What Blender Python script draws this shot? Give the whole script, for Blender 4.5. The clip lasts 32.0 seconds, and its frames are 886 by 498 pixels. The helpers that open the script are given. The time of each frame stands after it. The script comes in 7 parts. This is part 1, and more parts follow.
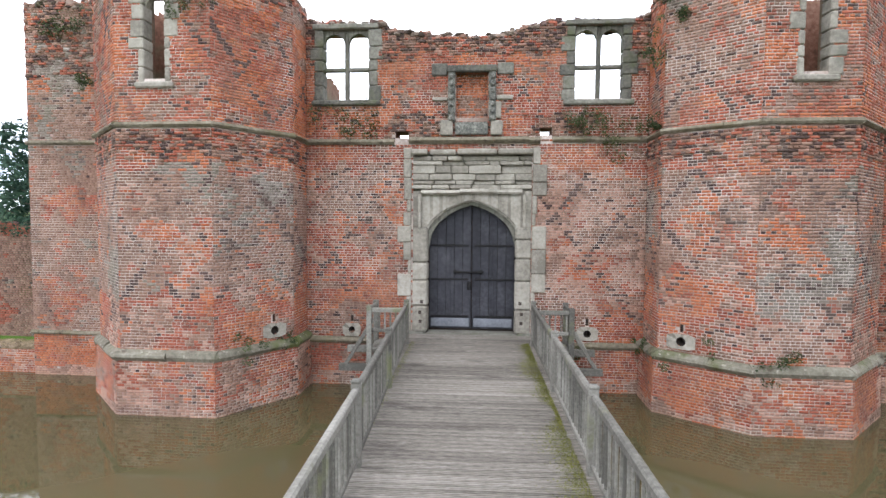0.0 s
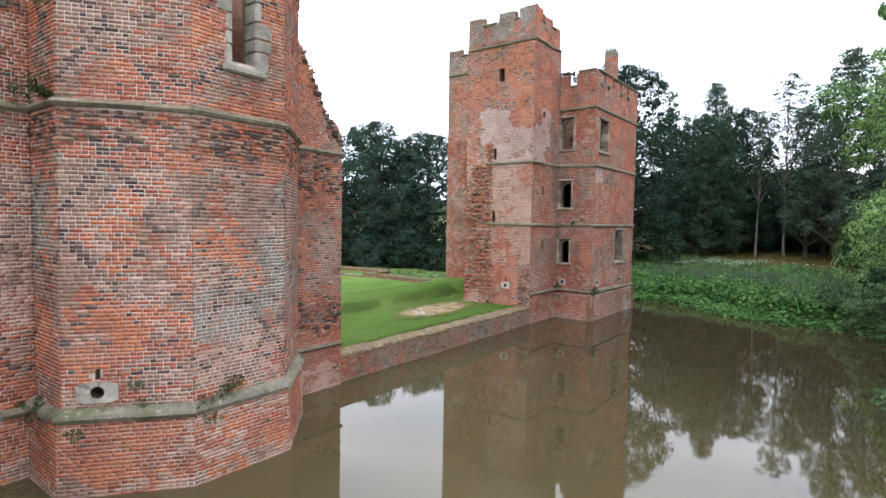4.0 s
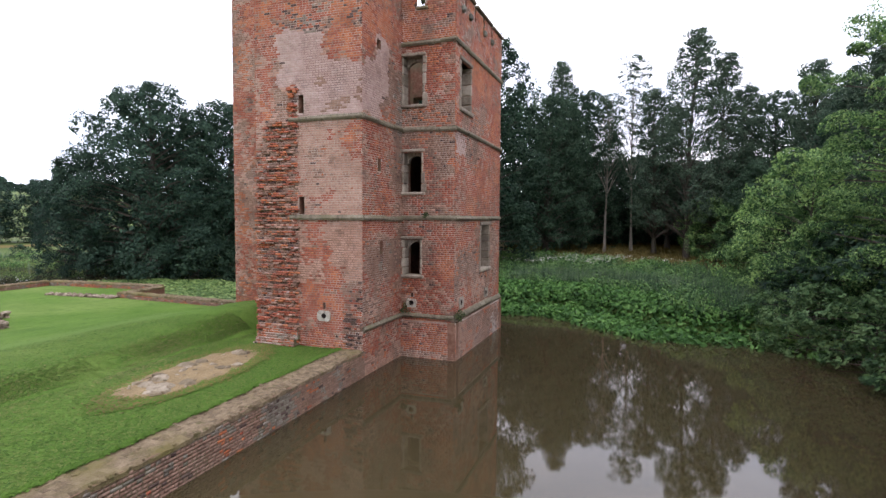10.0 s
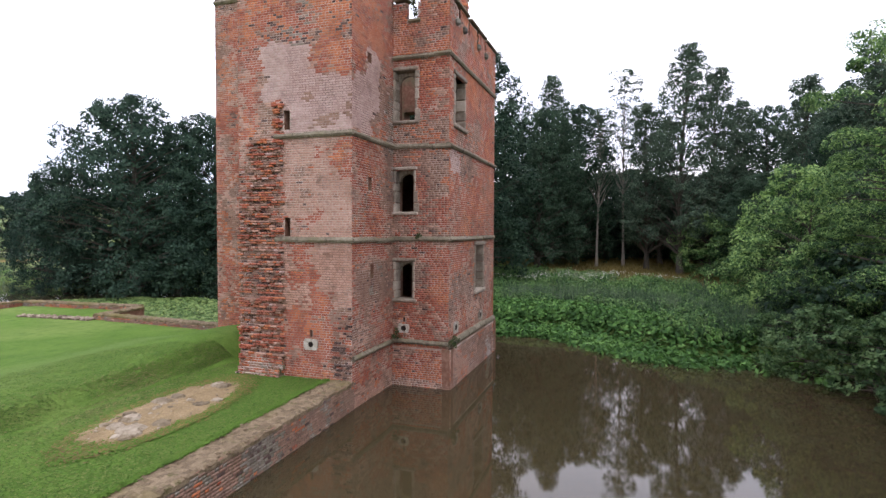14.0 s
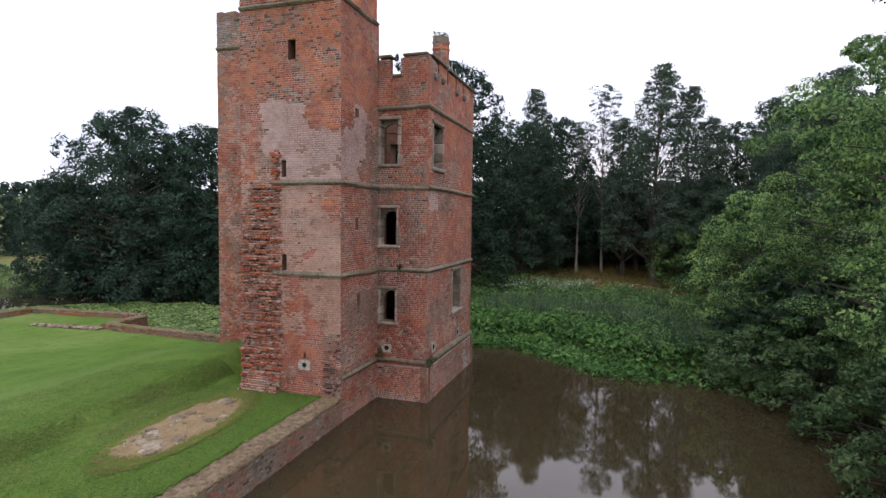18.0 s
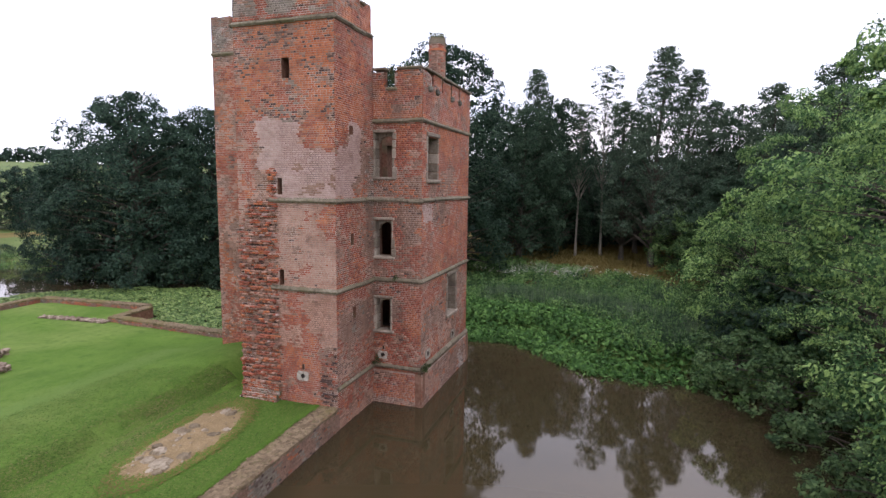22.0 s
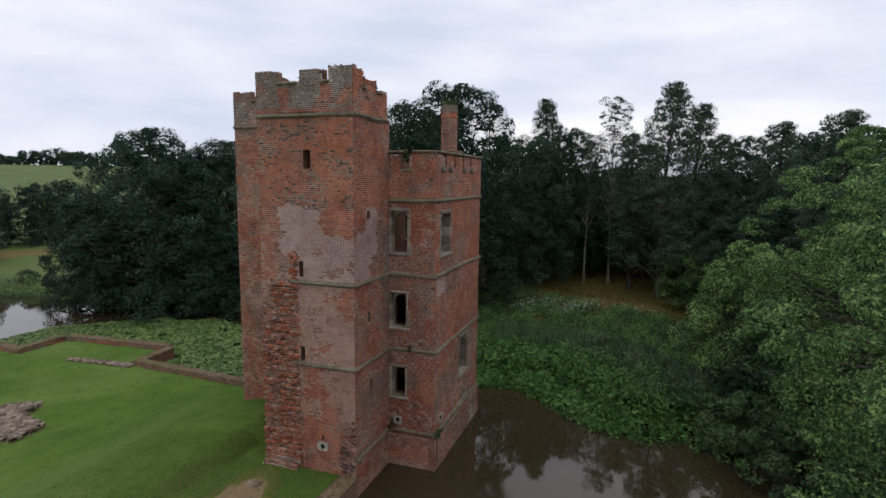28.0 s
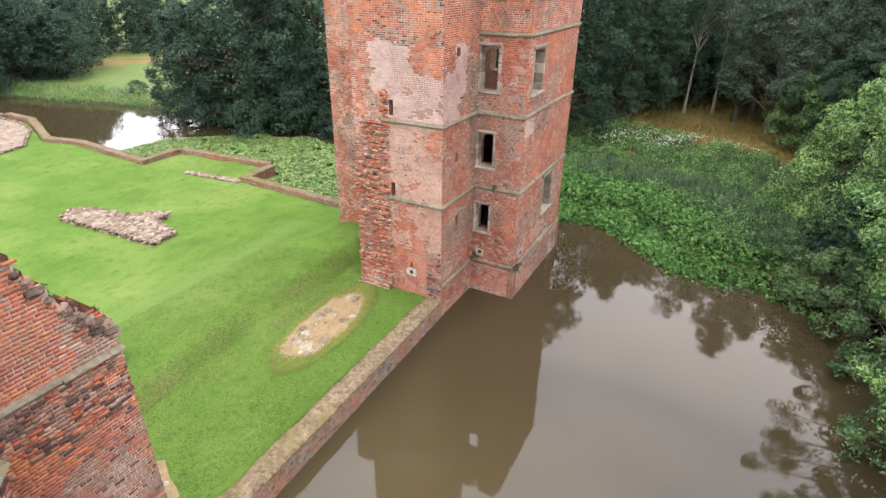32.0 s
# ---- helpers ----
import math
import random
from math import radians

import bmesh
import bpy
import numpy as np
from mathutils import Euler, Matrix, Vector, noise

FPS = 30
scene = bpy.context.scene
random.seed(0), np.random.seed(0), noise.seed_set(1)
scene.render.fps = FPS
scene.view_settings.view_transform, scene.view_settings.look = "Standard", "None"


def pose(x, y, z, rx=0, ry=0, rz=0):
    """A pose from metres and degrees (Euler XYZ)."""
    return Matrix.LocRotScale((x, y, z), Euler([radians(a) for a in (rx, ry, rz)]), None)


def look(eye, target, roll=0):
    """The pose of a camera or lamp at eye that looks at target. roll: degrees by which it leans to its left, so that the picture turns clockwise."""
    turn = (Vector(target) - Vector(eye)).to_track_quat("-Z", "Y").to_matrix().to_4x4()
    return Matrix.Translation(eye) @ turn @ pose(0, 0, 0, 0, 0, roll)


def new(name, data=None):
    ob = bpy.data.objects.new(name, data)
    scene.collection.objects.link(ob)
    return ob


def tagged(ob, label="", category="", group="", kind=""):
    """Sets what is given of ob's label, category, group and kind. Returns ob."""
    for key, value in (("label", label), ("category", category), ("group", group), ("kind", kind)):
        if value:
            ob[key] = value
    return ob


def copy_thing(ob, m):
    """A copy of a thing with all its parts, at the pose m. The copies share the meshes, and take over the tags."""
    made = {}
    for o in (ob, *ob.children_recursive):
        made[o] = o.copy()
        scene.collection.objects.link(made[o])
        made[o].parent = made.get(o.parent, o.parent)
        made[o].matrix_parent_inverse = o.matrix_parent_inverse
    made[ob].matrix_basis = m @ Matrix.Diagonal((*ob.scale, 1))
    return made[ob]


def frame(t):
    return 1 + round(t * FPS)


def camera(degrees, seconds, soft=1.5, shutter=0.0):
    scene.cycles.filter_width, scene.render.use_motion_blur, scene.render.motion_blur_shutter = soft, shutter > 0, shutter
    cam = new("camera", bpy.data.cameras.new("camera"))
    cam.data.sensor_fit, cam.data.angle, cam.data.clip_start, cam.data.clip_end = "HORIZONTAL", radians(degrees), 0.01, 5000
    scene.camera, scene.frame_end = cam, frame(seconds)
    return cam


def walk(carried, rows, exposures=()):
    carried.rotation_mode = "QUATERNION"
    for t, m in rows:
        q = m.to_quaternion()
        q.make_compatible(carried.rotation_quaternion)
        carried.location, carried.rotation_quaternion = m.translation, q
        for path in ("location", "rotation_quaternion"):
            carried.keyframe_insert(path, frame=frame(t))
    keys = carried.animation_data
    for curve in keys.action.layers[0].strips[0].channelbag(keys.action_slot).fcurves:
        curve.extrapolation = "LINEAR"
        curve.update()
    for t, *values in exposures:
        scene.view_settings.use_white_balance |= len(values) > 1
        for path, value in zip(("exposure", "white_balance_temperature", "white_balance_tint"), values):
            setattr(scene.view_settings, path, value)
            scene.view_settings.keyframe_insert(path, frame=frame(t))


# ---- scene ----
cam = camera(77.9, 32.0, soft=1.5)
# seconds, x, y, z, yaw, pitch, roll
ROWS = [
    (0.0, 0.623, -1.513, 5.085, 5.11, -2.98, -0.42),
    (0.5, 0.590, -1.011, 5.089, 3.97, -3.05, -0.42),
    (1.0, 0.562, -0.453, 5.143, -0.70, -3.11, -0.46),
    (1.5, 0.563, -0.005, 5.195, -8.17, -3.20, -0.50),
    (2.0, 0.583, 0.230, 5.158, -13.74, -3.17, -0.64),
    (2.5, 0.626, 0.518, 5.173, -20.30, -3.11, -0.63),
    (3.0, 0.756, 0.878, 5.222, -30.90, -3.08, -0.75),
    (3.5, 0.973, 1.246, 5.300, -41.79, -3.01, -0.89),
    (4.0, 1.288, 1.611, 5.381, -52.76, -2.96, -0.95),
    (4.5, 1.677, 1.916, 5.426, -62.03, -2.82, -1.03),
    (6.5, 4.101, 3.281, 5.380, -66.09, -2.77, -1.01),
    (7.0, 4.950, 3.732, 5.345, -66.76, -2.92, -0.98),
    (7.5, 5.847, 4.183, 5.310, -67.42, -3.11, -0.93),
    (8.0, 6.780, 4.658, 5.287, -67.96, -3.26, -0.86),
    (8.5, 7.757, 5.161, 5.282, -68.50, -3.42, -0.76),
    (9.0, 8.800, 5.669, 5.265, -68.95, -3.48, -0.62),
    (9.5, 9.911, 6.216, 5.256, -69.39, -3.48, -0.55),
    (10.0, 11.047, 6.778, 5.283, -70.09, -3.30, -0.36),
    (10.5, 11.770, 7.146, 5.203, -70.12, -3.39, -0.45),
    (11.0, 12.175, 7.380, 5.166, -70.38, -3.16, -0.43),
    (11.5, 12.407, 7.529, 5.175, -70.58, -2.89, -0.38),
    (12.0, 12.506, 7.598, 5.198, -70.78, -2.69, -0.35),
    (12.5, 12.486, 7.596, 5.273, -70.98, -2.50, -0.32),
    (13.0, 12.360, 7.544, 5.352, -71.15, -2.33, -0.31),
    (13.5, 12.165, 7.444, 5.446, -71.24, -2.16, -0.29),
    (14.0, 11.898, 7.302, 5.615, -71.35, -2.09, -0.27),
    (14.5, 11.598, 7.130, 5.836, -71.48, -2.12, -0.32),
    (16.5, 10.350, 6.407, 6.710, -71.90, -2.78, -0.57),
    (17.0, 10.123, 6.277, 6.911, -72.03, -2.92, -0.59),
    (17.5, 9.933, 6.148, 7.089, -72.13, -3.00, -0.65),
    (18.0, 9.758, 6.017, 7.274, -72.10, -3.08, -0.68),
    (18.5, 9.624, 5.906, 7.423, -72.02, -3.09, -0.70),
    (19.0, 9.585, 5.826, 7.578, -71.93, -3.09, -0.72),
    (19.5, 9.677, 5.786, 7.810, -71.99, -3.09, -0.68),
    (20.0, 9.730, 5.742, 8.040, -71.91, -5.39, -0.66),
    (20.5, 9.728, 5.697, 8.311, -71.84, -6.07, -0.67),
    (21.0, 9.702, 5.648, 8.543, -71.77, -6.99, -0.68),
    (21.5, 9.656, 5.597, 8.873, -71.72, -6.95, -0.70),
    (22.0, 9.584, 5.545, 9.250, -71.63, -6.91, -0.73),
    (22.5, 9.498, 5.499, 9.559, -71.55, -6.91, -0.75),
    (23.0, 9.398, 5.470, 9.816, -71.50, -6.94, -0.77),
    (23.5, 9.300, 5.446, 10.094, -71.53, -6.99, -0.78),
    (24.0, 9.204, 5.425, 10.384, -71.58, -7.03, -0.79),
    (24.5, 9.105, 5.426, 10.698, -71.69, -7.09, -0.76),
    (25.0, 9.021, 5.443, 11.020, -71.79, -7.14, -0.72),
    (25.5, 8.986, 5.459, 11.339, -71.91, -7.16, -0.73),
    (27.5, 8.936, 5.519, 12.405, -72.07, -7.27, -0.64),
    (28.0, 8.931, 5.555, 12.575, -70.75, -7.32, -0.68),
    (28.5, 8.928, 5.576, 12.759, -67.36, -7.34, -0.65),
    (29.0, 8.921, 5.596, 12.959, -63.42, -7.37, -0.55),
    (29.5, 8.951, 5.599, 13.101, -61.82, -7.31, -0.59),
    (30.0, 8.950, 5.613, 13.268, -61.80, -8.59, -0.57),
    (30.5, 8.950, 5.624, 13.371, -61.78, -19.59, -0.66),
    (31.0, 8.911, 5.626, 13.500, -61.72, -26.95, -0.64),
    (31.5, 8.862, 5.651, 13.632, -61.80, -26.93, -0.70),
    (32.0, 8.803, 5.680, 13.772, -61.84, -26.78, -0.75),
]
EXPOSURES = [(0.0, 0.23, 6350, 9), (2.0, 0.22, 6350, 9.5), (4.0, 0.11, 6370, 10), (7.0, -0.11, 6500, 14), (10.0, -0.17, 6500, 16), (12.0, -0.08, 6500, 17), (18.0, -0.58, 6560, 18), (20.0, -0.82, 6560, 19), (21.0, -0.52, 6560, 20), (22.0, -0.38, 6560, 20), (23.0, -0.49, 6560, 19), (25.0, -0.83, 6560, 19), (25.5, -0.86, 6500, 16), (28.0, -1.46, 6560, 11), (29.5, -1.67, 6500, 10), (30.0, -1.62, 6500, 10), (30.5, -0.35, 6700, 11), (31.0, 0.42, 6960, 14.5), (31.5, 0.58, 6960, 14.5), (32.0, 0.58, 6960, 14.5)]
walk(cam, [(t, pose(x, y, z, 90 + pitch, roll, yaw)) for t, x, y, z, yaw, pitch, roll in ROWS], EXPOSURES)

# ---- sky and sun: a bright overcast day ----
world = bpy.data.worlds.new("sky")
scene.world = world
world.use_nodes = True
wn, wl = world.node_tree.nodes, world.node_tree.links
wn.clear()
w_out, w_bg = wn.new("ShaderNodeOutputWorld"), wn.new("ShaderNodeBackground")
w_sky = wn.new("ShaderNodeTexSky")
w_sky.sky_type, w_sky.sun_disc = "NISHITA", False
w_sky.sun_elevation, w_sky.sun_rotation = radians(48), radians(205)
w_gain = wn.new("ShaderNodeVectorMath")
w_gain.operation, w_gain.inputs["Scale"].default_value = "SCALE", 0.10
w_co, w_map, w_noise, w_ramp = (wn.new(k) for k in ("ShaderNodeTexCoord", "ShaderNodeMapping", "ShaderNodeTexNoise", "ShaderNodeValToRGB"))
w_map.inputs["Scale"].default_value = (1.0, 1.0, 4.0)
w_map.inputs["Location"].default_value = (0.0, 0.0, 1.3)
w_noise.inputs["Scale"].default_value, w_noise.inputs["Detail"].default_value, w_noise.inputs["Roughness"].default_value = 1.6, 5.0, 0.48
w_ramp.color_ramp.elements[0].position, w_ramp.color_ramp.elements[0].color = 0.36, (1.9, 2.12, 2.58, 1)
w_ramp.color_ramp.elements[1].position, w_ramp.color_ramp.elements[1].color = 0.62, (3.06, 3.03, 3.2, 1)
w_mix = wn.new("ShaderNodeMix")
w_mix.data_type, w_mix.inputs["Factor"].default_value = "RGBA", 0.93
wl.new(w_co.outputs["Generated"], w_map.inputs["Vector"])
wl.new(w_map.outputs["Vector"], w_noise.inputs["Vector"])
wl.new(w_noise.outputs["Fac"], w_ramp.inputs["Fac"])
wl.new(w_sky.outputs["Color"], w_gain.inputs[0])
wl.new(w_gain.outputs["Vector"], w_mix.inputs["A"])
wl.new(w_ramp.outputs["Color"], w_mix.inputs["B"])
wl.new(w_mix.outputs["Result"], w_bg.inputs["Color"])
wl.new(w_bg.outputs["Background"], w_out.inputs["Surface"])
w_bg.inputs["Strength"].default_value = 1.0
sun = new("sun", bpy.data.lights.new("sun", "SUN"))
sun.data.energy, sun.data.angle, sun.data.color = 0.5, radians(25), (1.0, 0.97, 0.93)
sun.matrix_world = look((-20, -40, 60), (0, 0, 0))


# ---- materials ----
def ramp_colours(node, stops):
    els = node.color_ramp.elements
    while len(els) < len(stops):
        els.new(0.5)
    for el, (p, c) in zip(els, stops):
        el.position, el.color = p, (*c, 1)


def surface(name, stops, big=0.4, fine=9.0, mix=0.5, rough=0.85, bump=0.25, bump_scale=30.0, island=0.0, objects=0.0, metal=0.0, stretch=(1, 1, 1), stain=None, translucent=0.0, spec=0.25):
    """A weathered surface: two scales of noise through a ramp, a random shade for each piece, and fine relief."""
    m = bpy.data.materials.new(name)
    m.use_nodes = True
    n, l = m.node_tree.nodes, m.node_tree.links
    b = n["Principled BSDF"]
    geo = n.new("ShaderNodeNewGeometry")
    mp = n.new("ShaderNodeMapping")
    mp.inputs["Scale"].default_value = stretch
    l.new(geo.outputs["Position"], mp.inputs["Vector"])

    def noise_at(scale, detail=5.0):
        t = n.new("ShaderNodeTexNoise")
        t.inputs["Scale"].default_value, t.inputs["Detail"].default_value, t.inputs["Roughness"].default_value = scale, detail, 0.6
        l.new(mp.outputs["Vector"], t.inputs["Vector"])
        return t

    a, f = noise_at(big), noise_at(fine)
    mx = n.new("ShaderNodeMix")
    mx.inputs["Factor"].default_value = mix
    l.new(a.outputs["Fac"], mx.inputs["A"])
    l.new(f.outputs["Fac"], mx.inputs["B"])
    value = mx.outputs["Result"]
    for amount, node, socket in ((island, "ShaderNodeNewGeometry", "Random Per Island"), (objects, "ShaderNodeObjectInfo", "Random")):
        if amount:
            r = n.new(node)
            ma = n.new("ShaderNodeMath")
            ma.operation = "MULTIPLY_ADD"
            l.new(r.outputs[socket], ma.inputs[0])
            ma.inputs[1].default_value = amount
            l.new(value, ma.inputs[2])
            sub = n.new("ShaderNodeMath")
            sub.operation = "SUBTRACT"
            l.new(ma.outputs[0], sub.inputs[0])
            sub.inputs[1].default_value = amount / 2
            value = sub.outputs[0]
    rp = n.new("ShaderNodeValToRGB")
    ramp_colours(rp, stops)
    l.new(value, rp.inputs["Fac"])
    colour = rp.outputs["Color"]
    for st_scale, st_low, st_high, st_colour, *st_most in ([] if not stain else stain if isinstance(stain, list) else [stain]):
        s = noise_at(st_scale, 8.0)
        sr = n.new("ShaderNodeMapRange")
        sr.inputs["From Min"].default_value, sr.inputs["From Max"].default_value = st_low, st_high
        sr.inputs["To Max"].default_value = st_most[0] if st_most else 1.0
        l.new(s.outputs["Fac"], sr.inputs["Value"])
        sm = n.new("ShaderNodeMix")
        sm.data_type = "RGBA"
        l.new(sr.outputs["Result"], sm.inputs["Factor"])
        l.new(colour, sm.inputs["A"])
        sm.inputs["B"].default_value = (*st_colour, 1)
        colour = sm.outputs["Result"]
    l.new(colour, b.inputs["Base Color"])
    b.inputs["Roughness"].default_value, b.inputs["Metallic"].default_value = rough, metal
    b.inputs["Specular IOR Level"].default_value = spec
    if bump:
        bn = noise_at(bump_scale)
        bp = n.new("ShaderNodeBump")
        bp.inputs["Strength"].default_value, bp.inputs["Distance"].default_value = bump, 0.02
        l.new(bn.outputs["Fac"], bp.inputs["Height"])
        l.new(bp.outputs["Normal"], b.inputs["Normal"])
    if translucent:
        tr = n.new("ShaderNodeBsdfTranslucent")
        l.new(colour, tr.inputs["Color"])
        ms = n.new("ShaderNodeMixShader")
        ms.inputs["Fac"].default_value = translucent
        l.new(b.outputs["BSDF"], ms.inputs[1])
        l.new(tr.outputs["BSDF"], ms.inputs[2])
        l.new(ms.outputs["Shader"], n["Material Output"].inputs["Surface"])
    return m


MORTAR = surface("mortar", [(0.3, (0.33, 0.262, 0.22)), (0.5, (0.52, 0.445, 0.39)), (0.7, (0.66, 0.59, 0.54))], 0.5, 14, stain=[(0.42, 0.47, 0.62, (0.24, 0.14, 0.1), 0.85), (1.1, 0.52, 0.68, (0.14, 0.1, 0.08), 0.8), (3.2, 0.6, 0.76, (0.1, 0.07, 0.055))])
MORTAR_RUST = surface("mortar_red", [(0.3, (0.29, 0.21, 0.17)), (0.5, (0.47, 0.38, 0.32)), (0.7, (0.62, 0.535, 0.48))], 0.5, 14, stain=[(0.42, 0.46, 0.61, (0.2, 0.11, 0.078), 0.88), (1.1, 0.51, 0.67, (0.11, 0.075, 0.06), 0.82), (3.2, 0.6, 0.76, (0.07, 0.048, 0.038))])
MORTAR_DARK = surface("mortar_damp", [(0.3, (0.07, 0.055, 0.038)), (0.5, (0.14, 0.11, 0.078)), (0.72, (0.24, 0.195, 0.14))], 0.6, 14, stain=(0.8, 0.5, 0.66, (0.09, 0.085, 0.035)))
GRIME = (2.6, 0.53, 0.75, (0.085, 0.052, 0.042), 0.85)
WEATHER = (0.55, 0.52, 0.68, (0.225, 0.155, 0.12), 0.35)
DARK = (0.9, 0.53, 0.7, (0.12, 0.078, 0.062), 0.62)
FLECK = (11.0, 0.64, 0.8, (0.34, 0.27, 0.23))
BRICKS = [
    surface("brick_red", [(0.3, (0.19, 0.053, 0.032)), (0.5, (0.335, 0.098, 0.058)), (0.7, (0.44, 0.155, 0.095))], 0.9, 20, island=0.22, objects=0.1, bump=0.5, stain=[WEATHER, DARK, GRIME, FLECK]),
    surface("brick_orange", [(0.3, (0.29, 0.084, 0.038)), (0.5, (0.43, 0.136, 0.062)), (0.7, (0.52, 0.198, 0.095))], 0.9, 20, island=0.22, objects=0.1, bump=0.5, stain=[WEATHER, DARK, GRIME, FLECK]),
    surface("brick_burnt", [(0.3, (0.05, 0.031, 0.028)), (0.5, (0.086, 0.053, 0.046)), (0.7, (0.135, 0.088, 0.075))], 1.2, 20, island=0.3, objects=0.1, bump=0.5, stain=[(0.55, 0.5, 0.66, (0.17, 0.13, 0.1), 0.35)]),
    surface("brick_pale", [(0.3, (0.34, 0.222, 0.19)), (0.5, (0.44, 0.305, 0.268)), (0.7, (0.52, 0.39, 0.35))], 0.9, 20, island=0.18, objects=0.1, bump=0.5, stain=[(0.8, 0.64, 0.82, (0.3, 0.235, 0.195), 0.7), GRIME[:4] + (0.4,)]),
    surface("brick_weathered", [(0.3, (0.165, 0.09, 0.064)), (0.5, (0.26, 0.152, 0.11)), (0.7, (0.345, 0.222, 0.168))], 0.9, 20, island=0.22, objects=0.1, bump=0.5, stain=[WEATHER, DARK, GRIME, FLECK]),
    surface("brick_limed", [(0.3, (0.28, 0.235, 0.2)), (0.5, (0.4, 0.35, 0.31)), (0.7, (0.5, 0.46, 0.42))], 1.2, 20, island=0.2, objects=0.1, bump=0.5, stain=[GRIME]),
    surface("brick_lichened", [(0.3, (0.125, 0.108, 0.092)), (0.5, (0.205, 0.175, 0.143)), (0.7, (0.3, 0.265, 0.222))], 1.2, 18, island=0.25, objects=0.1, bump=0.6, stain=[(0.7, 0.52, 0.68, (0.2, 0.185, 0.13), 0.6), GRIME]),
    surface("brick_pink", [(0.3, (0.29, 0.16, 0.115)), (0.5, (0.4, 0.232, 0.17)), (0.7, (0.48, 0.3, 0.23))], 0.9, 20, island=0.2, objects=0.1, bump=0.5, stain=[WEATHER[:4] + (0.3,), GRIME, FLECK]),
]
BEDDED = surface("bedded_stone", [(0.28, (0.085, 0.066, 0.042)), (0.5, (0.2, 0.16, 0.105)), (0.7, (0.36, 0.31, 0.235))], 0.9, 9, island=0.5, objects=0.3, bump=0.8, stain=(2.4, 0.52, 0.66, (0.13, 0.095, 0.055)))
STONE = surface("stone", [(0.28, (0.18, 0.162, 0.132)), (0.5, (0.335, 0.308, 0.256)), (0.72, (0.46, 0.43, 0.37))], 1.6, 11, island=0.25, objects=0.2, bump=0.5, stain=(1.1, 0.58, 0.74, (0.15, 0.145, 0.115)))
STONE_BROWN = surface("stone_brown", [(0.28, (0.16, 0.132, 0.1)), (0.5, (0.315, 0.27, 0.215)), (0.72, (0.45, 0.395, 0.325))], 1.6, 11, island=0.25, objects=0.25, bump=0.5, stain=(1.4, 0.54, 0.7, (0.15, 0.12, 0.095)))
STONE_DARK = surface("stone_dark", [(0.28, (0.06, 0.058, 0.05)), (0.5, (0.16, 0.152, 0.125)), (0.72, (0.3, 0.29, 0.24))], 1.4, 13, island=0.2, objects=0.2, bump=0.5, stain=(1.5, 0.55, 0.7, (0.1, 0.11, 0.06)))
STRING = surface("stone_string", [(0.3, (0.07, 0.058, 0.042)), (0.5, (0.18, 0.155, 0.11)), (0.7, (0.31, 0.275, 0.21))], 0.8, 9, bump=0.8, stain=[(1.3, 0.52, 0.68, (0.16, 0.142, 0.08)), (4.0, 0.58, 0.7, (0.07, 0.055, 0.04))])
MOSSY = surface("stone_mossy", [(0.3, (0.075, 0.07, 0.05)), (0.5, (0.18, 0.165, 0.125)), (0.7, (0.3, 0.28, 0.225))], 0.8, 9, bump=0.5, stain=[(0.7, 0.5, 0.62, (0.1, 0.115, 0.04)), (2.8, 0.55, 0.68, (0.1, 0.08, 0.06)), (7.0, 0.6, 0.7, (0.36, 0.33, 0.27))])
CARVED = surface("stone_carved", [(0.35, (0.035, 0.036, 0.035)), (0.5, (0.14, 0.14, 0.12)), (0.68, (0.36, 0.35, 0.3))], 5, 16, bump=1.0, bump_scale=14)
RUBBLE = surface("rubble", [(0.28, (0.095, 0.068, 0.048)), (0.5, (0.2, 0.152, 0.112)), (0.7, (0.35, 0.285, 0.222))], 0.8, 9, island=0.4, bump=0.7, stain=(2.0, 0.56, 0.7, (0.15, 0.11, 0.075)))
COPING = surface("coping", [(0.28, (0.08, 0.057, 0.034)), (0.5, (0.165, 0.122, 0.074)), (0.72, (0.275, 0.212, 0.135))], 1.4, 26, mix=0.65, bump=1.0, bump_scale=40, island=0.25, stain=[(0.5, 0.5, 0.66, (0.15, 0.125, 0.045)), (5, 0.57, 0.68, (0.1, 0.09, 0.035))])
WOOD = surface("wood_grey", [(0.3, (0.088, 0.083, 0.071)), (0.5, (0.18, 0.171, 0.147)), (0.72, (0.31, 0.297, 0.262))], 1.2, 18, island=0.3, objects=0.3, bump=0.35, stain=(0.9, 0.58, 0.75, (0.16, 0.17, 0.08)))
DECK = surface("wood_deck", [(0.3, (0.082, 0.073, 0.061)), (0.5, (0.172, 0.154, 0.13)), (0.72, (0.3, 0.276, 0.24))], 0.7, 22, stretch=(0.35, 1, 1), objects=0.12, island=0.2, bump=0.4, stain=[(0.5, 0.62, 0.8, (0.11, 0.11, 0.055)), (2.2, 0.58, 0.72, (0.055, 0.048, 0.04), 0.8), (5.0, 0.62, 0.76, (0.36, 0.34, 0.3), 0.6)])
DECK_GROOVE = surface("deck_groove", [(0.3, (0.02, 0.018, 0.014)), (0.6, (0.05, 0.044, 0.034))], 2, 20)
MOSS = surface("moss", [(0.3, (0.055, 0.06, 0.016)), (0.5, (0.115, 0.115, 0.026)), (0.7, (0.2, 0.185, 0.045))], 3, 30, bump=0.6)
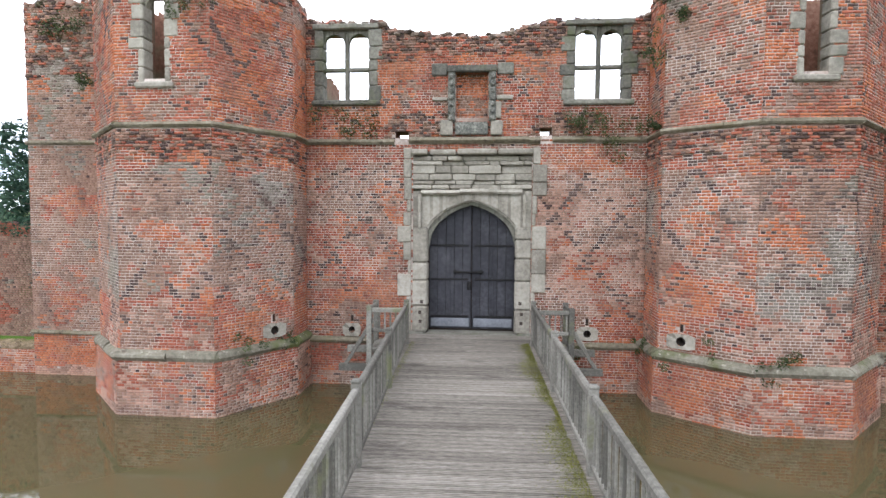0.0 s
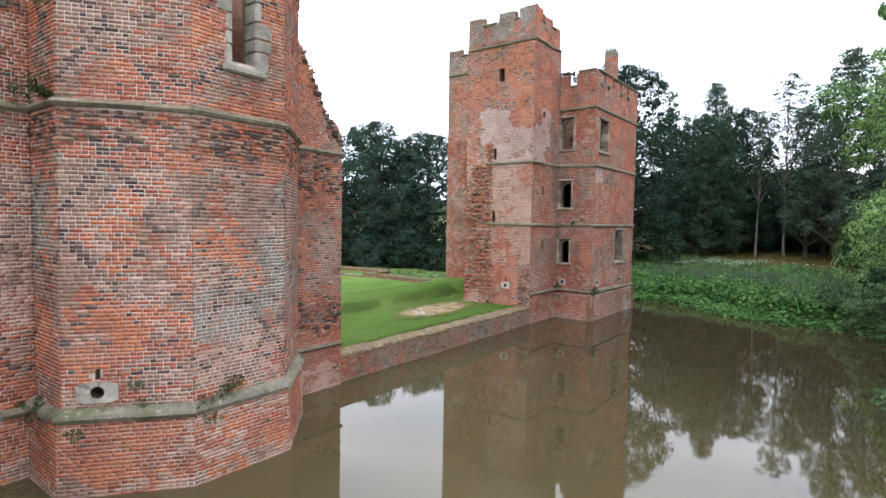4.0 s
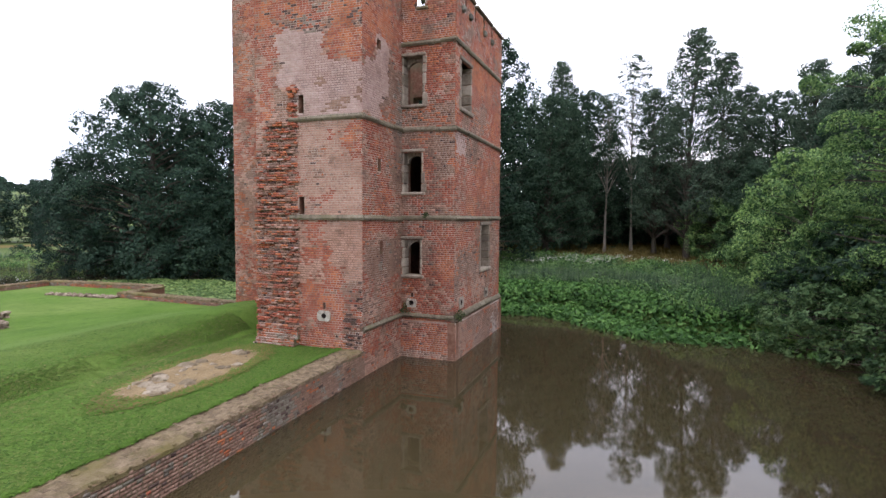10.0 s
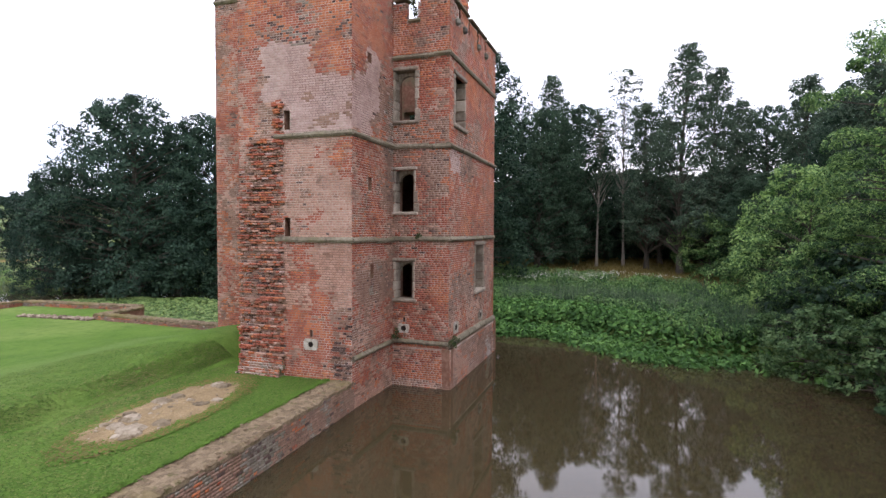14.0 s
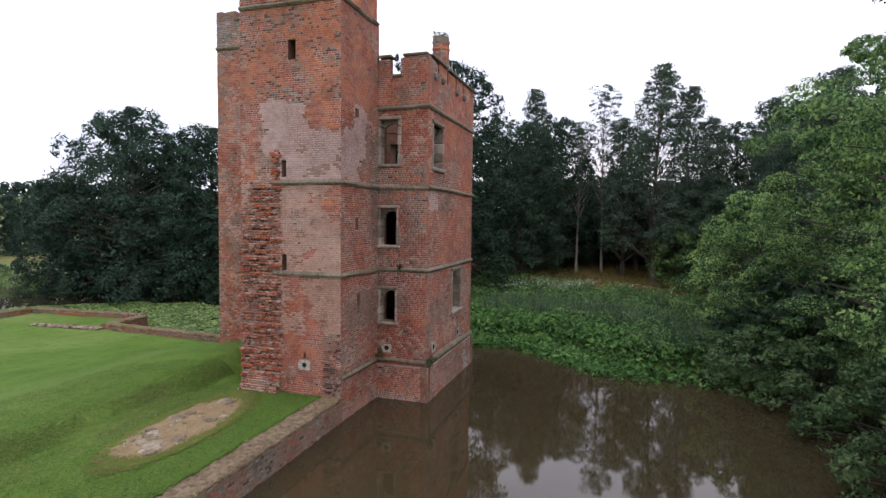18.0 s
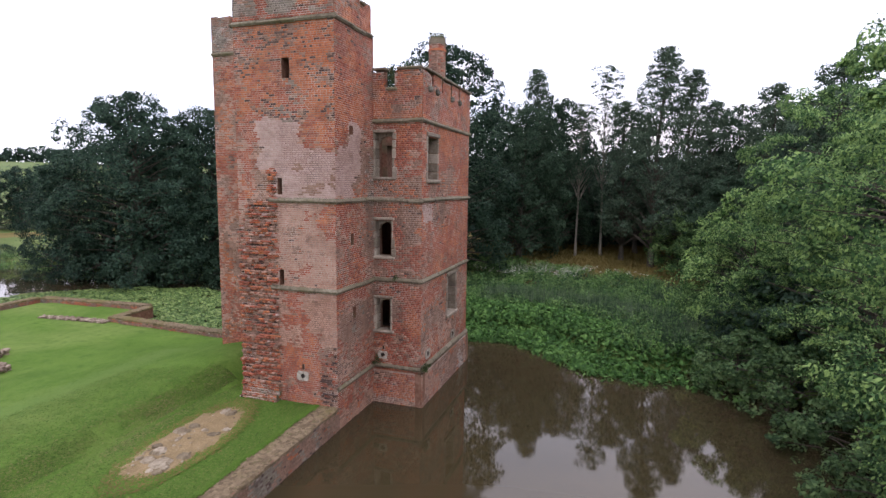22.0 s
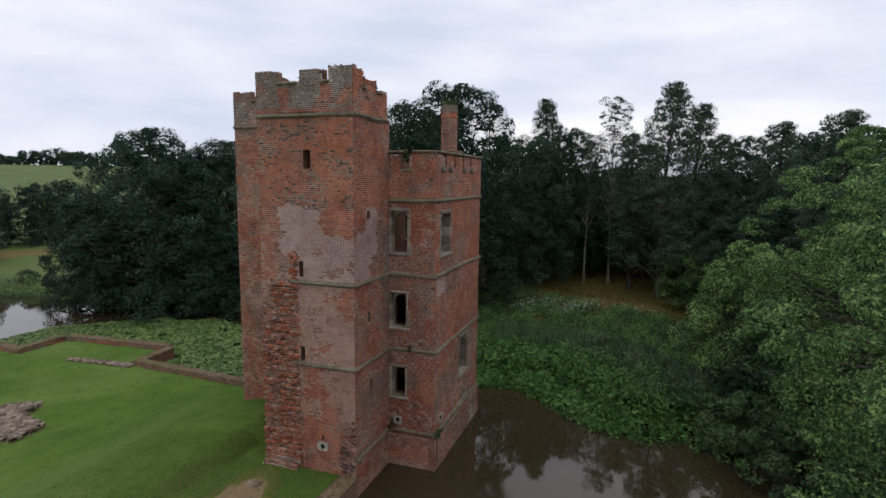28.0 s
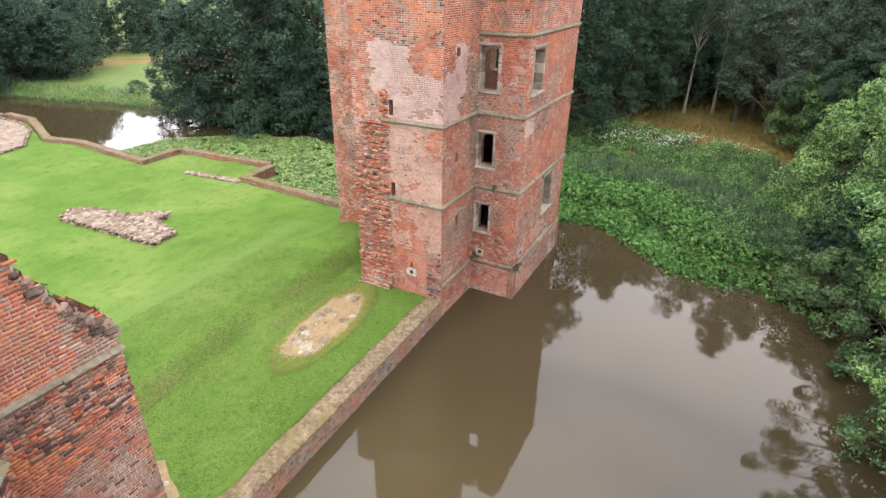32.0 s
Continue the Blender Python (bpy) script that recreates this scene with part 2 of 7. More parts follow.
DOOR = surface("door_oak", [(0.3, (0.018, 0.018, 0.021)), (0.5, (0.038, 0.038, 0.044)), (0.72, (0.08, 0.079, 0.088))], 0.9, 9, objects=0.15, rough=0.75, bump=0.5, stain=(2.0, 0.58, 0.74, (0.1, 0.098, 0.105), 0.6))
DOOR_FOOT = surface("door_foot", [(0.3, (0.1, 0.105, 0.12)), (0.5, (0.19, 0.2, 0.22)), (0.7, (0.27, 0.28, 0.3))], 2, 14, rough=0.7)
IRON = surface("iron", [(0.3, (0.01, 0.01, 0.011)), (0.6, (0.03, 0.028, 0.027)), (0.8, (0.06, 0.045, 0.035))], 3, 30, rough=0.6, metal=0.6)
# shade inside ports, slits, sockets and rooms is put into this dark colour
INSIDE_SHADE = surface("dark_inside", [(0.3, (0.03, 0.023, 0.019)), (0.7, (0.09, 0.068, 0.056))], 2, 20)
LAWN = surface("lawn", [(0.3, (0.045, 0.096, 0.016)), (0.45, (0.072, 0.142, 0.023)), (0.58, (0.103, 0.184, 0.033)), (0.8, (0.16, 0.232, 0.056))], 0.35, 18, mix=0.6, spec=0.06, bump=0.9, bump_scale=55, stain=[(0.16, 0.48, 0.7, (0.15, 0.215, 0.055)), (1.3, 0.58, 0.76, (0.05, 0.108, 0.018)), (3.5, 0.64, 0.78, (0.15, 0.17, 0.05)), (2.2, 0.5, 0.66, (0.056, 0.118, 0.019), 0.5), (6.5, 0.56, 0.7, (0.13, 0.195, 0.05), 0.4)])
SCARP = surface("scarp_grass", [(0.3, (0.044, 0.09, 0.018)), (0.5, (0.078, 0.14, 0.028)), (0.75, (0.14, 0.175, 0.05))], 0.8, 6, bump=0, island=0.5, spec=0.05)
THATCH = surface("matted_grass", [(0.3, (0.085, 0.115, 0.034)), (0.5, (0.14, 0.15, 0.052)), (0.75, (0.21, 0.195, 0.08))], 0.9, 6, bump=0, island=0.5, spec=0.05)
FIELD = surface("field", [(0.3, (0.045, 0.075, 0.018)), (0.5, (0.085, 0.135, 0.03)), (0.7, (0.15, 0.185, 0.055))], 0.12, 3, bump=0.8, bump_scale=8, stain=(0.08, 0.55, 0.68, (0.13, 0.135, 0.05)))
MEADOW = surface("dry_meadow", [(0.3, (0.075, 0.064, 0.018)), (0.5, (0.155, 0.12, 0.035)), (0.7, (0.24, 0.185, 0.062))], 0.25, 6, bump=0.8, bump_scale=12)
EARTH = surface("earth", [(0.3, (0.13, 0.092, 0.048)), (0.5, (0.235, 0.17, 0.088)), (0.7, (0.35, 0.265, 0.15))], 2.0, 22, mix=0.6, bump=1.0)


def leaf_material(name, dark, mid, light, tr=0.3):
    return surface(name, [(0.36, dark), (0.5, mid), (0.66, light)], 0.5, 1.7, mix=0.6, rough=0.6, bump=0, island=0.3, objects=0.12, spec=0.15, translucent=tr)


LEAF_DARK = leaf_material("leaf_dark", (0.012, 0.03, 0.02), (0.028, 0.061, 0.041), (0.062, 0.112, 0.072))
LEAF_MID = leaf_material("leaf_mid", (0.013, 0.032, 0.02), (0.033, 0.07, 0.042), (0.073, 0.125, 0.074))
LEAF_FRESH = leaf_material("leaf_fresh", (0.022, 0.06, 0.025), (0.085, 0.18, 0.064), (0.33, 0.49, 0.165), 0.42)
LEAF_BLUE = leaf_material("leaf_blue", (0.03, 0.056, 0.037), (0.068, 0.115, 0.073), (0.13, 0.185, 0.12))
LEAF_HERB = leaf_material("leaf_herb", (0.022, 0.062, 0.026), (0.076, 0.17, 0.056), (0.21, 0.345, 0.11))
LEAF_SHRUB = leaf_material("leaf_shrub", (0.024, 0.056, 0.024), (0.062, 0.125, 0.048), (0.14, 0.225, 0.09))
LEAF_WEED = leaf_material("leaf_weed", (0.028, 0.046, 0.018), (0.065, 0.09, 0.034), (0.125, 0.145, 0.06))
REED = leaf_material("reed", (0.036, 0.07, 0.04), (0.085, 0.142, 0.082), (0.19, 0.245, 0.155), 0.25)
DOCK = leaf_material("dock", (0.03, 0.085, 0.02), (0.075, 0.18, 0.042), (0.155, 0.3, 0.08), 0.2)
LILY = surface("lily", [(0.25, (0.04, 0.088, 0.024)), (0.5, (0.105, 0.185, 0.05)), (0.75, (0.25, 0.33, 0.115))], 0.5, 3.0, mix=0.5, rough=0.5, bump=0, island=0.55, spec=0.2, translucent=0.1)
BLOOM = surface("bloom", [(0.3, (0.45, 0.44, 0.38)), (0.7, (0.75, 0.74, 0.68))], 1, 5, bump=0, island=0.4)
BARK = surface("bark", [(0.3, (0.03, 0.026, 0.02)), (0.5, (0.07, 0.06, 0.048)), (0.7, (0.14, 0.125, 0.1))], 2, 20, bump=0.8, stretch=(1, 1, 0.3))
BARK_PALE = surface("bark_pale", [(0.3, (0.12, 0.105, 0.085)), (0.5, (0.24, 0.215, 0.18)), (0.7, (0.36, 0.33, 0.28))], 2, 20, bump=0.6)


def make_water():
    m = bpy.data.materials.new("moat_water")
    m.use_nodes = True
    n, l = m.node_tree.nodes, m.node_tree.links
    b = n["Principled BSDF"]
    geo = n.new("ShaderNodeNewGeometry")
    silt = n.new("ShaderNodeTexNoise")
    silt.inputs["Scale"].default_value, silt.inputs["Detail"].default_value = 0.12, 4
    rp = n.new("ShaderNodeValToRGB")
    ramp_colours(rp, [(0.3, (0.066, 0.056, 0.026)), (0.7, (0.084, 0.071, 0.034))])
    l.new(geo.outputs["Position"], silt.inputs["Vector"])
    l.new(silt.outputs["Fac"], rp.inputs["Fac"])
    # muddier by the bridge; beyond, the trees' shade is put into the colour
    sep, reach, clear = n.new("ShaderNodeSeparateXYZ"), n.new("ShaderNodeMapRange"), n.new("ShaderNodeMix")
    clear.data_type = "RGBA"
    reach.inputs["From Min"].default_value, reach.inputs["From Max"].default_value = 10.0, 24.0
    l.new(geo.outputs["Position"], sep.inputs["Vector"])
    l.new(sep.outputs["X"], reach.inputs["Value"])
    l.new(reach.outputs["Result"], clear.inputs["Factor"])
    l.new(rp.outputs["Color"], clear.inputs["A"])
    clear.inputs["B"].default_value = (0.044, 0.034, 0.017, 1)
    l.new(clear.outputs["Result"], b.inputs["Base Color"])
    b.inputs["Roughness"].default_value, b.inputs["IOR"].default_value = 0.035, 1.33
    b.inputs["Specular IOR Level"].default_value = 0.95
    ripple = n.new("ShaderNodeTexNoise")
    ripple.inputs["Scale"].default_value, ripple.inputs["Detail"].default_value = 1.4, 3
    l.new(geo.outputs["Position"], ripple.inputs["Vector"])
    bp = n.new("ShaderNodeBump")
    bp.inputs["Strength"].default_value, bp.inputs["Distance"].default_value = 0.04, 0.012
    l.new(ripple.outputs["Fac"], bp.inputs["Height"])
    l.new(bp.outputs["Normal"], b.inputs["Normal"])
    return m


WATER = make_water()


# ---- mesh building ----
class Build:
    """Collects faces for one mesh."""

    def __init__(self):
        self.v, self.f, self.m = [], [], []

    def face(self, pts, mat=0):
        k = len(self.v)
        self.v.extend(pts)
        self.f.append(tuple(range(k, k + len(pts))))
        self.m.append(mat)

    def box(self, c, s, mat=0, m=None, chamfer=0.0):
        """A box with centre c and size s, turned by m, its edges cut by chamfer."""
        hx, hy, hz = s[0] / 2, s[1] / 2, s[2] / 2
        e = min(chamfer, hx * 0.6, hy * 0.6, hz * 0.6)
        k = len(self.v)
        c = Vector(c)
        if e <= 0:
            pts = [Vector((x, y, z)) for x in (-hx, hx) for y in (-hy, hy) for z in (-hz, hz)]
            faces = [(0, 1, 3, 2), (4, 6, 7, 5), (0, 4, 5, 1), (2, 3, 7, 6), (0, 2, 6, 4), (1, 5, 7, 3)]
        else:
            pts, faces, ix = [], [], {}
            for sx in (-1, 1):
                for sy in (-1, 1):
                    for sz in (-1, 1):
                        for ax in range(3):
                            p = [sx * (hx - e), sy * (hy - e), sz * (hz - e)]
                            p[ax] = (sx * hx, sy * hy, sz * hz)[ax]
                            ix[(sx, sy, sz, ax)] = len(pts)
                            pts.append(Vector(p))
            for ax in range(3):
                o1, o2 = (ax + 1) % 3, (ax + 2) % 3
                for sg in (-1, 1):
                    loop = []
                    for a, b in ((-1, -1), (1, -1), (1, 1), (-1, 1)):
                        s3 = [0, 0, 0]
                        s3[ax], s3[o1], s3[o2] = sg, a, b
                        loop.append(ix[(*s3, ax)])
                    faces.append(tuple(loop if sg > 0 else loop[::-1]))
                for a in (-1, 1):
                    for b in (-1, 1):
                        ends = []
                        for sg in (-1, 1):
                            s3 = [0, 0, 0]
                            s3[ax], s3[o1], s3[o2] = sg, a, b
                            ends.append((ix[(*s3, o1)], ix[(*s3, o2)]))
                        q = (ends[0][0], ends[1][0], ends[1][1], ends[0][1])
                        faces.append(q if a * b > 0 else q[::-1])
            for sx in (-1, 1):
                for sy in (-1, 1):
                    for sz in (-1, 1):
                        q = tuple(ix[(sx, sy, sz, ax)] for ax in range(3))
                        faces.append(q if sx * sy * sz > 0 else q[::-1])
        for p in pts:
            self.v.append(tuple((m @ p if m else p) + c))
        for f in faces:
            self.f.append(tuple(k + i for i in f))
            self.m.append(mat)

    def prism(self, poly, z0, z1, mat=0, taper=None):
        """An upright prism over a counter-clockwise outline; taper: the outline at the top."""
        top = taper or poly
        n = len(poly)
        k = len(self.v)
        self.v.extend([(x, y, z0) for x, y in poly] + [(x, y, z1) for x, y in top])
        for i in range(n):
            j = (i + 1) % n
            self.f.append((k + i, k + j, k + n + j, k + n + i))
        self.f.append(tuple(k + n + i for i in range(n)))
        self.f.append(tuple(k + i for i in reversed(range(n))))
        self.m.extend([mat] * (n + 2))

    def tube(self, path, radii, sides=8, mat=0, cap=True):
        """A tapered tube along points."""
        k = len(self.v)
        path = [Vector(p) for p in path]
        for i, (p, r) in enumerate(zip(path, radii)):
            d = (path[min(i + 1, len(path) - 1)] - path[max(i - 1, 0)]).normalized()
            a = d.orthogonal().normalized()
            b = d.cross(a)
            for s in range(sides):
                t = 2 * math.pi * s / sides
                self.v.append(tuple(p + r * (math.cos(t) * a + math.sin(t) * b)))
        for i in range(len(path) - 1):
            for s in range(sides):
                q = (s + 1) % sides
                self.f.append((k + i * sides + s, k + i * sides + q, k + (i + 1) * sides + q, k + (i + 1) * sides + s))
                self.m.append(mat)
        if cap:
            self.f.append(tuple(k + s for s in reversed(range(sides))))
            self.f.append(tuple(k + (len(path) - 1) * sides + s for s in range(sides)))
            self.m.extend([mat, mat])

    def mesh(self, name, mats):
        me = bpy.data.meshes.new(name)
        me.from_pydata(self.v, [], self.f)
        for m in mats:
            me.materials.append(m)
        if len(mats) > 1:
            me.polygons.foreach_set("material_index", self.m)
        me.update()
        return me


BASES = {}


def part(name, build, material, parent=None, label="", **tags):
    mats = material if isinstance(material, (list, tuple)) else [material]
    ob = new(name, build.mesh(name, mats) if isinstance(build, Build) else build)
    if parent:
        ob.parent = parent
        if parent.name in BASES:
            ob.matrix_parent_inverse = Matrix.Translation(-BASES[parent.name])
    return tagged(ob, label, **tags)


def thing(name, label, category, group="", kind="", at=(0, 0, 0)):
    ob = new(name)
    ob.location = at
    ob.empty_display_size = 0.2
    BASES[ob.name] = Vector(at)
    return tagged(ob, label, category, group, kind)


def group_part(name, parent, label=""):
    """An Empty that gathers the pieces of one part of a thing."""
    ob = new(name)
    ob.parent = parent
    if parent.name in BASES:
        ob.matrix_parent_inverse = Matrix.Translation(-BASES[parent.name])
    return tagged(ob, label)


def quads_mesh(name, verts, mats, index=None):
    """A mesh of loose quads from an array of shape (n, 4, 3)."""
    n = len(verts)
    me = bpy.data.meshes.new(name)
    me.vertices.add(n * 4)
    me.vertices.foreach_set("co", np.asarray(verts, dtype=np.float32).ravel())
    me.loops.add(n * 4)
    me.loops.foreach_set("vertex_index", np.arange(n * 4, dtype=np.int32))
    me.polygons.add(n)
    me.polygons.foreach_set("loop_start", np.arange(0, n * 4, 4, dtype=np.int32))
    for m in mats:
        me.materials.append(m)
    if index is not None:
        me.polygons.foreach_set("material_index", np.asarray(index, dtype=np.int32))
    me.update()
    me.validate()
    return me


COURSE, STRETCHER, HEADER, JOINT = 0.077, 0.236, 0.118, 0.0165


def lerp_profile(pts):
    """A height along a wall from a few (distance, height) pairs."""
    xs, zs = [p[0] for p in pts], [p[1] for p in pts]
    return lambda u: float(np.interp(u, xs, zs))


def weights_pick(w, r):
    """Picks a kind along the row orange, red, pink, weathered, pale, limed, lichened by a number from 0 to 1."""
    order = (1, 0, 7, 4, 3, 5, 6)
    w = list(w) + [0] * (8 - len(w))
    r *= sum(w[i] for i in order)
    for i in order:
        r -= w[i]
        if r <= 0:
            return i
    return order[-1]


BRICK_MESHES = {}


def brick_mesh(length, kind):
    key = (round(length, 3), kind)
    if key not in BRICK_MESHES:
        b = Build()
        b.box((0, 0, 0), (length - JOINT, 0.05, COURSE - JOINT), chamfer=0.005)
        BRICK_MESHES[key] = b.mesh("brick", [BRICKS[kind]])
    return BRICK_MESHES[key]


def brick_wall(parent, p0, p1, z0, top, thick, style, holes=(), name="wall", label="", singles=None, batter=0.0, ragged=0.0, wall_mat=None, seed=1, bricks=True):
    """A wall whose outer face runs from p0 to p1 with its outside on the right hand. holes: (u0, u1, z0, z1) through it. style(u, z, rnd):
    the kind of each brick and how far it stands out. singles: the stretch whose bricks are objects."""
    rnd = random.Random(seed)
    p0, p1 = Vector((*p0, 0)), Vector((*p1, 0))
    d = p1 - p0
    length = d.length
    d.normalize()
    out = Vector((d.y, -d.x, 0))
    topf = top if callable(top) else (lambda u: top)
    zmax = max(topf(length * i / 60) for i in range(61)) + ragged
    cols = max(1, round(length / (0.09 if ragged > 0.3 else 0.246)))
    us = sorted(set([round(i * length / cols, 4) for i in range(cols + 1)] + [round(h, 4) for q in holes for h in q[:2] if 0 < h < length]))
    zs = sorted(set([round(z0 + i * COURSE * 2, 4) for i in range(int((zmax - z0) / (COURSE * 2)) + 1)] + [round(zmax, 4)] + [round(h, 4) for q in holes for h in q[2:] if z0 < h < zmax]))
    wave = {}

    def lim(u):
        k = round(u / 0.123)
        if k not in wave:
            wave[k] = topf(u) + (ragged * (noise.noise(Vector((p0.x + u * 1.3, p0.y, 3.1))) + 0.3 * (rnd.random() - 0.5)) if ragged else 0)
        return wave[k]

    def solid(u, z):
        return z < lim(u) and not any(a < u < b and c < z < e for a, b, c, e in holes)

    def crest(u, depth, z, w):
        h = topf(u) + ragged * 0.8 * noise.noise(Vector((p0.x + u * 1.7, p0.y + depth * 2.0, 3.1)))
        return min(max(h, z), w + 0.1)

    nu, nz = len(us) - 1, len(zs) - 1
    occ = [[solid((us[i] + us[i + 1]) / 2, (zs[j] + zs[j + 1]) / 2 - 0.02) for j in range(nz)] for i in range(nu)]
    b = Build()

    def at(u, depth, z):
        return tuple(p0 + d * u - out * (depth + batter * (z - z0)) + Vector((0, 0, z)))

    def inset(u):
        return min(max(u, 0.007), length - 0.007)

    for i in range(nu):
        for j in range(nz):
            if not occ[i][j]:
                continue
            u, v, z, w = inset(us[i]), inset(us[i + 1]), zs[j], zs[j + 1]
            last = j == nz - 1 or not occ[i][j + 1]
            wu, wv, bu, bv = w, w, w, w
            if last and ragged:
                wu, wv = crest(u, 0, z, w), crest(v, 0, z, w)
                bu, bv = crest(u, thick, z, w), crest(v, thick, z, w)
            b.face([at(u, 0, z), at(v, 0, z), at(v, 0, wv), at(u, 0, wu)])
            b.face([at(v, thick, z), at(u, thick, z), at(u, thick, bu), at(v, thick, bv)], 1)
            if last:
                b.face([at(u, 0, wu), at(v, 0, wv), at(v, thick, bv), at(u, thick, bu)], 1)
            if j == 0 or not occ[i][j - 1]:
                b.face([at(u, thick, z), at(v, thick, z), at(v, 0, z), at(u, 0, z)], 1)
            if i == 0 or not occ[i - 1][j]:
                b.face([at(u, thick, z), at(u, 0, z), at(u, 0, w), at(u, thick, w)], 1)
            if i == nu - 1 or not occ[i + 1][j]:
                b.face([at(v, 0, z), at(v, thick, z), at(v, thick, w), at(v, 0, w)], 1)
    wall = part(name, b, [wall_mat or MORTAR, BRICK_BACK], parent, label)
    if not bricks:
        return wall
    quads, kinds = [], []
    nsingle = 0
    k = 0
    z = z0
    while z + COURSE < zmax:
        heads = k % 2 == 1
        step = HEADER if heads else STRETCHER
        u = -rnd.choice((0.0, 0.0, 0.06)) - (0.06 if heads else 0.0) - (0.12 if k % 4 == 2 else 0)
        while u < length:
            a, c = max(u, -0.008), min(u + step, length + 0.008)
            u += step
            mid = (a + c) / 2
            if c - a < 0.04 or not solid(mid, z + COURSE * 0.7):
                continue
            for h in holes:
                if h[2] < z + COURSE / 2 < h[3]:
                    if a < h[0] < c:
                        c = h[0]
                    if a < h[1] < c:
                        a = h[1]
            if c - a < 0.04:
                continue
            got = style(mid, z, rnd, heads)
            kind, proud = got
            proud = max(proud, 0.004)
            if singles and nsingle < 290 and singles[0] < mid < singles[1] and singles[2] < z < singles[3] and c - a > step - 0.01:
                ob = new("brick", brick_mesh(step, kind))
                ob.parent = wall
                ob.matrix_basis = Matrix.Translation(at(mid, 0.025 - proud, z + COURSE / 2)) @ pose(0, 0, 0, rnd.uniform(-1, 1), 0, math.degrees(math.atan2(d.y, d.x)) + rnd.uniform(-0.8, 0.8))
                nsingle += 1
                continue
            g = JOINT / 2
            ja, jb = rnd.uniform(-0.003, 0.003), rnd.uniform(-0.003, 0.003)
            lo, hi = z + g + ja, z + COURSE - g + jb
            tilt = rnd.uniform(-0.003, 0.003)
            f = [at(a + g, -proud - tilt, lo), at(c - g, -proud + tilt, lo), at(c - g, -proud + tilt, hi), at(a + g, -proud - tilt, hi)]
            r = [at(a + g, 0.01, lo), at(c - g, 0.01, lo), at(c - g, 0.01, hi), at(a + g, 0.01, hi)]
            quads.append(f)
            quads.append([r[0], f[0], f[3], r[3]])
            quads.append([f[1], r[1], r[2], f[2]])
            quads.append([f[3], f[2], r[2], r[3]])
            quads.append([r[0], r[1], f[1], f[0]])
            kinds.extend([kind] * 5)
        k += 1
        z += COURSE
    if ragged > 0.1:
        for i in range(int(length * (5 + 14 * thick) * (3 if ragged > 0.3 else 1))):
            u = rnd.uniform(0.05, length - 0.05)
            dep = rnd.uniform(0.0, thick - 0.05)
            top_z = crest(u, dep, -9, 99) + rnd.uniform(-0.05, 0.03)
            if any(a < u < c and e < top_z < g for a, c, e, g in holes):
                continue
            m = Matrix.Rotation(math.atan2(d.y, d.x) + rnd.uniform(-0.5, 0.5), 3, "Z") @ Matrix.Rotation(rnd.uniform(-0.35, 0.35), 3, "X") @ Matrix.Rotation(rnd.uniform(-0.35, 0.35), 3, "Y")
            c = Vector(at(u, dep, top_z))
            hx, hy, hz = rnd.uniform(0.06, 0.13), rnd.uniform(0.05, 0.09), rnd.uniform(0.03, 0.07)
            q = [c + m @ Vector((x * hx, y * hy, z_ * hz)) for x, y, z_ in ((-1, -1, 1), (1, -1, 1), (1, 1, 1), (-1, 1, 1), (-1, -1, -1), (1, -1, -1), (1, 1, -1), (-1, 1, -1))]
            q = [tuple(p) for p in q]
            quads += [[q[0], q[1], q[2], q[3]], [q[4], q[0], q[3], q[7]], [q[1], q[5], q[6], q[2]], [q[3], q[2], q[6], q[7]], [q[4], q[5], q[1], q[0]]]
            kinds.extend([rnd.choice((0, 4, 4, 2, 2, 4))] * 5)
    if quads:
        me = brick_quads("bricks", quads, kinds)
        part("brickwork", me, None, wall, kind="stuff")
    return wall


def brick_quads(name, quads, kinds):
    """Five quads a brick, sharing corners so that each brick is one island."""
    q = np.asarray(quads, dtype=np.float32).reshape(-1, 5, 4, 3)
    n = len(q)
    verts = np.concatenate([q[:, 0], np.stack([q[:, 1, 0], q[:, 2, 1], q[:, 2, 2], q[:, 1, 3]], axis=1)], axis=1)
    base = (np.arange(n, dtype=np.int32) * 8)[:, None, None]
    pat = np.array([[0, 1, 2, 3], [4, 0, 3, 7], [1, 5, 6, 2], [3, 2, 6, 7], [4, 5, 1, 0]], dtype=np.int32)[None]
    idx = (base + pat).reshape(-1)
    me = bpy.data.meshes.new(name)
    me.vertices.add(n * 8)
    me.vertices.foreach_set("co", verts.ravel())
    me.loops.add(len(idx))
    me.loops.foreach_set("vertex_index", idx)
    me.polygons.add(n * 5)
    me.polygons.foreach_set("loop_start", np.arange(0, n * 20, 4, dtype=np.int32))
    for m in BRICKS:
        me.materials.append(m)
    me.polygons.foreach_set("material_index", np.asarray(kinds, dtype=np.int32))
    me.update()
    me.validate()
    return me


BRICK_BACK = surface("brick_core", [(0.3, (0.09, 0.045, 0.03)), (0.5, (0.2, 0.1, 0.066)), (0.7, (0.3, 0.18, 0.13))], 1.0, 8, bump=1.0, bump_scale=9, stain=(0.6, 0.52, 0.66, (0.14, 0.13, 0.08)))


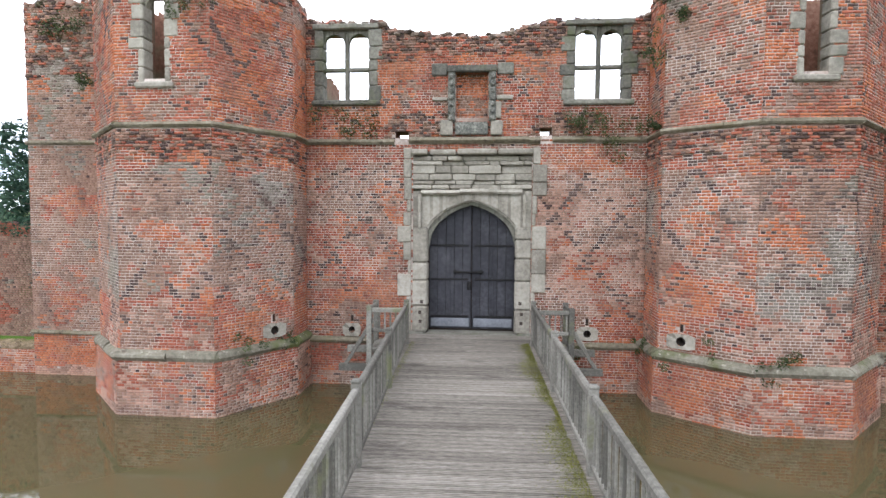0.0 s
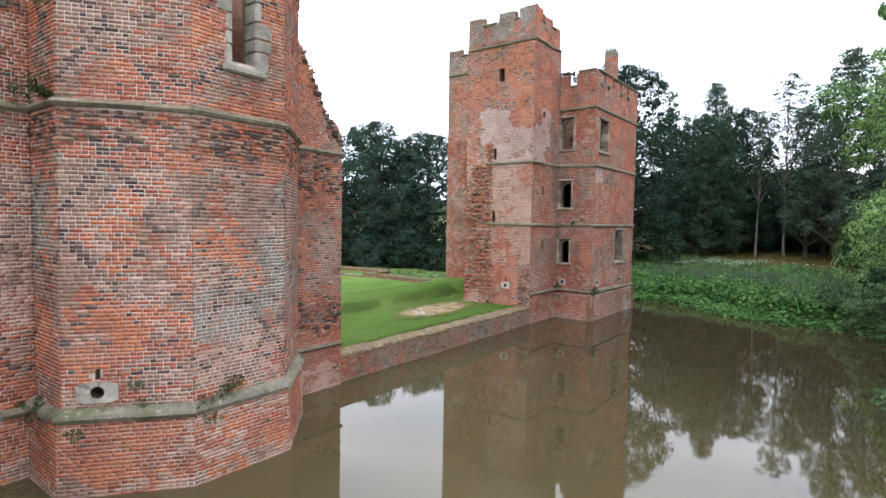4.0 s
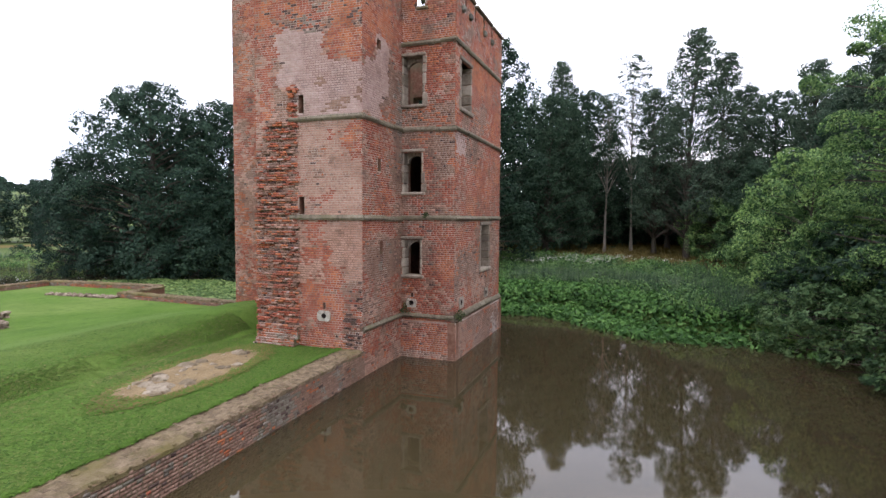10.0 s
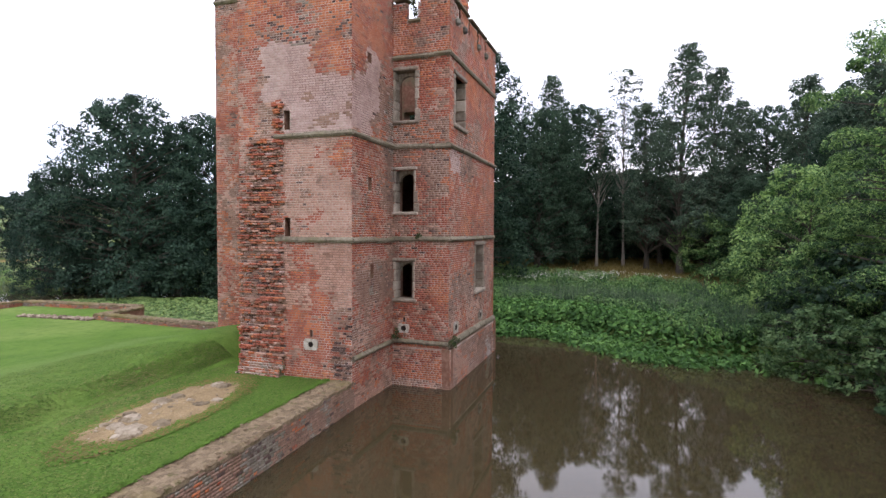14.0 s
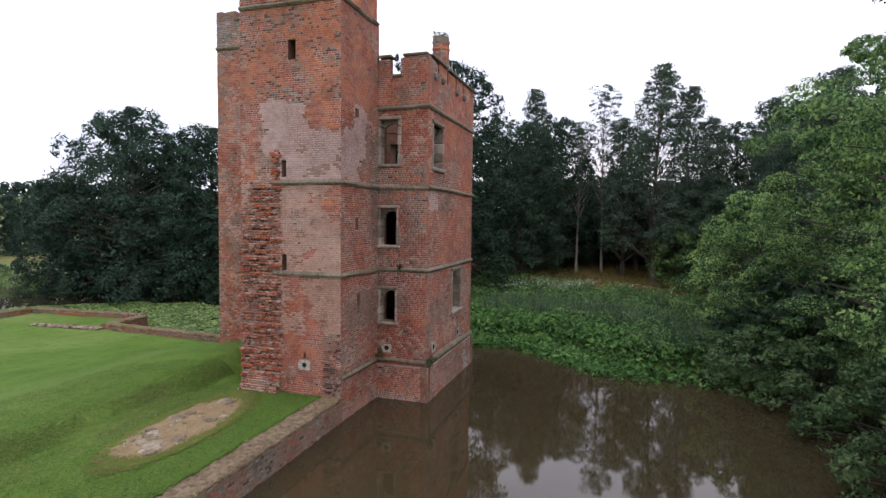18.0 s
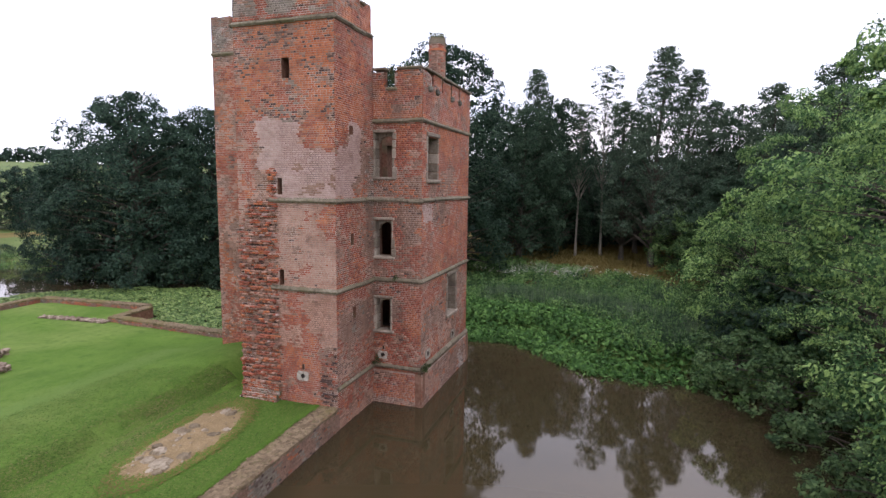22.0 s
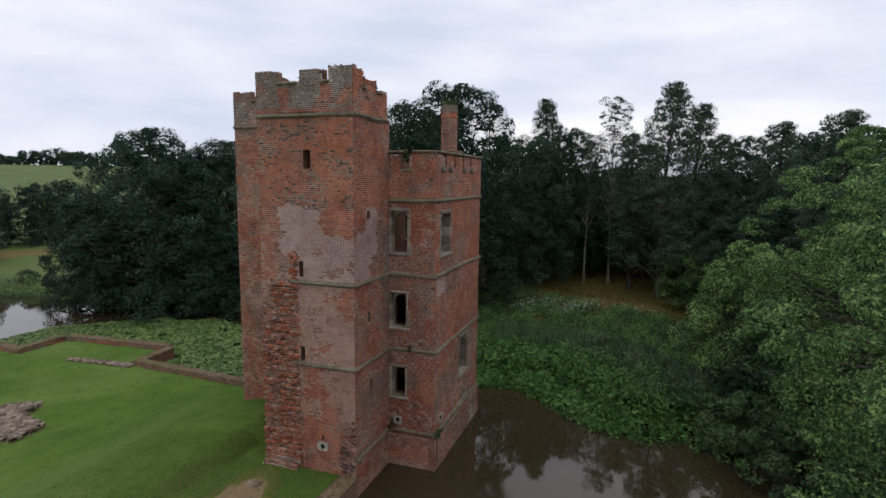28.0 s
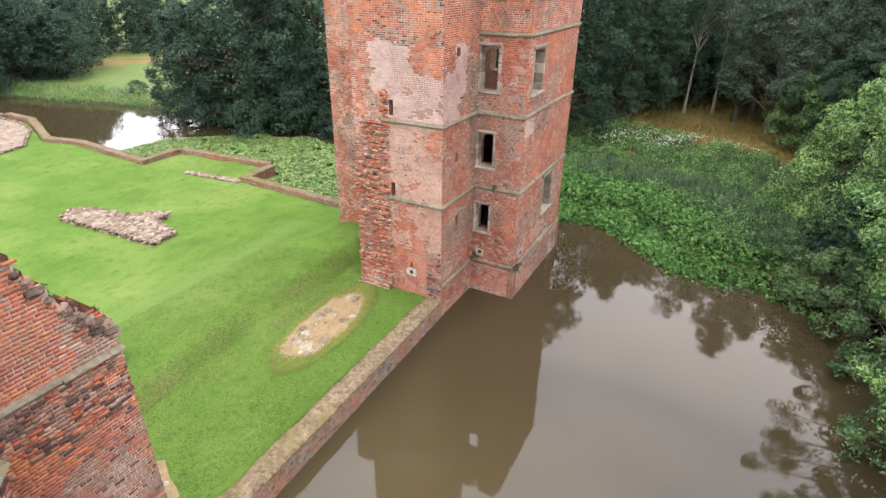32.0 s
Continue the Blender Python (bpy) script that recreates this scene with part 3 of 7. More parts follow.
def pebble(build, c, r, rg, mat=0, flat=1.0):
    """A rough stone: a lumpy, flattened ball with few faces."""
    n, m = 6, 3
    k = len(build.v)
    sx, sy, sz = r * rg.uniform(0.8, 1.3), r * rg.uniform(0.7, 1.1), r * rg.uniform(0.45, 0.75) * flat
    a0 = rg.uniform(0, 6.28)
    for i in range(1, m + 1):
        t = math.pi * i / (m + 1)
        for j in range(n):
            p = 2 * math.pi * j / n + a0
            f = rg.uniform(0.82, 1.14)
            build.v.append((c[0] + sx * f * math.sin(t) * math.cos(p), c[1] + sy * f * math.sin(t) * math.sin(p), c[2] + sz * f * math.cos(t)))
    build.v.extend([(c[0], c[1], c[2] + sz * 0.95), (c[0], c[1], c[2] - sz * 0.95)])
    for i in range(m - 1):
        for j in range(n):
            q = (j + 1) % n
            build.f.append((k + i * n + j, k + (i + 1) * n + j, k + (i + 1) * n + q, k + i * n + q))
    for j in range(n):
        q = (j + 1) % n
        build.f.append((k + m * n, k + j, k + q))
        build.f.append((k + m * n + 1, k + (m - 1) * n + q, k + (m - 1) * n + j))
    build.m.extend([mat] * (n * (m - 1) + 2 * n))


# ---- ground, moat and lawn ----
MOAT = [(-75, -4.5), (-20, -5), (13, -4.2), (19, -2.6), (28, -2.2), (34.5, -1.4), (36.9, 1.5), (36.5, 4.5), (37.4, 7.0), (39.6, 9.0), (41.4, 11.3), (41.0, 14.0), (43.5, 18.5), (47.5, 26), (51.0, 38), (48.0, 51), (46.2, 66), (42.2, 82), (35, 96), (-75, 104)]


def outline_distance(px, py, poly):
    """Distance to an outline, negative inside it."""
    best = np.full(px.shape, 1e9)
    inside = np.zeros(px.shape, bool)
    for (ax, ay), (bx, by) in zip(poly, poly[1:] + poly[:1]):
        dx, dy = bx - ax, by - ay
        t = np.clip(((px - ax) * dx + (py - ay) * dy) / (dx * dx + dy * dy), 0, 1)
        best = np.minimum(best, np.hypot(px - ax - t * dx, py - ay - t * dy))
        cross = ((ay > py) != (by > py)) & (px < dx * (py - ay) / (dy + 1e-12) + ax)
        inside ^= cross
    return np.where(inside, -best, best)


def waves(x, y):
    return np.sin(x * 0.31 + 1.3 * np.sin(y * 0.17)) * 0.5 + np.sin(y * 0.23 + 0.7 * np.sin(x * 0.11)) * 0.5


def ground_height(x, y):
    dist = outline_distance(x, y, MOAT)
    bank = np.clip((dist + 1.2) / 4.5, 0, 1)
    h = -1.6 + 2.3 * bank * bank * (3 - 2 * bank) + np.where(dist > 2, 0.12 * waves(x, y), 0)
    along = 0.45 * x + 0.89 * y
    hill = np.clip((along - 125) / 260, 0, 1)
    west = np.clip((x - 49) / 20, 0, 1) * np.clip((50 - y) / 20, 0, 1)
    return h + 16.5 * hill * hill * (3 - 2 * hill) + 1.6 * west + 0.6 * waves(x * 0.1, y * 0.1) * np.clip((dist - 20) / 60, 0, 1)


def grid_mesh(name, xs, ys, height, mat, keep=None):
    gx, gy = np.meshgrid(xs, ys, indexing="ij")
    gz = height(gx, gy)
    nx, ny = len(xs), len(ys)
    verts = np.stack([gx, gy, gz], axis=-1).reshape(-1, 3)
    i, j = np.meshgrid(np.arange(nx - 1), np.arange(ny - 1), indexing="ij")
    a = (i * ny + j).ravel()
    f = np.stack([a, a + ny, a + ny + 1, a + 1], axis=1)
    if keep is not None:
        f = f[keep((gx[:-1, :-1] + gx[1:, 1:]) / 2, (gy[:-1, :-1] + gy[1:, 1:]) / 2).ravel()]
    me = bpy.data.meshes.new(name)
    me.from_pydata(verts.tolist(), [], f.tolist())
    me.materials.append(mat)
    me.shade_smooth()
    return me


far = [90 + 40 * 1.28 ** k for k in range(0, 17)]
axis_x = np.array([-f for f in reversed(far)] + list(np.arange(-100, 120.1, 1.25)) + [f + 30 for f in far])
axis_y = np.array([-f for f in reversed(far)] + list(np.arange(-90, 130.1, 1.25)) + [f + 40 for f in far])
ground_mesh = grid_mesh("ground", axis_x, axis_y, ground_height, FIELD)
ground_mesh.materials.append(MEADOW)
for poly in ground_mesh.polygons:
    c = poly.center
    if 53 + 1.5 * math.sin(c.y * 0.5) < c.x < 100 and -25 < c.y < 40:
        poly.material_index = 1
    if 88.0 - 0.3 * (c.x - 60) < c.y < 95 + 0.4 * (68 - c.x) + 1.2 * math.sin(c.x * 0.5) and 50 < c.x < 90:
        poly.material_index = 1
tagged(new("ground", ground_mesh), "rough meadow and field rising to a far hill", "ground", kind="structure")
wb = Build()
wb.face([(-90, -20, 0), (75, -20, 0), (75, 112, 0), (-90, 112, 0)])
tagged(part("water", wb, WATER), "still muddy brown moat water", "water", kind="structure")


LAWN_EDGE = [(-45, 15.5), (33.4, 15.5), (34.3, 35.3), (37.2, 35.8), (36.6, 44.2), (33.3, 44.0), (33.9, 53.5), (33.1, 56.8), (36.0, 65), (36.0, 69.2), (-45, 69.2)]


def lawn_height(x, y):
    rise = np.clip((y - 20.2 - 0.35 * np.sin(x * 0.35)) / 1.25, 0, 1)
    rise = np.where(x < 14, np.clip((y - 17.5) / 1.5, 0, 1), rise)
    fall = np.clip((y - 21.8) / (10.5 - 5.5 * np.clip((x - 29.5) / 3.5, 0, 1)), 0, 1)
    mound = np.exp(-((x - 29.0) ** 2 / 13 + (y - 21.8) ** 2 / 4.5)) * np.clip((y - 19.6) / 1.0, 0, 1)
    return 0.86 + 0.38 * rise * rise * (3 - 2 * rise) - 0.7 * fall * fall * (3 - 2 * fall) + 0.52 * mound + 0.03 * waves(x * 1.7, y * 1.5) + 0.05 * np.exp(-((x - 23) ** 2 / 9 + (y - 18.7) ** 2 / 2))


tagged(new("lawn", grid_mesh("lawn", np.arange(-40, 37.4, 0.3), np.arange(15.9, 69.1, 0.3), lawn_height, LAWN, lambda x, y: outline_distance(x, y, LAWN_EDGE) < 0)), "mown green lawn on the castle platform", "lawn", kind="structure")

# ---- brick styles ----
RED, ORANGE, BURNT, PALE, WORN, LIMED, LICHENED, PINK = range(8)


def diaper(u, z, pitch=1.9):
    """Whether a place lies on a steep diamond lattice of burnt headers."""
    k = z * 0.77
    return min((u + k) % pitch, (u - k + 0.4) % pitch) < 0.17


def make_style(seed, base, patches=(), lattice=None, worn=0.15, rough=0.006, spalled=(), blotch=1.0):
    """base: the weights of the eight kinds. patches: (u0, u1, z0, z1, ragged edge, weights). lattice: (z0, z1, chance)."""
    def few(w):
        """Pale bricks stay rare unless the patch is made of them."""
        w = list(w)
        if w[PALE] < 0.4 * sum(w):
            w += [0] * (8 - len(w))
            w[PINK] += w[PALE] * 0.8
            w[PALE], w[LIMED] = w[PALE] * 0.05, w[LIMED] * 0.12
        return w

    base = few(base)
    patches = [(*p[:5], few(p[5])) for p in patches]

    def style(u, z, rnd, heads):
        big = noise.noise(Vector((u * 0.45, z * 0.45, seed * 3.7)))
        mid = noise.noise(Vector((u * 1.4, z * 1.6, seed * 5.1)))
        w = list(base)
        for a, b, c, e, rag, pw in patches:
            s = rag * noise.noise(Vector((u * 1.6, z * 1.6, seed * 9.2 + a)))
            if a + s < u < b + s and c + s < z < e + s:
                w = list(pw)
        if lattice and lattice[0] < z < lattice[1] and diaper(u, z) and rnd.random() < lattice[2] * (0.5 + 1.3 * noise.noise(Vector((u * 0.55, z * 0.55, seed * 2.2)))):
            return BURNT, rnd.uniform(0.004, 0.009)
        fine = noise.noise(Vector((u * 2.7, z * 3.1, seed * 1.9)))
        if rnd.random() < w[BURNT] / sum(w) * (0.06 + 1.9 * max(0, -big - 0.08)):
            return BURNT, rnd.uniform(0.003, 0.009)
        for a, b, c, e in spalled:
            s = 0.3 * noise.noise(Vector((u * 2.6, z * 2.6, seed)))
            if a + s < u < b + s and c + s < z < e - s and fine > -0.25:
                return (PINK, 0.012 + rnd.uniform(0, 0.02)) if rnd.random() < 0.1 else (BURNT if rnd.random() < 0.28 else RED if rnd.random() < 0.4 else WORN, rnd.uniform(0.004, 0.06))
        kind = weights_pick(w, min(0.97, max(0.02, 0.5 - 0.6 * big - 0.42 * mid - 0.2 * fine + 0.28 * (rnd.random() - 0.5))))
        blot = noise.noise(Vector((u * 0.95, z * 1.25, seed * 7.7)))
        if blot > 0.26 and kind in (RED, WORN) and rnd.random() < 0.75 * blotch:
            kind = ORANGE
        elif blot < -0.26 and kind in (RED, ORANGE, PALE) and rnd.random() < 0.75 * blotch:
            kind = WORN if rnd.random() < 0.95 else BURNT
        proud = 0.006 + rnd.uniform(-rough, rough) * 0.6
        if mid < -0.3 and rnd.random() < worn * 2.2:
            return (BURNT if rnd.random() < 0.12 else kind), 0.003
        return kind, proud
    return style


def slab(build, p0, p1, z0, z1, proj_low, proj_high, back=0.1, piece=1.3, rnd=None, mat=0):
    """A moulded stone course along p0 to p1, in pieces, standing out more at its lower edge."""
    rnd = rnd or random.Random(4)
    p0, p1 = Vector((*p0, 0)), Vector((*p1, 0))
    d = p1 - p0
    length = d.length
    d.normalize()
    out = Vector((d.y, -d.x, 0))
    u = 0.0
    while u < length - 0.01:
        w = min(length, u + piece * rnd.uniform(0.7, 1.3))
        if length - w < 0.3:
            w = length
        jl, jz = rnd.uniform(-0.3, 0.1) * proj_low, rnd.uniform(-0.05, 0.05) * (z1 - z0) - (rnd.random() < 0.15) * 0.2 * (z1 - z0)

        def at(t, o, z):
            return tuple(p0 + d * t + out * o + Vector((0, 0, z)))
        prof = [(-back, z0), (proj_low * 0.45, z0 + jz), (proj_low + jl, z0 + (z1 - z0) * 0.4 + jz), (proj_low * 0.9 + jl, z0 + (z1 - z0) * 0.62 + jz), (proj_low * 0.45 + proj_high * 0.5, z1 * 0.85 + z0 * 0.15 + jz), (proj_high * 0.3 - 0.01, z1 + jz), (-back, z1 + jz)]
        a, b = u + (0.004 if u > 0 else 0), w - (0.004 if w < length else 0)
        n = len(prof)
        for i in range(n):
            o0, q0 = prof[i]
            o1, q1 = prof[(i + 1) % n]
            build.face([at(a, o0, q0), at(b, o0, q0), at(b, o1, q1), at(a, o1, q1)], mat)
        build.face([at(a, o, q) for o, q in reversed(prof)], mat)
        build.face([at(b, o, q) for o, q in prof], mat)
        u = w
    return build


def offset_outline(pts, o):
    """An open outline moved to its right-hand side by o."""
    res = []
    for i, p in enumerate(pts):
        ns = []
        for a, b in ((i - 1, i), (i, i + 1)):
            if a >= 0 and b < len(pts):
                dx, dy = pts[b][0] - pts[a][0], pts[b][1] - pts[a][1]
                k = math.hypot(dx, dy)
                ns.append((dy / k, -dx / k))
        if len(ns) == 1:
            res.append((p[0] + o * ns[0][0], p[1] + o * ns[0][1]))
        else:
            s = 1 + ns[0][0] * ns[1][0] + ns[0][1] * ns[1][1]
            res.append((p[0] + o * (ns[0][0] + ns[1][0]) / s, p[1] + o * (ns[0][1] + ns[1][1]) / s))
    return res


def course(parent, pts, z0, z1, low, high, mat, name="string_course", label="", seed=4):
    b = Build()
    rnd = random.Random(seed)
    grown = offset_outline(pts, 0.001)
    for i, (p, q) in enumerate(zip(grown, grown[1:])):
        dx, dy = q[0] - p[0], q[1] - p[1]
        k = math.hypot(dx, dy)
        e = low * 0.42
        p2 = (p[0] - dx / k * e, p[1] - dy / k * e) if i else p
        q2 = (q[0] + dx / k * e, q[1] + dy / k * e) if i < len(pts) - 2 else q
        slab(b, p2, q2, z0, z1, low, high, rnd=rnd)
    return part(name, b, mat, parent, label)


def arch_height(s, rise):
    """The height of a flattened pointed arch over its springing, s from -1 to 1."""
    s = min(1, abs(s))
    return rise * (0.72 * (1 - s ** 2.6) ** 0.5 + 0.28 * (1 - s))


def arch_plate(build, at, u0, u1, spring, rise, top, d0, d1, n=14, mat=0):
    """The stone above an arch between u0 and u1, up to top, from depth d0 to d1."""
    mid, half = (u0 + u1) / 2, (u1 - u0) / 2
    us = [u0 + (u1 - u0) * i / n for i in range(n + 1)]
    zs = [spring + arch_height((u - mid) / half, rise) for u in us]
    for i in range(n):
        a, b, za, zb = us[i], us[i + 1], zs[i], zs[i + 1]
        build.face([at(a, d0, za), at(b, d0, zb), at(b, d0, top), at(a, d0, top)], mat)
        build.face([at(b, d1, zb), at(a, d1, za), at(a, d1, top), at(b, d1, top)], mat)
        build.face([at(a, d1, za), at(b, d1, zb), at(b, d0, zb), at(a, d0, za)], mat)
    build.face([at(u0, d0, top), at(u1, d0, top), at(u1, d1, top), at(u0, d1, top)], mat)


def wall_frame(p0, p1):
    p0, p1 = Vector((*p0, 0)), Vector((*p1, 0))
    d = (p1 - p0).normalized()
    out = Vector((d.y, -d.x, 0))
    turn = math.atan2(d.y, d.x)
    return (lambda u, depth, z: tuple(p0 + d * u - out * depth + Vector((0, 0, z)))), Matrix.Rotation(turn, 3, "Z")


def stone_window(parent, p0, p1, u0, u1, z0, z1, lights=2, transom=None, depth=0.42, jamb=0.2, mat=None, label="", quoin=0.16, seed=1, sill=0.16, head=0.16, inset=0.1):
    """A stone window in a wall: jamb stones, sill, head, mullions, transom and arched lights."""
    rnd = random.Random(seed)
    mat = mat or STONE_DARK
    at, turn = wall_frame(p0, p1)
    win = group_part("window", parent)
    if label:
        win["label"] = label
    z = z0
    while z < z1 - 0.05:
        h = min(rnd.uniform(0.28, 0.46), z1 - z)
        if z1 - z - h < 0.15:
            h = z1 - z
        for side in (0, 1):
            w = jamb + (quoin * rnd.uniform(0.6, 1.2) if rnd.random() < 0.55 else 0)
            uc = u0 + jamb - w / 2 if side == 0 else u1 - jamb + w / 2
            b = Build()
            b.box(at(uc, depth / 2 - 0.03, z + h / 2), (w, depth, h - 0.012), m=turn, chamfer=0.03)
            part("jamb_stone", b, mat, win)
        z += h
    b = Build()
    b.box(at((u0 + u1) / 2, depth / 2 - 0.07, z0 - sill / 2 + 0.02), (u1 - u0 + 0.16, depth + 0.06, sill), m=turn, chamfer=0.04)
    part("sill", b, mat, win)
    b = Build()
    b.box(at((u0 + u1) / 2, depth / 2 - 0.05, z1 + head / 2), (u1 - u0 + 0.1, depth + 0.04, head), m=turn, chamfer=0.03)
    part("head", b, mat, win)
    a, c = u0 + jamb, u1 - jamb
    mw = 0.13
    wide = (c - a - mw * (lights - 1)) / lights
    rise = min(0.28, wide * 0.45)
    for i in range(lights):
        l0 = a + i * (wide + mw)
        b = Build()
        arch_plate(b, at, l0, l0 + wide, z1 - rise - 0.1, rise, z1 + 0.01, inset, inset + 0.16)
        part("light_head", b, mat, win)
        if i:
            b = Build()
            b.box(at(l0 - mw / 2, inset + 0.09, (z0 + z1) / 2), (mw, 0.18, z1 - z0), m=turn, chamfer=0.035)
            part("mullion", b, mat, win)
        if transom:
            b = Build()
            b.box(at(l0 + wide / 2, inset + 0.09, transom), (wide, 0.16, 0.12), m=turn, chamfer=0.03)
            part("transom", b, mat, win)
    return win


def port_holes(u, z, h, r, slit=True):
    """The openings in a wall behind a gun port and its slit."""
    return [(u - r, u + r, z - r, z + r)] + ([(u - 0.045, u + 0.045, z + h / 2 + 0.04, z + h / 2 + 0.24)] if slit else [])


def round_port(parent, p0, p1, u, z, w=0.62, h=0.36, r=0.1, slit=True):
    """A stone block with a round gun port and a sighting slit over it, both lined in a dark shade colour."""
    at, turn = wall_frame(p0, p1)
    b = Build()
    ring = 16
    outer = []
    for i in range(ring):
        t = 2 * math.pi * i / ring
        k = 1 / max(abs(math.cos(t)) / (w / 2), abs(math.sin(t)) / (h / 2))
        outer.append((k * math.cos(t), k * math.sin(t)))
    inner = [(r * math.cos(2 * math.pi * i / ring), r * math.sin(2 * math.pi * i / ring)) for i in range(ring)]
    for i in range(ring):
        j = (i + 1) % ring
        o0, o1, n0, n1 = outer[i], outer[j], inner[i], inner[j]
        b.face([at(u + o0[0], -0.055, z + o0[1]), at(u + o1[0], -0.055, z + o1[1]), at(u + n1[0], -0.038, z + n1[1]), at(u + n0[0], -0.038, z + n0[1])])
        b.face([at(u + n0[0], -0.038, z + n0[1]), at(u + n1[0], -0.038, z + n1[1]), at(u + n1[0] * 0.8, 0.3, z + n1[1] * 0.8), at(u + n0[0] * 0.8, 0.3, z + n0[1] * 0.8)], 1)
        b.face([at(u + o1[0], -0.055, z + o1[1]), at(u + o0[0], -0.055, z + o0[1]), at(u + o0[0], 0.1, z + o0[1]), at(u + o1[0], 0.1, z + o1[1])])
    b.face([at(u + p[0] * 0.8, 0.3, z + p[1] * 0.8) for p in inner], 1)
    port = part("gun_port", b, [STONE, INSIDE_SHADE], parent, "pale stone block with a round gun port")
    if slit:
        # a solid block fills the slit; its dark colour is the slit's shade
        b = Build()
        b.box(at(u, 0.17, z + h / 2 + 0.14), (0.1, 0.17, 0.21), m=turn)
        part("slit", b, INSIDE_SHADE, port)
    return port


# ---- gatehouse ----
gatehouse = thing("gatehouse", "ruined red brick gatehouse with two half-octagonal towers and burnt brick diamonds", "castle gatehouse", at=(0, 15, 0))
FRONT = 14.9
RT = [(5.08, FRONT), (5.08, 13.5), (6.9, 12.08), (9.08, 12.08), (10.75, 13.75), (10.75, 14.85)]
LT = [(-10.8, 14.85), (-10.8, 13.5), (-8.97, 11.8), (-6.42, 11.8), (-5.05, 13.8), (-5.05, FRONT)]
S_MID = [3.0, 1.8, 0.6, 0.1, 6.8, 0.02, 2.6, 0.8]
S_RED = [9, 4.6, 0.5, 0.35, 2.4, 0.02]
S_TOP = [8, 7.5, 0.5, 0.1, 2.0, 0.01]
S_PLINTH = [4, 4, 0.4, 3.2, 2.5, 0.5]
STRING_Z = 7.42


def lower(seed):
    return make_style(seed, S_MID, [(-1, 20, 2.9, 6.3, 0.7, [2.2, 0.8, 0.7, 0.1, 7, 0.01, 5.0, 0.8]), (-1, 20, 1.4, 3.0, 0.6, [6, 3, 0.3, 2.2, 3.5, 0.1]), (-1, 20, 6.3, 8, 0.6, [7, 5, 0.8, 0.2, 3, 0.05])], lattice=(2.2, 6.9, 0.97), worn=0.16, spalled=[(-1, 20, 6.6, 7.45)])


def upper(seed):
    return make_style(seed, S_TOP, [(-1, 20, 10.6, 15, 0.5, [3.5, 1.5, 1.2, 0.6, 5, 0.4, 2])], lattice=(7.7, 10.6, 0.95), worn=0.3, rough=0.024, spalled=[(-1, 20, 10.9, 13.0)])


WIN_L, WIN_R = (-4.78, -2.84), (2.72, 4.58)
holes_front = [(WIN_L[0] + 0.08 + 5.05, WIN_L[1] - 0.08 + 5.05, 8.6, 10.82), (WIN_R[0] + 0.08 + 5.05, WIN_R[1] - 0.08 + 5.05, 8.55, 10.78), (-2.3 + 5.05, -1.9 + 5.05, 7.44, 7.76), (2.0 + 5.05, 2.34 + 5.05, 7.5, 7.84), (-0.48 + 5.05, 0.46 + 5.05, 8.02, 9.43)]
door_hole = (-1.75 + 5.05, 1.78 + 5.05, -0.5, 7.16)
front_top = lerp_profile([(0, 11.15), (0.5, 10.98), (2.3, 10.93), (2.6, 10.7), (4.0, 10.56), (5.6, 10.5), (6.4, 10.68), (7.3, 10.86), (9.6, 10.86), (10.13, 11.05)])
brick_wall(gatehouse, (-5.05, FRONT), (5.08, FRONT), -0.5, STRING_Z, 1.0, make_style(11, S_RED, [(0, 3.3, 2.5, 6.6, 0.8, [5, 2.5, 1.6, 1.5, 4, 0.1]), (6.8, 10.2, 2.4, 6.6, 0.8, [1.8, 0.8, 1.0, 0.6, 6, 0.1, 4.0, 4]), (-1, 11, -1, 0.35, 0.2, [1, 1, 0.5, 2, 3, 4])], lattice=(2.2, 6.6, 0.7)), [door_hole] + port_holes(1.42, 1.72, 0.4, 0.1) + port_holes(8.51, 1.76, 0.4, 0.11), label="red brick gate wall with diamonds of burnt brick", seed=11)
brick_wall(gatehouse, (-5.05, FRONT + 0.02), (5.08, FRONT + 0.02), STRING_Z, front_top, 0.9, make_style(12, S_TOP, [(-1, 11, 10.1, 12, 0.3, [3, 1, 2, 0.6, 6, 0.3])], lattice=(7.8, 9.8, 0.45), worn=0.25, rough=0.022, spalled=[(-1, 11, 9.9, 11.5), (2.4, 4.6, 7.6, 8.2), (6.6, 8.6, 7.6, 8.2)]), holes_front, label="red brick upper wall with a broken top", ragged=0.12, seed=12)
brick_wall(gatehouse, (-0.55, FRONT + 0.2), (0.55, FRONT + 0.2), 7.9, 9.5, 0.4, make_style(13, [2, 9, 0.3, 0.5, 0.5, 0], worn=0.6, rough=0.02), name="niche_back", label="rough orange brick filling of the niche", seed=13)
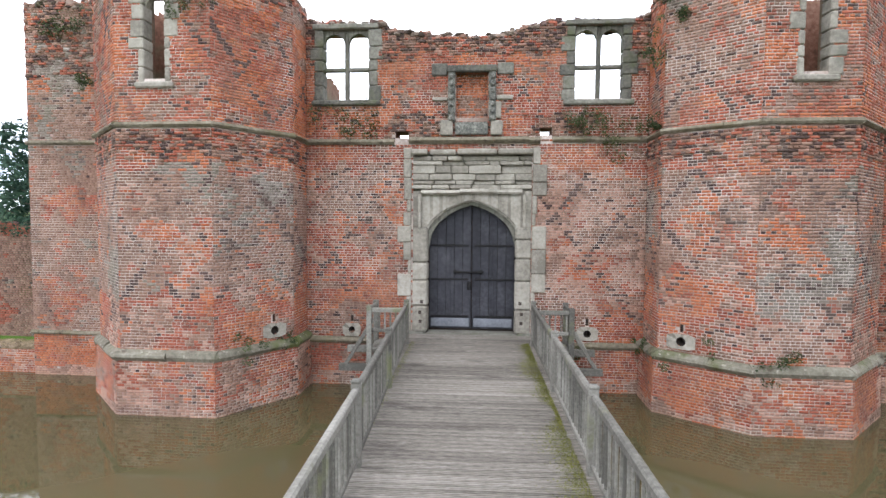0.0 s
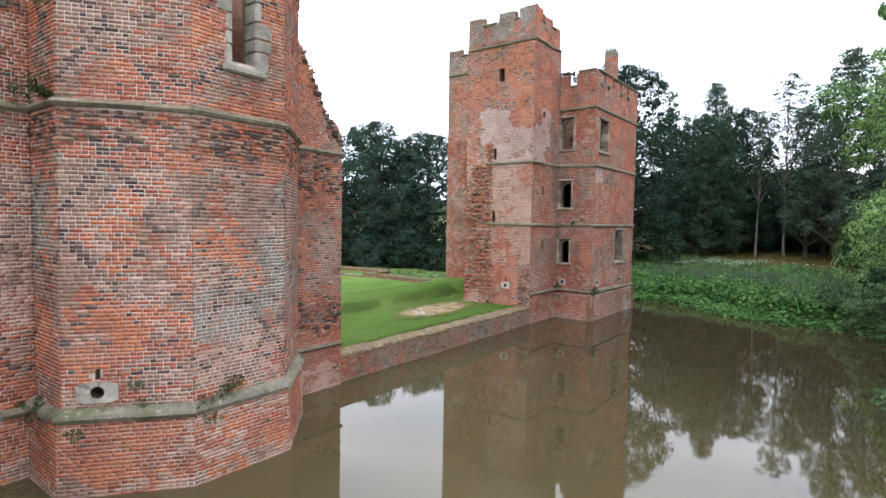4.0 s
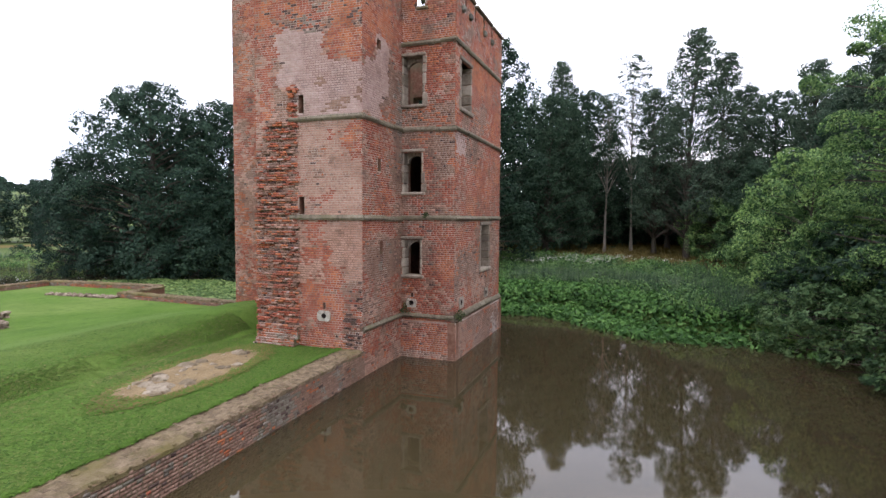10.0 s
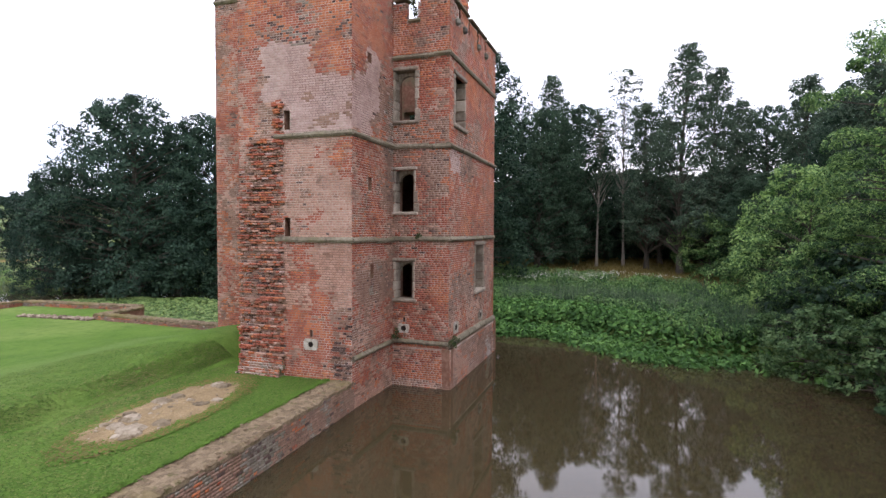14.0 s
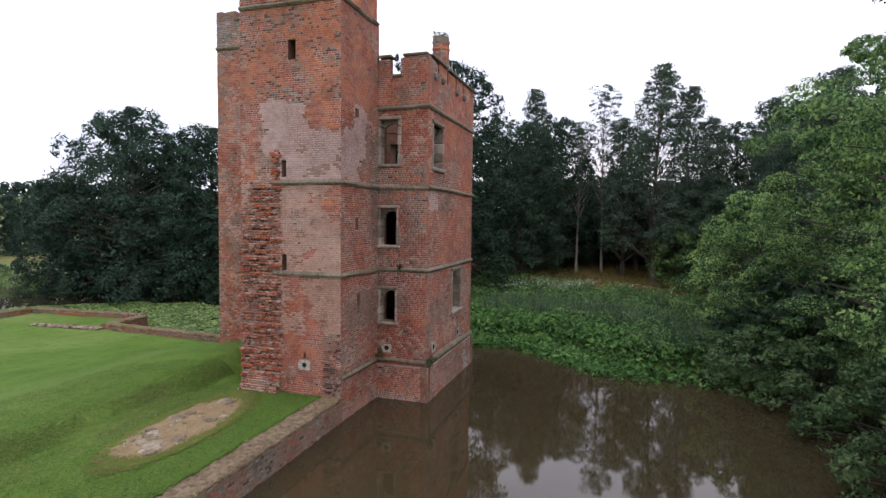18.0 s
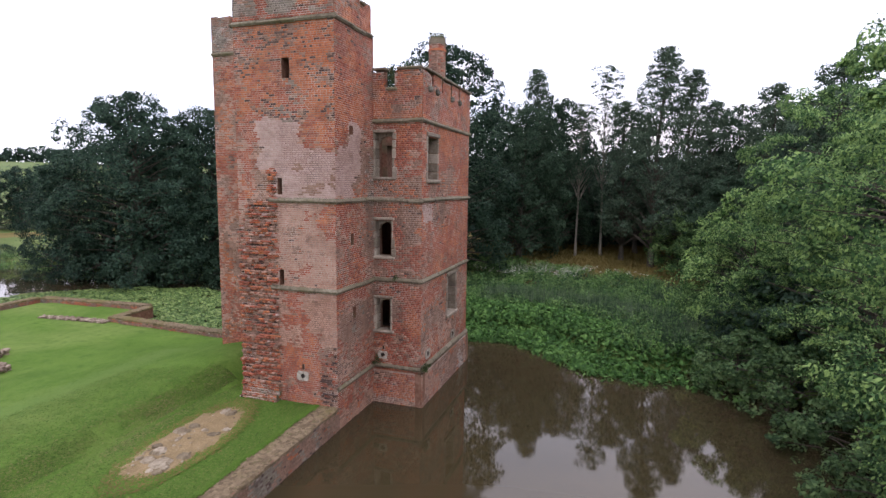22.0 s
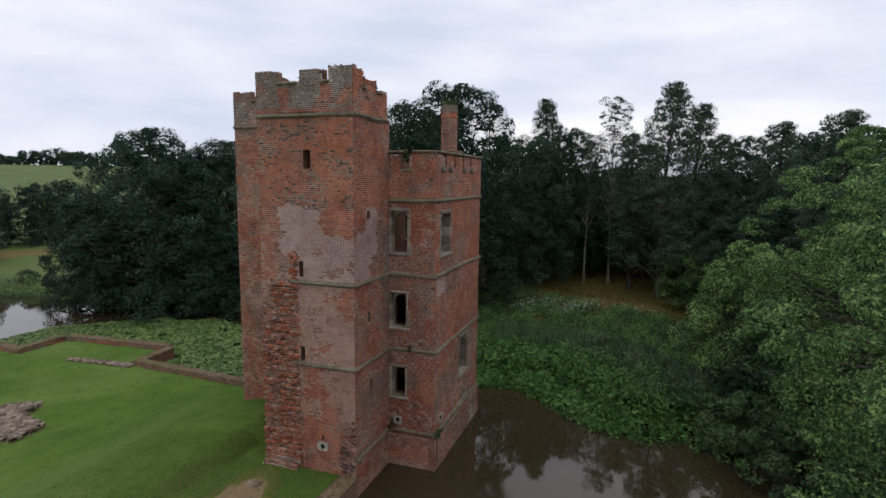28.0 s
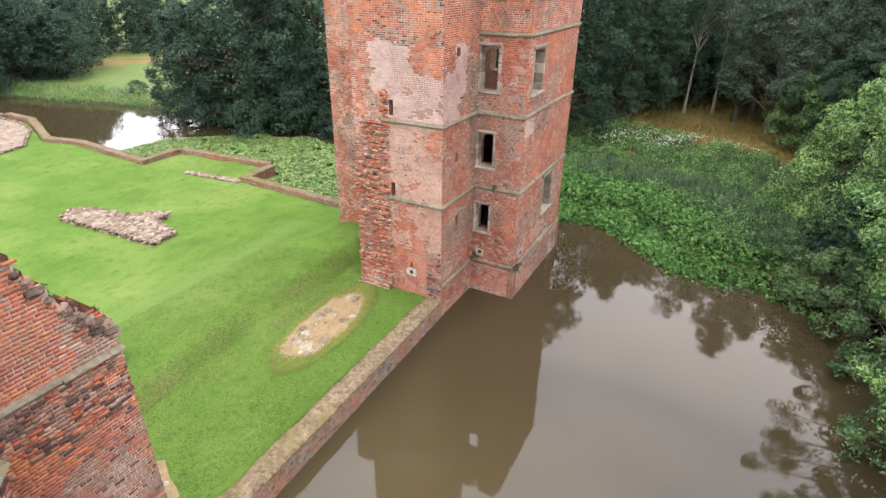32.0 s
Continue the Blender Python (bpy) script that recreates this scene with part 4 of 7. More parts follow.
for mirror_i, pts in enumerate((LT, RT)):
    for i, (p, q) in enumerate(zip(pts, pts[1:])):
        front = i == 2
        single = (0.05, 2.2, 1.75, 3.45) if (mirror_i == 1 and front) else None
        brick_wall(gatehouse, p, q, 1.35, STRING_Z, 0.7, lower(20 + 7 * mirror_i + i), port_holes(1.75 if mirror_i == 0 else 0.62, 1.98, 0.4, 0.12) if i == (3, 1)[mirror_i] else [], name="tower_wall", singles=single, seed=30 + i + 9 * mirror_i)
        hole = []
        if front:
            k = (-8.32 - p[0]) if mirror_i == 0 else (7.62 - p[0])
            hole = [(k + 0.08, k + 0.78, 8.5, 10.75)]
            stone_window(gatehouse, p, q, k, k + 0.86, 8.5, 10.75, lights=1, seed=5 + mirror_i, jamb=0.16, mat=STONE, quoin=0.22, label="tall narrow stone tower window")
        top_i = [11.6, 12.2, 12.6, 12.3, 11.4] if mirror_i == 0 else [11.3, 12.2, 12.6, 12.4, 11.6]
        ln = math.hypot(q[0] - p[0], q[1] - p[1])
        brick_wall(gatehouse, p, q, STRING_Z, lerp_profile([(0, (top_i[max(i - 1, 0)] + top_i[i]) / 2), (ln / 2, top_i[i]), (ln, (top_i[i] + top_i[min(i + 1, 4)]) / 2)]), 0.6, upper(40 + 7 * mirror_i + i), hole, name="tower_wall", ragged=0.3, seed=60 + i + 9 * mirror_i)
    low = offset_outline(pts, 0.16)
    base = offset_outline(pts, 0.3)
    for i, (p, q) in enumerate(zip(low, low[1:])):
        brick_wall(gatehouse, p, q, -0.5, 1.45, 0.5, make_style(80 + i + 9 * mirror_i, S_PLINTH, [(-1, 9, -1, 0.22, 0.15, [0.5, 0.5, 0.5, 2, 3, 6])], worn=0.2), name="plinth_wall", seed=90 + i, batter=0.03)
    course(gatehouse, offset_outline(pts, 0.02), 1.4, 1.69, 0.18, 0.0, MOSSY, "plinth_coping", "mossy sloped stone coping of the plinth", 7 + mirror_i)
    course(gatehouse, pts, STRING_Z - 0.03, STRING_Z + 0.12, 0.12, 0.02, STRING, "string_course", "", 9 + mirror_i)
    round_port(gatehouse, pts[3] if mirror_i == 0 else pts[1], pts[4] if mirror_i == 0 else pts[2], 1.75 if mirror_i == 0 else 0.62, 1.98, w=0.72, h=0.4, r=0.12)
course(gatehouse, [(-5.05, FRONT), (-1.8, FRONT)], 1.3, 1.5, 0.12, 0.0, STRING, "plinth_coping", "", 21)
course(gatehouse, [(1.8, FRONT), (5.08, FRONT)], 1.3, 1.5, 0.12, 0.0, STRING, "plinth_coping", "", 22)
course(gatehouse, [(-5.05, FRONT), (-2.32, FRONT)], STRING_Z - 0.04, STRING_Z + 0.14, 0.13, 0.02, STRING, "string_course", "", 23)
course(gatehouse, [(-1.88, FRONT), (2.0, FRONT)], STRING_Z - 0.04, STRING_Z + 0.16, 0.16, 0.02, STRING, "string_course", "", 24)
course(gatehouse, [(2.36, FRONT), (5.08, FRONT)], STRING_Z - 0.04, STRING_Z + 0.14, 0.13, 0.02, STRING, "string_course", "", 25)
round_port(gatehouse, (-5.05, FRONT), (5.08, FRONT), -3.63 + 5.05, 1.72, w=0.55, h=0.4, r=0.1)
round_port(gatehouse, (-5.05, FRONT), (5.08, FRONT), 3.46 + 5.05, 1.76, w=0.62, h=0.4, r=0.11)
# broken side walls of the curtain
brick_wall(gatehouse, (10.75, 14.87), (13.35, 14.87), -0.5, STRING_Z, 1.1, make_style(101, S_RED, [(-1, 9, -1, 0.75, 0.4, [1, 1, 0.4, 4, 2, 4]), (-1, 9, 2.0, 5.2, 0.5, [5, 2.5, 2.0, 0.4, 5, 0.1])], lattice=(2, 7, 0.6), worn=0.22, spalled=[(0.3, 2.5, 1.75, 2.9), (0.1, 2.6, 6.2, 7.4)]), name="curtain_wall", seed=101, wall_mat=MORTAR_RUST)
brick_wall(gatehouse, (10.75, 14.87), (13.35, 14.87), STRING_Z, lerp_profile([(0, 11.2), (0.5, 10.7), (1.1, 10.2), (1.5, 9.35), (2.0, 8.45), (2.6, 7.9)]), 1.0, make_style(102, [6, 3, 2.0, 0.4, 5, 0.1], worn=0.4), name="curtain_wall", ragged=0.35, seed=102, wall_mat=MORTAR_RUST)
brick_wall(gatehouse, (-14.15, 14.87), (-10.8, 14.87), -0.5, STRING_Z, 1.1, make_style(103, [2.5, 0.4, 0.7, 0.1, 7, 0.0, 4.5], [(-1, 9, -1, 1.35, 0.1, [3, 8, 0.2, 1, 1, 0.1]), (-1, 9, -1, 0.2, 0.15, [1, 1, 0.2, 4, 2, 5])], worn=0.1, blotch=0.3), name="curtain_wall", seed=103, wall_mat=MORTAR_RUST)
brick_wall(gatehouse, (-14.15, 14.87), (-10.8, 14.87), STRING_Z, lerp_profile([(0, 11.75), (0.8, 11.95), (1.8, 11.75), (3.4, 12.0)]), 1.0, make_style(104, [3.5, 1.6, 1.2, 0.3, 6, 0.1, 2.5], worn=0.35, rough=0.025, spalled=[(-1, 5, 9.5, 12.5)]), name="curtain_wall", ragged=0.15, seed=104, wall_mat=MORTAR_RUST)
course(gatehouse, [(10.75, 14.87), (13.37, 14.87)], STRING_Z - 0.03, STRING_Z + 0.12, 0.12, 0.02, STRING, "string_course", "", 26)
course(gatehouse, [(10.95, 14.87), (13.37, 14.87)], 1.32, 1.46, 0.1, 0.0, STRING, "plinth_coping", "", 27)
course(gatehouse, [(-14.2, 14.87), (-10.95, 14.87)], STRING_Z - 0.03, STRING_Z + 0.12, 0.12, 0.02, STRING, "string_course", "", 28)
course(gatehouse, [(-14.2, 14.87), (-10.95, 14.87)], 1.32, 1.46, 0.1, 0.0, STRING, "plinth_coping", "", 29)
# plain backs that close the ruin
for p, q, h in (((5.1, 18.6), (5.1, 15.92), 9.7), ((-5.05, 15.92), (-5.05, 18.6), 9.9), ((10.7, 18.6), (5.1, 18.6), 8.6), ((-5.05, 18.6), (-10.8, 18.6), 8.6), ((13.35, 14.9), (13.35, 15.95), 7.6), ((5.5, 15.6), (10.4, 15.6), 11.6), ((-10.4, 15.6), (-5.4, 15.6), 11.6)):
    brick_wall(gatehouse, p, q, 0.5, h, 0.5, make_style(120, S_RED), name="inner_wall", ragged=0.3, seed=120, wall_mat=BRICK_BACK, bricks=False)
stone_window(gatehouse, (-5.05, FRONT), (5.08, FRONT), WIN_L[0] + 5.05, WIN_L[1] + 5.05, 8.66, 10.78, 2, 9.62, jamb=0.28, label="two-light stone window with a transom, open to the sky", seed=2)
stone_window(gatehouse, (-5.05, FRONT), (5.08, FRONT), WIN_R[0] + 5.05, WIN_R[1] + 5.05, 8.6, 10.74, 2, 9.58, jamb=0.26, label="two-light stone window with a transom, open to the sky", seed=3)

CRUMBLE = surface("crumbled_core", [(0.3, (0.06, 0.043, 0.033)), (0.5, (0.135, 0.1, 0.076)), (0.7, (0.24, 0.19, 0.15))], 1.2, 9, island=0.5, bump=0.9, stain=(1.2, 0.54, 0.68, (0.1, 0.1, 0.05)))


def crumbled_crest(p, q, profile, thick, seed, per_metre=70, spread=0.1):
    """Torn brick and mortar lumps bedded along the broken top of a wall; its outside is on the right of p to q."""
    rg = random.Random(seed)
    at, _ = wall_frame(p, q)
    length = math.hypot(q[0] - p[0], q[1] - p[1])
    b = Build()
    for i in range(int(length * per_metre)):
        u, dep = rg.uniform(0.0, length), rg.uniform(-0.02, thick)
        pebble(b, at(u, dep, profile(u) + rg.uniform(-1.2, 0.8) * spread), rg.uniform(0.05, 0.15), rg)
    tagged(part("crumbled_crest", b, CRUMBLE, gatehouse, "torn brick and mortar on the broken wall top"), kind="stuff")


crumbled_crest((10.75, 14.87), (13.35, 14.87), lerp_profile([(0, 11.15), (0.5, 10.65), (1.1, 10.15), (1.5, 9.3), (2.0, 8.4), (2.6, 7.8)]), 1.0, 501, 190, 0.16)
crumbled_crest((-5.05, FRONT + 0.02), (5.08, FRONT + 0.02), front_top, 0.9, 502, 60, 0.07)
crumbled_crest((-14.15, 14.87), (-10.8, 14.87), lerp_profile([(0, 11.7), (0.8, 11.9), (1.8, 11.7), (3.4, 11.95)]), 1.0, 503, 80, 0.1)

# stone gate surround
gate = group_part("gate_surround", gatehouse)
gate["label"] = "pale stone gate surround with a pointed arch under a weathered ashlar panel"
rnd = random.Random(8)
for side in (-1, 1):
    z = 1.62
    while z < 7.2:
        h = min(rnd.uniform(0.32, 0.78), 7.25 - z)
        w = rnd.choice((0.1, 0.14, 0.22, 0.24, 0.42))
        b = Build()
        b.box((side * (1.8 + w / 2), FRONT + 0.15, z + h / 2), (w, 0.44, h - 0.012), chamfer=0.025)
        part("quoin", b, STONE, gate)
        z += h
    z = 1.68
    while z < 4.85:
        h = min(rnd.uniform(0.5, 0.92), 4.9 - z)
        if 4.9 - z - h < 0.3:
            h = 4.9 - z
        b = Build()
        b.box((side * 1.556 + 0.005, FRONT + 0.22, z + h / 2), (0.485, 0.48, h - 0.01), chamfer=0.05)
        part("jamb_stone", b, STONE, gate)
        z += h
    b = Build()
    b.box((side * 1.66, FRONT + 0.1, 1.45), (0.7, 0.72, 0.56), chamfer=0.12)
    part("base_stone", b, STONE_DARK, gate)
    # no holes are cut: dark blocks on the jamb carry the sockets' shade
    for k, (dx, dz) in enumerate(((0.17, 2.62), (0.19, 2.3), (0.15, 2.02))):
        b = Build()
        b.box((side * (1.31 + dx + 0.03 * k), FRONT - 0.012, dz), (0.09, 0.04, 0.1), chamfer=0.01)
        part("socket", b, INSIDE_SHADE, gate, "dark block standing in for the shaded hole of a bar socket in the jamb")
    b = Build()
    b.box((side * 1.56 + 0.01, FRONT - 0.05, 5.36), (0.09, 0.12, 1.0), chamfer=0.02)
    part("label_return", b, STONE, gate)
at_front, _ = wall_frame((0, FRONT), (1, FRONT))
b = Build()
arch_plate(b, at_front, -1.54, 1.56, 4.28, 1.44, 5.98, 0.03, 0.4, n=32)
for side in (-1, 1):
    b.box((side * 1.68 + 0.005, FRONT + 0.215, 5.44), (0.25, 0.37, 1.08), chamfer=0.01)
part("outer_arch", b, STONE, gate)
b = Build()
arch_plate(b, at_front, -1.46, 1.48, 4.27, 1.4, 5.85, 0.12, 0.5, n=28)
part("middle_arch", b, STONE, gate)
b = Build()
arch_plate(b, at_front, -1.31, 1.33, 4.24, 1.32, 5.8, 0.26, 0.62, n=28)
part("inner_arch", b, STONE_DARK, gate)
for x0, x1 in ((-1.5, 0.0), (0.0, 1.5)):
    b = Build()
    slab(b, (x0, FRONT), (x1, FRONT), 5.88, 6.04, 0.12, 0.04, piece=0.9, rnd=random.Random(3 + int(x0)))
    part("label_mould", b, STONE, gate)
rnd = random.Random(6)
z = 6.02
while z < 7.0:
    h = min(rnd.choice((0.13, 0.17, 0.2, 0.25)), 7.02 - z)
    x = -1.8
    while x < 1.8:
        w = min(rnd.uniform(0.25, 1.0), 1.8 - x)
        if 1.8 - x - w < 0.2:
            w = 1.8 - x
        lost = rnd.random() < 0.12
        b = Build()
        b.box((x + w / 2, FRONT + 0.2 + (0.09 if lost else rnd.uniform(-0.04, 0.02)), z + h / 2), (w - 0.012, 0.36, h - rnd.uniform(0.004, 0.014)), chamfer=rnd.uniform(0.015, 0.04), m=Matrix.Rotation(rnd.uniform(-0.015, 0.015), 3, "Y"))
        part("ashlar", b, STONE, gate)
        x += w
    z += h
for x0, x1, pr in ((-1.82, -1.3, 0.14), (-1.28, -0.45, 0.0), (-0.43, 0.75, 0.15), (0.77, 1.82, 0.16)):
    b = Build()
    b.box(((x0 + x1) / 2, FRONT + 0.15 - pr, 7.12), (x1 - x0 - 0.02, 0.4, 0.17), chamfer=0.04)
    part("cornice_stone", b, STONE, gate)
b = Build()
b.box((0.01, FRONT + 0.52, 6.5), (3.5, 0.5, 1.7))
part("core", b, STONE, gate)

# the pair of oak gates
DOOR_Y = FRONT + 0.5
door = group_part("gate_doors", gatehouse)
door["label"] = "closed pair of dark weathered oak gates with iron straps"
for side in (-1, 1):
    leaf = group_part("door_leaf", door)
    for i in range(5):
        w = 1.3 / 5
        xc = side * (0.012 + w * (i + 0.5)) + 0.01
        tops = 4.24 + arch_height((abs(xc) - w / 2) / 1.32, 1.3)
        b = Build()
        b.box((xc, DOOR_Y + rnd.uniform(-0.006, 0.006), (1.74 + tops) / 2), (w - 0.008, 0.06, tops - 1.74), chamfer=0.008)
        part("board", b, DOOR, leaf)
    b = Build()
    b.box((side * 0.66 + 0.01, DOOR_Y - 0.04, 1.93), (1.18, 0.04, 0.26), chamfer=0.008)
    part("foot_board", b, DOOR_FOOT, leaf, "grey worn foot board")
    for zz in (2.12, 3.27, 4.32):
        b = Build()
        b.box((side * 0.68 + 0.01, DOOR_Y - 0.045, zz), (1.16, 0.03, 0.06), chamfer=0.008)
        part("strap", b, IRON, leaf)
    for xs_ in (0.04, 0.66):
        b = Build()
        b.box((side * xs_ + 0.01, DOOR_Y - 0.036, 3.2), (0.045, 0.02, 2.1), chamfer=0.006)
        part("cover_strip", b, DOOR, leaf)
b = Build()
b.tube([(-0.5, DOOR_Y - 0.1, 3.5), (0.38, DOOR_Y - 0.1, 3.5)], [0.035, 0.035])
b.box((-0.5, DOOR_Y - 0.07, 3.5), (0.09, 0.08, 0.13), chamfer=0.01)
b.box((0.3, DOOR_Y - 0.07, 3.5), (0.09, 0.08, 0.13), chamfer=0.01)
part("draw_bar", b, IRON, door, "iron draw bar")
b = Build()
b.box((-0.06, DOOR_Y - 0.08, 3.08), (0.12, 0.06, 0.26), chamfer=0.02)
part("lock", b, IRON, door, "iron lock case")
# dark sheet added behind the boards, stops daylight showing through the gaps
b = Build()
b.box((0.01, DOOR_Y + 0.12, 3.6), (3.0, 0.1, 4.2))
part("door_back", b, INSIDE_SHADE, door)
b = Build()
b.box((0, FRONT + 0.5, 1.52), (3.0, 1.0, 0.3), chamfer=0.02)
part("threshold", b, STONE_DARK, gatehouse)

# carved niche over the gate
niche = group_part("niche", gatehouse)
niche["label"] = "carved stone frame of an empty niche with a shield panel below"
for x0, x1, z0, z1, m, pr in ((-0.72, -0.5, 8.0, 9.5, CARVED, 0.1), (0.48, 0.7, 8.0, 9.5, CARVED, 0.1), (-0.74, 0.72, 9.43, 9.64, STONE_DARK, 0.14), (-0.95, -0.56, 7.6, 8.06, STONE, 0.1), (0.54, 0.9, 7.6, 8.04, STONE, 0.1), (-0.5, 0.48, 7.62, 8.0, CARVED, 0.06), (-1.22, -0.74, 9.36, 9.72, STONE_DARK, 0.02), (0.72, 1.22, 9.38, 9.72, STONE_DARK, 0.02), (-1.2, -0.72, 8.62, 8.74, STONE, 0.02), (0.7, 1.2, 8.64, 8.78, STONE, 0.02), (0.66, 0.86, 8.1, 8.6, STONE, 0.03)):
    b = Build()
    b.box(((x0 + x1) / 2, FRONT + 0.12 - pr, (z0 + z1) / 2), (x1 - x0 - 0.01, 0.3, z1 - z0 - 0.01), chamfer=0.03)
    part("carved_stone" if m is CARVED else "frame_stone", b, m, niche)
for k in range(7):
    for side in (-1, 1):
        b = Build()
        b.box((side * 0.61 - 0.01, FRONT - 0.15, 8.1 + 0.2 * k), (0.13, 0.09, 0.14), chamfer=0.04, m=Matrix.Rotation(0.6 * (k % 2), 3, "Y"))
        part("carved_boss", b, CARVED, niche)

# ---- timber bridge ----
bridge = thing("bridge", "weathered grey timber footbridge with post and baluster railings", "footbridge", at=(0.0, 14.65, 0))
del BASES[bridge.name]
bridge.rotation_euler = (0, 0, radians(1.7))
RAIL_X, SPAN = 1.74, 22.4


def taper(y):
    """How far the west rail closes in on the deck, away from the gate."""
    return min(0.38, max(0.0, 0.036 * (-y - 1.25)))


def rail_x(side, y):
    return side * RAIL_X + (taper(y) if side < 0 else 0)


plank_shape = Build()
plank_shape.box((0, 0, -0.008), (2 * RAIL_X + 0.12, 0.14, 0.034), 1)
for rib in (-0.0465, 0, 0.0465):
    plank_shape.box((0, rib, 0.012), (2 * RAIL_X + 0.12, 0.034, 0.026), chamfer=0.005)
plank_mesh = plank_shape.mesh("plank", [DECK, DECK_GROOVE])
rnd = random.Random(5)
k = 0
while k * 0.146 < SPAN:
    ob = new("plank", plank_mesh)
    ob.parent = bridge
    narrow = taper(-k * 0.146)
    ob.matrix_basis = pose(narrow / 2 + rnd.uniform(-0.02, 0.02), -k * 0.146, 1.655 + rnd.uniform(-0.004, 0.004), 0, 0, rnd.uniform(-0.25, 0.25)) @ Matrix.Diagonal((1 - narrow / (2 * RAIL_X + 0.12), 1, 1, 1))
    k += 1
for x in (-1.5, 0, 1.5):
    b = Build()
    b.box((x, -SPAN / 2, 1.46), (0.22, SPAN, 0.32), chamfer=0.02)
    part("beam", b, WOOD, bridge)
post_y = [-1.25, -5.25, -8.85, -12.45, -16.05, -19.65]
post_shape, cap_shape, bal_shape = Build(), Build(), Build()
post_shape.box((0, 0, 0.45), (0.13, 0.13, 1.5), chamfer=0.015)
cap_shape.box((0, 0, 1.215), (0.14, 0.14, 0.06), chamfer=0.03)
bal_shape.box((0, 0, 0.5), (0.032, 0.045, 0.92), chamfer=0.006)
post_mesh, cap_mesh, bal_mesh = post_shape.mesh("post", [WOOD]), cap_shape.mesh("post_cap", [WOOD]), bal_shape.mesh("baluster", [WOOD])
for side in (-1, 1):
    for y in post_y:
        ob = new("post", post_mesh)
        ob.parent = bridge
        ob.location = (rail_x(side, y), y, 1.66)
        cap = new("post_cap", cap_mesh)
        cap.parent = ob
    for y0, y1 in zip([-0.35] + post_y, post_y):
        if y0 - y1 < 1.0:
            continue
        span = y0 - y1 - 0.15
        for z, sx, sz, nm in ((2.74, 0.1, 0.13, "hand_rail"), (1.82, 0.07, 0.1, "bottom_rail")):
            b = Build()
            xa, xb = rail_x(side, y0), rail_x(side, y1)
            b.box(((xa + xb) / 2, (y0 + y1) / 2, z), (sx, span, sz), chamfer=0.025, m=Matrix.Rotation(math.atan2(xb - xa, y0 - y1), 3, "Z"))
            part(nm, b, WOOD, bridge)
        n = int(span / 0.155)
        for i in range(n):
            ob = new("baluster", bal_mesh)
            ob.parent = bridge
            ob.matrix_basis = pose(rail_x(side, y1 + 0.075 + span * (i + 0.5) / n), y1 + 0.075 + span * (i + 0.5) / n, 1.77, rnd.uniform(-0.5, 0.5), rnd.uniform(-0.5, 0.5), 0)
for side in (-1, 1):
    # cantilevered timber stage beside the gate
    s = side
    for nm, c, size, rot in (("stage_post", (s * 2.75, -1.35, 1.9), (0.15, 0.15, 1.7), 0), ("stage_post", (s * 2.75, -0.35, 1.9), (0.15, 0.15, 1.7), 0), ("stage_rail", (s * 2.75, -0.85, 2.62), (0.08, 1.1, 0.12), 0), ("stage_rail", (s * 2.25, -1.35, 2.62), (1.0, 0.08, 0.12), 0), ("stage_rail", (s * 2.25, -1.35, 2.05), (1.0, 0.06, 0.1), 0), ("stage_beam", (s * 2.6, -1.35, 1.02), (2.0, 0.14, 0.2), 0), ("stage_beam", (s * 2.6, -0.35, 1.3), (2.0, 0.14, 0.2), 0), ("stage_floor", (s * 2.25, -0.85, 1.55), (1.0, 1.1, 0.05), 0), ("brace", (s * 3.1, -1.35, 1.6), (0.1, 0.09, 1.25), s * -32), ("brace", (s * 3.1, -0.35, 1.75), (0.1, 0.09, 1.0), s * -32)):
        b = Build()
        b.box(c, size, m=Matrix.Rotation(radians(rot), 3, "Y"), chamfer=0.015)
        part(nm, b, WOOD, bridge)
    for i in range(5):
        b = Build()
        b.box((s * (2.02 + i * 0.15), -1.35, 2.3), (0.04, 0.05, 0.6), chamfer=0.006)
        part("baluster", b, WOOD, bridge)

# ---- west tower ----
tower = thing("west_tower", "tall red brick corner tower with stair turret, stone strings and battlements", "castle tower", at=(31, 17, 0))
TX, TY, BX, BY, BX1, BY1 = 26.9, 15.3, 30.0, 13.2, 36.7, 21.0
S1, S2, S3, S4 = 5.22, 8.5, 11.64, 14.84
PALE_W = [0.1, 0.1, 0.02, 12, 0.15, 0.7]
RUST_W = [7, 10, 3.0, 0.1, 2.4, 0]
PINK_W = [3.5, 0.6, 0.1, 0.3, 1.5, 0.02, 0, 9]


def tooth(u, z):
    """The stretch of broken toothing on the turret's face."""
    return (u < 1.66 and z < 7.6) or (0.45 < u < 1.66 and z < 8.5) or (1.36 < u < 1.68 and z < 9.62)


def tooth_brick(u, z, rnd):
    """A brick of the torn toothing: two courses stand out in uneven runs, the third lies back, its shade deepened by
    darker brick colours.
    """
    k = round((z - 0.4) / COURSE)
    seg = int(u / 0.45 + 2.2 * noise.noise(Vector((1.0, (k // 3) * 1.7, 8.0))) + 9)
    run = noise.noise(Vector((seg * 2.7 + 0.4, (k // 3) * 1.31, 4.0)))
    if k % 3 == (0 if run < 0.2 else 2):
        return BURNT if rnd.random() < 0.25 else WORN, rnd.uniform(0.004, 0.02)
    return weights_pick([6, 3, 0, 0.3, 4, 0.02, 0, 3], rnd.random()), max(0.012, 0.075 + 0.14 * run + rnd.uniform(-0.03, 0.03))


